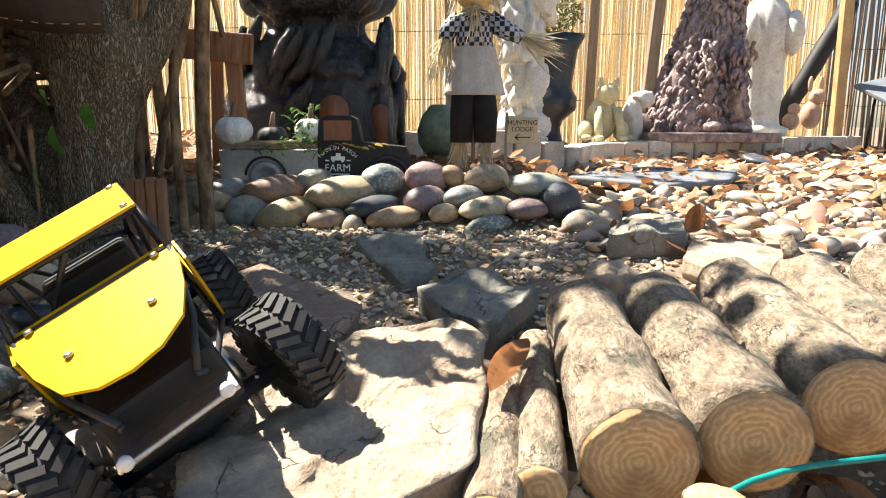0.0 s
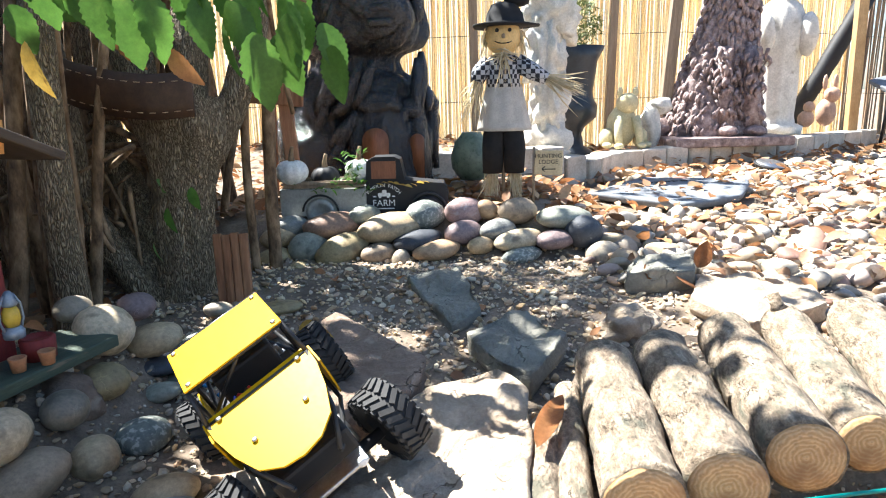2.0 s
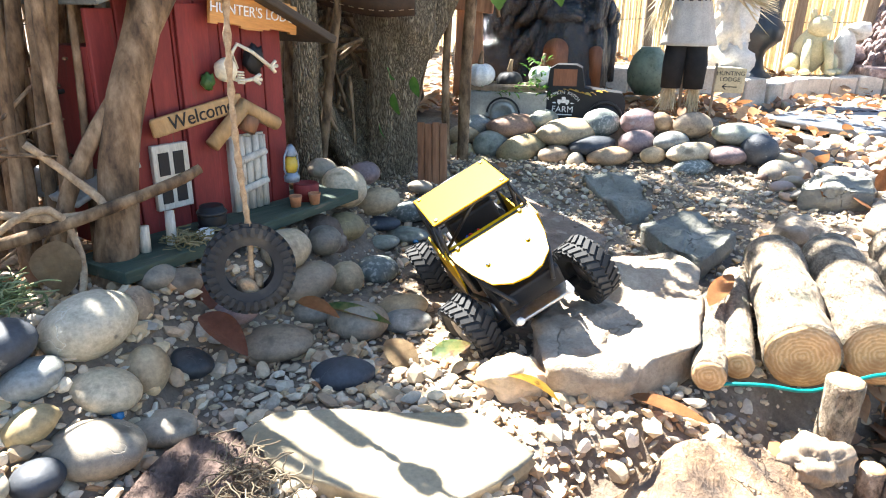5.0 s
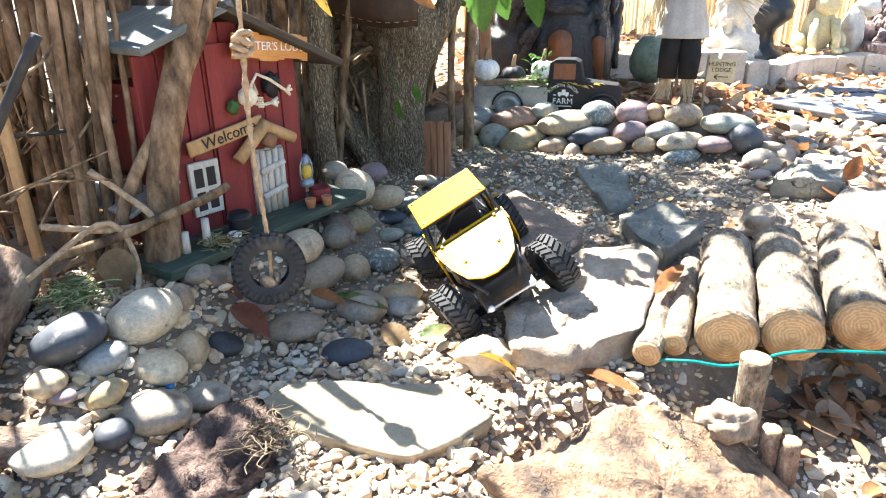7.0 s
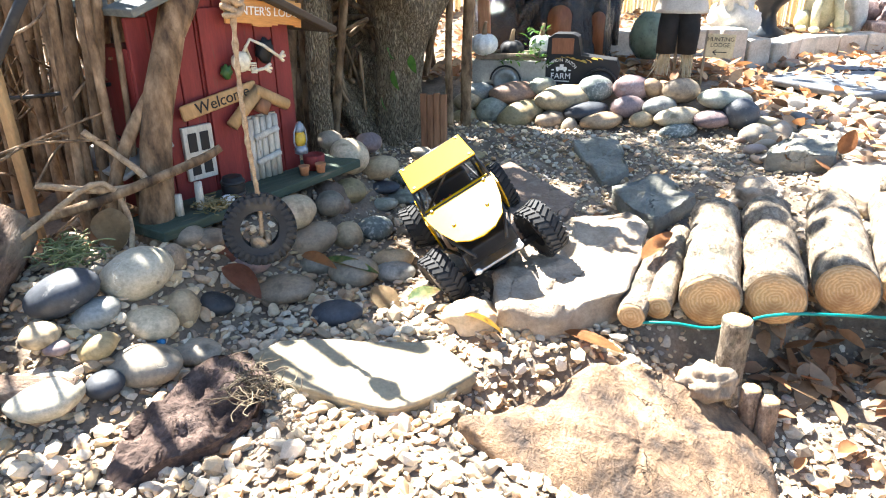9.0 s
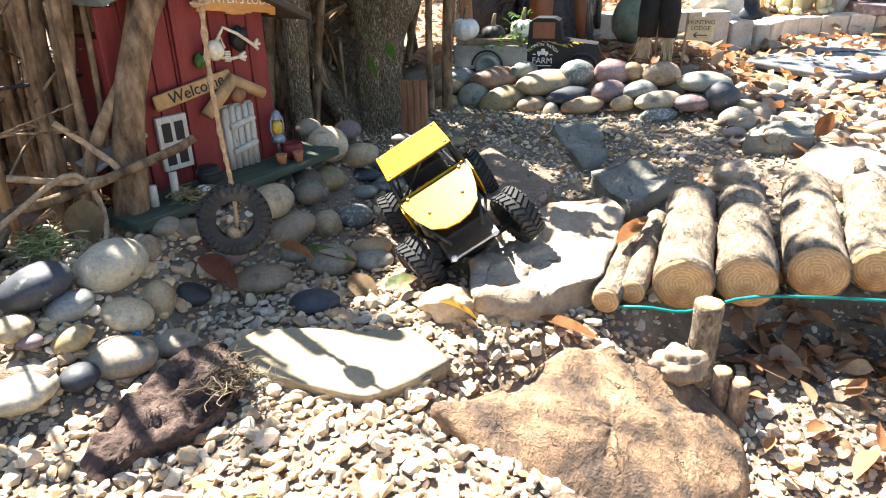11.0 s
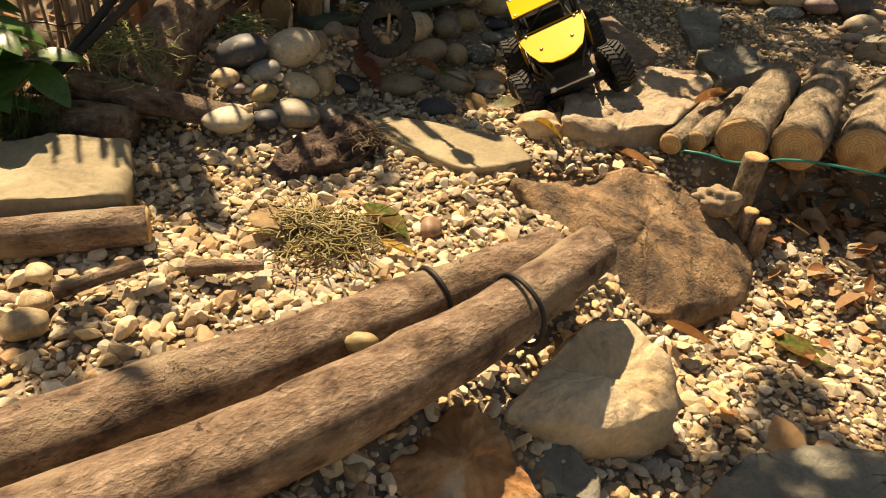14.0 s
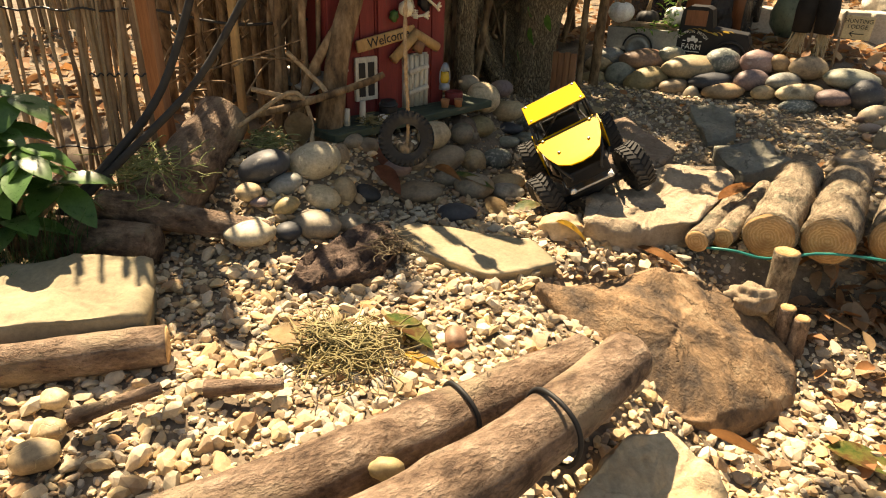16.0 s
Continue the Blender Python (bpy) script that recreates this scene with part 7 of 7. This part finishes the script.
def urn():
    U = thing("urn", "tall dark fluted garden urn with a shrub", "urn", pose(0.48, 3.92, 0.20))
    b = bmesh.new()
    lathe(b, [(0.11, 0), (0.11, 0.05), (0.06, 0.08), (0.045, 0.15), (0.06, 0.19), (0.13, 0.25), (0.135, 0.32), (0.11, 0.36), (0.105, 0.40), (0.13, 0.58), (0.17, 0.66), (0.15, 0.66), (0.12, 0.60)], 40, wave=0.012, lobes=20)
    part("vase", b, URN, U)
    b = bmesh.new()
    rng = random.Random(2)
    for _ in range(900):
        d = Vector((rng.gauss(0, 1), rng.gauss(0, 1), rng.gauss(0, 1))).normalized() * rng.uniform(0.3, 1) ** 0.5
        leaf(b, Matrix.Translation((d.x * 0.15, d.y * 0.13, 0.80 + d.z * 0.17)) @ pose(0, 0, 0, rng.uniform(-60, 60), rng.uniform(-80, 40), rng.uniform(0, 360)), 0.04, 0.010, rows=3)
    part("shrub", b, NESTGREEN, U, "fine grey green shrub")


urn()
b = bmesh.new()
lathe(b, [(0.05, 0), (0.085, 0.05), (0.09, 0.10), (0.07, 0.16), (0.045, 0.19), (0.04, 0.20)], 32)
tagged(finish("ceramic_ball", b, GREENGLAZE, m=pose(-0.10, 2.62, 0.24)), "mottled green glazed ceramic ornament", "ornament")
# slate plaque, solar light, far furniture
P_ = rock_slab("grey blue slate memorial plaque lying in the cobbles", [(0.42, 2.72, 0.165), (0.72, 3.12, 0.18), (1.18, 2.98, 0.18), (1.02, 2.60, 0.165), (0.74, 2.42, 0.16)], 0.04, SLATEPLAQUE, 31, rough=0.003, layers=0.004, name="plaque", category="plaque")
b = bmesh.new()
for i in range(7):
    box(b, (0, -0.012, 0), (0.03, 0.012, 0.003), pose(-0.20 + i * 0.042, 0.10 + i * 0.016, 0.006, 0, 0, 20 + 12 * (i % 3)))
part("engraving", b, BLACK, P_, "dark engraved bars", smooth=False)
rock_slab("pale slate stepping stone in the far gravel", [(1.9, 3.3, 0.15), (2.3, 3.7, 0.16), (3.0, 3.7, 0.16), (2.8, 3.2, 0.15)], 0.04, SLATEPLAQUE, 33, rough=0.004, layers=0.004)
L_ = thing("solar_light", "round black solar ground light", "lamp", pose(1.45, 3.42, 0.16, 12, 6, 0))
b = bmesh.new()
lathe(b, [(0.06, 0), (0.085, 0.035), (0.09, 0.04), (0.085, 0.045)], 32)
part("housing", b, BLACK, L_)
b = bmesh.new()
lathe(b, [(0.078, 0.044), (0.074, 0.050), (0.01, 0.052)], 32)
part("lens", b, STEEL, L_, "pale glass lens")
T_ = thing("metal_stand", "black metal stand with a grey slanted panel", "stand", pose(2.75, 4.5, 0.17, 0, 0, 15))
for x in (-0.12, 0.12):
    for y in (-0.08, 0.08):
        b = bmesh.new()
        tube(b, [(x, y, 0, 0.010), (x * 0.8, y * 0.8, 0.45, 0.010)], seg=8)
        part("leg", b, BLACK, T_)
b = bmesh.new()
box(b, (-0.22, -0.16, 0), (0.26, 0.16, 0.03), pose(0.02, 0, 0.42, 25, -12, 0), 0.008)
part("panel", b, SLATEPLAQUE, T_, "grey mottled panel", smooth=False)
b = bmesh.new()
box(b, (-0.10, -0.03, 0.5), (0.30, 0.03, 1.2), pose(0, 0, 0, 0, 20, 0), 0.02)
part("backrest", b, SLATEPLAQUE, T_, smooth=False)
stem([(2.1, 5.0, 0.2, 0.05), (2.3, 4.9, 0.6, 0.06), (2.6, 4.9, 1.2, 0.06)], BLACK, "black bin bag draped by the far fence", name="tarpaulin", owner=None)


# ---- plants, nests and fallen leaves ----
def left_plant():
    P = thing("shrub", "glossy dark green shrub beside the reed fence", "plant", pose(-1.10, -0.38, 0.02))
    rng = random.Random(21)
    for cx, cy, cz in ((0.07, 0.03, 0.20), (0.12, 0.06, 0.14), (0.0, 0.03, 0.22), (0.05, -0.05, 0.15), (-0.05, -0.03, 0.24), (0.14, 0.0, 0.20), (-0.10, 0.02, 0.17), (0.02, -0.08, 0.22), (-0.02, 0.08, 0.28), (-0.14, -0.05, 0.28), (0.03, 0.0, 0.09), (0.10, -0.03, 0.08)):
        tb = bmesh.new()
        tube(tb, [(0, 0, 0, 0.005), (cx * 0.5, cy * 0.5, cz * 0.6, 0.004), (cx, cy, cz, 0.003)], seg=7)
        part("stalk", tb, STEM, P)
        for k in range(8):
            b = bmesh.new()
            L = rng.uniform(0.045, 0.068)
            L *= 1.7
            leaf(b, pose(cx, cy, cz + 0.03 + rng.uniform(-0.015, 0.015), rng.uniform(-15, 15), rng.uniform(-15, 35), k * 45 + rng.uniform(-15, 15)), L, L * 0.55, fold=0.2, curl=0.25, rows=8)
            part("leaf", b, LEAFDARK, P)


left_plant()


def grass_tuft():
    b = bmesh.new()
    rng = random.Random(5)
    for _ in range(260):
        x, y = -1.02 + rng.uniform(-0.14, 0.10), -0.42 + rng.uniform(-0.10, 0.10)
        h, dx, dy = rng.uniform(0.08, 0.2), rng.gauss(0, 0.04), rng.gauss(0, 0.04)
        vs = [b.verts.new(v) for v in ((x - 0.002, y, 0), (x + 0.002, y, 0), (x + dx * 0.4 + 0.002, y + dy * 0.4, h * 0.6), (x + dx * 0.4 - 0.002, y + dy * 0.4, h * 0.6), (x + dx, y + dy, h))]
        b.faces.new(vs[:4])
        b.faces.new((vs[3], vs[2], vs[4]))
    tagged(finish("grass_tuft", b, LEAFDARK), "dark green grassy blades under the shrub", "grass", kind="stuff")


grass_tuft()


def nest(at, r, n, material, label, seed, flat=0.4, thick=0.0013):
    rng = random.Random(seed)
    b = bmesh.new()
    for _ in range(n):
        a, rr = rng.uniform(0, 6.28), r * rng.uniform(0.15, 1.0)
        p = [Vector((rr * math.cos(a), rr * 0.75 * math.sin(a), rng.uniform(0, r * flat)))]
        d = Vector((rng.gauss(0, 1), rng.gauss(0, 1), rng.gauss(0, 0.4))).normalized()
        for _k in range(5):
            d = (d + 0.7 * Vector((rng.gauss(0, 1), rng.gauss(0, 1), rng.gauss(0, 0.5)))).normalized()
            q = p[-1] + d * r * 0.22
            q.z = max(0.0, min(r * flat * 1.2, q.z))
            p.append(q)
        tube(b, [(*q, thick) for q in spline([tuple(v) for v in p], 11)], seg=4, cap=False)
    tagged(finish("moss_clump", b, material, m=Matrix.Translation(at)), label, "moss")


nest((-0.335, -0.235, 0.012), 0.085, 210, NEST, "tangled dry moss clump on the gravel", 1, 0.3)
nest((-1.0, -0.10, 0.12), 0.10, 170, NESTGREEN, "green moss strands on the leaning log", 2, 0.6)
nest((-0.475, 0.075, 0.045), 0.055, 80, ROOTLET, "dark dry rootlets lying on the broken rock", 3, 0.35, 0.0009)
nest((-0.95, 0.20, 0.14), 0.055, 90, NESTGREEN, "green lichen tuft at the stem foot", 4, 0.6)
nest((-0.42, -0.80, 0.065), 0.05, 90, NESTGREEN, "grey green lichen tuft on the log", 5, 0.6)
nest((-0.83, 0.47, 0.165), 0.045, 60, NEST, "dry moss on the lodge deck edge", 6)


def fallen(x, y, z, L, wf, rx, ry, rz, material, label, curl=0.3, fold=0.3):
    b = bmesh.new()
    leaf(b, Matrix.Identity(4), L, L * wf, fold=fold, curl=curl, rows=14)
    bmesh.ops.solidify(b, geom=b.faces[:], thickness=0.0006)
    tagged(finish("fallen_leaf", b, material, m=pose(x, y, z, rx, ry, rz)), label, "leaf", "fallen leaves")


fallen(-0.415, 1.075, 0.105, 0.075, 0.7, 25, -10, 20, LEAFYELLOW, "crumpled yellow leaf on the brown slab", 0.5, 0.6)
fallen(0.055, 0.665, 0.088, 0.175, 0.20, 8, -5, 72, LEAFORANGE, "curled orange brown leaf between slab and logs", 0.06, 0.5)
fallen(-0.78, 0.40, 0.14, 0.11, 0.55, 20, 55, -30, LEAFRED, "large red brown leaf below the tyre", 0.2, 0.4)
fallen(-0.72, 0.33, 0.10, 0.10, 0.6, 10, 30, 10, LEAFRED, "red brown leaf on the bank stones", 0.2, 0.4)
fallen(-0.62, 0.46, 0.085, 0.08, 0.4, 20, 10, 20, LEAFORANGE, "orange leaf beside the tyre", 0.3, 0.5)
fallen(-0.46, 0.47, 0.035, 0.085, 0.75, 0, 25, -20, LEAFTAN, "broad tan leaf on the gravel", 0.2, 0.15)
fallen(-0.37, 0.44, 0.03, 0.075, 0.5, 20, -20, 40, LEAFMOTTLE, "green leaf standing in the gravel", 0.2, 0.3)
fallen(-0.60, 0.52, 0.055, 0.13, 0.25, 10, 5, 5, LEAFMOTTLE, "long faded green leaf on the pebbles", 0.1, 0.5)
fallen(-0.46, -0.29, 0.03, 0.115, 0.6, 0, -4, 25, LEAFTAN, "pale pinkish tan leaf beside the moss", 0.1, 0.1)
fallen(-0.33, -0.13, 0.03, 0.12, 0.48, -10, 0, -8, LEAFMOTTLE, "mottled green and brown leaf on gravel", 0.15, 0.25)
fallen(-0.235, -0.205, 0.03, 0.07, 0.3, 0, 0, 5, LEAFYELLOW, "pale yellow leaf on the gravel", 0.1, 0.2)
fallen(0.21, 0.07, -0.11, 0.10, 0.32, 0, 8, 12, LEAFORANGE, "orange leaf against the boulder", 0.1, 0.3)
fallen(0.39, 0.20, -0.15, 0.13, 0.60, -8, 0, 5, LEAFMOTTLE, "dark olive leaf on the low gravel", 0.1, 0.2)
fallen(0.34, 0.63, -0.13, 0.11, 0.32, 10, 0, -30, LEAFYELLOW, "yellow leaf in the trench", 0.2, 0.4)
fallen(0.40, 0.60, -0.13, 0.13, 0.45, -10, -5, -40, LEAFORANGE, "orange brown leaf in the trench", 0.3, 0.4)
fallen(0.48, 0.50, -0.14, 0.13, 0.42, 10, 5, 20, LEAFORANGE, "dry orange leaf in the trench", 0.3, 0.4)
fallen(0.50, 0.68, -0.13, 0.12, 0.5, -15, 5, 120, LEAFRED, "dark brown leaf in the trench", 0.3, 0.4)
fallen(-0.235, 0.385, 0.055, 0.085, 0.75, -35, 10, 15, LEAFYELLOW, "yellow green leaf draped on the small rock", 0.3, 0.2)
fallen(-0.06, 0.455, 0.015, 0.12, 0.3, 0, 0, -12, LEAFORANGE, "orange leaf under the pale block", 0.1, 0.3)
fallen(0.55, 1.60, 0.11, 0.085, 0.6, 60, -60, 30, LEAFORANGE, "upright orange leaf behind the logs", 0.2, 0.3)
fallen(0.40, 1.52, 0.10, 0.07, 0.6, 40, -30, 70, LEAFORANGE, "brown leaf against the grey wedge", 0.2, 0.3)
fallen(-0.29, 1.50, 0.075, 0.04, 0.5, 0, 0, 30, LEAFTAN, "small tan leaf on the gravel", 0.2, 0.3)
fallen(-0.76, 0.83, 0.10, 0.10, 0.7, 0, 60, -30, LEAFTAN, "dry brown leaf hanging under the deck", 0.3, 0.4)
fallen(-0.92, 0.28, 0.22, 0.09, 0.8, 0, 70, -60, LEAFTAN, "dry tan leaf stuck on the stem", 0.3, 0.4)
fallen(-0.175, -0.60, 0.02, 0.07, 0.5, 0, 10, 20, LEAFTAN, "dry brown leaf between the logs", 0.3, 0.4)

# wire along the trench, gravel marker stone, chips of blue glass
stem([(0.05, 0.52, 0.02, 0.003), (0.13, 0.515, 0.035, 0.003), (0.20, 0.53, 0.03, 0.003), (0.30, 0.57, 0.055, 0.003), (0.42, 0.60, 0.06, 0.003), (0.62, 0.66, 0.05, 0.003), (0.85, 0.72, 0.05, 0.003)], TEALWIRE, "teal plastic coated garden wire below the logs", name="garden_wire", rough=0.0, seg=8, owner=None)
for x, y in ((-0.60, 1.02), (-0.55, 0.98), (-0.17, 0.80), (-0.13, 0.90), (-0.70, 0.13), (-0.66, 0.07), (-0.73, 0.2), (-0.58, 0.62), (-0.20, 0.76)):
    b = bmesh.new()
    blob(b, (0, 0, 0), (0.009, 0.007, 0.006), sub=1, amp=0.4)
    tagged(finish("glass_chip", b, BLUEGLASS, m=Matrix.Translation((x, y, ground_z(x, y) + 0.012)), smooth=False), "small blue glass chip among the gravel", "glass chip", "glass chips")
b = bmesh.new()
blob(b, (0, 0, 0), (0.024, 0.015, 0.015), sub=3, amp=0.15)
tagged(finish("river_stone", b, STONE["olive"], m=pose(-0.085, -0.445, 0.055, 0, 0, 30)), "smooth tan pebble wedged between the logs", "stone")
for x, y, s, k in ((-0.50, -0.66, 0.035, "tan"), (-0.54, -0.62, 0.026, "tan"), (-0.60, -0.58, 0.025, "cream"), (-0.05, -0.24, 0.012, "tan"), (-0.20, -0.10, 0.026, "redbrown")):
    b = bmesh.new()
    blob(b, (0, 0, 0), (s, s * 0.75, s * 0.6), sub=3, amp=0.12)
    tagged(finish("pebble", b, STONE[k], m=pose(x, y, ground_z(x, y) + s * 0.55, 0, 10, x * 300)), "rounded pebble lying in the gravel", "stone", "pebbles")
for p0, p1 in (((-0.52, -0.60, 0.03), (-0.45, -0.50, 0.05)), ((-0.42, -0.45, 0.03), (-0.33, -0.38, 0.035))):
    log("flake of dry brown bark on the gravel", p0, p1, 0.012, 0.008, BARKSMOOTH, p0[0] * 9, ends=(False, False), rough=0.3, name="bark_flake")


# ---- gravel, cobbles and leaf litter ----
def build_gravel():
    rng = np.random.default_rng(2)
    spots = []
    step = 0.0128
    for gx in np.arange(-1.15, 0.95, step):
        for gy in np.arange(-1.15, 1.92, step):
            x, y = gx + rng.uniform(-0.6, 0.6) * step, gy + rng.uniform(-0.6, 0.6) * step
            patch = noise.noise(Vector((x * 4, y * 4, 3)))
            if y < trench_edge(x) + 0.03:
                p = 1.0 if not (x < -0.40 and y > -0.05) else 0.88 + 0.2 * patch
                if ((x - 0.07) / 0.19) ** 2 + ((y - 0.25) / 0.14) ** 2 < 1:
                    p = 0.03
                if 0.12 < x and y > 0.50:
                    p = 0.7
            elif x > 0.45 and y > 1.2:
                p = 0.35
            elif -0.42 < x < 0.25 and y > 1.2:
                p = 0.62
            else:
                p = 0.48 + 0.5 * patch
            if rng.random() > p:
                continue
            big = 1.0 if y < 0.5 else 0.72
            s = big * min(0.019, max(0.0045, rng.lognormal(math.log(0.0076), 0.48)))
            spots.append((x, y, ground_z(x, y) + 0.012 * noise.fractal(Vector((x * 5, y * 5, 0)), 1.0, 2.0, 4) + s * rng.uniform(0.10, 0.6), s * rng.uniform(0.9, 1.35), s * rng.uniform(0.7, 1.0), s * rng.uniform(0.45, 0.75)))
    scatter("gravel", spots, GRAVEL, stone_templates(14, 2, 0.05, 3, 9) + stone_templates(6, 1, 0.22, 4, 2), "cream, tan and grey angular garden gravel", "gravel")
    print("gravel", len(spots))


def build_cobbles():
    rng = np.random.default_rng(4)
    spots = []
    for gx in np.arange(0.30, 3.6, 0.047):
        for gy in np.arange(1.2, 4.3, 0.047):
            x, y = gx + rng.uniform(-0.03, 0.03), gy + rng.uniform(-0.03, 0.03)
            if y < 1.55 and x < 0.75 or (y > 2.3 and x < 0.5) or (y > 3.1 + 0.35 * x) or (0.42 < x < 1.12 and 2.45 < y < 3.0):
                continue
            s = min(0.052, max(0.014, rng.lognormal(math.log(0.0235), 0.38)))
            spots.append((x, y, ground_z(x, y) + s * rng.uniform(0.2, 0.5), s * rng.uniform(0.9, 1.4), s * rng.uniform(0.7, 1.0), s * rng.uniform(0.45, 0.7)))
    ob = scatter("cobble_bed", spots, COBBLE, stone_templates(12, 3, 0.02, 7), "bed of rounded grey, white and mauve cobbles", "cobbles")
    for p in ob.data.polygons:
        p.use_smooth = True


def build_litter():
    rng = random.Random(11)
    bm = bmesh.new()
    zones = [((-1.0, 0.45), (2.05, 2.75), 700, 0), ((-0.9, 3.2), (2.8, 5.0), 1500, 0), ((-3.2, -0.95), (0.2, 4.5), 1900, 0), ((0.4, 2.9), (1.5, 3.9), 900, 1), ((0.30, 1.0), (0.38, 0.72), 110, 0), ((0.30, 1.0), (0.58, 0.76), 230, 0), ((0.32, 0.9), (-0.3, 0.35), 26, 0), ((-3.2, -1.15), (-0.6, 0.3), 620, 0), ((-0.6, 0.3), (0.2, 1.7), 40, 0)]
    for (x0, x1), (y0, y1), n, up in zones:
        for _ in range(n):
            x, y = rng.uniform(x0, x1), rng.uniform(y0, y1)
            L = rng.uniform(0.035, 0.085) * (0.6 if (y1 < 1.8 and x0 == -0.6) else 1)
            leaf(bm, pose(x, y, ground_z(x, y) + rng.uniform(0.008, 0.03) + 0.025 * up, rng.uniform(-40, 40), rng.uniform(-30, 30), rng.uniform(0, 360)), L, L * rng.uniform(0.4, 0.65), fold=rng.uniform(0, 0.7), curl=rng.uniform(-0.3, 0.5), rows=4)
    tagged(finish("leaf_litter", bm, LITTER), "dry brown and orange fallen leaves", "leaf litter", kind="stuff")


build_gravel()
build_cobbles()
build_litter()
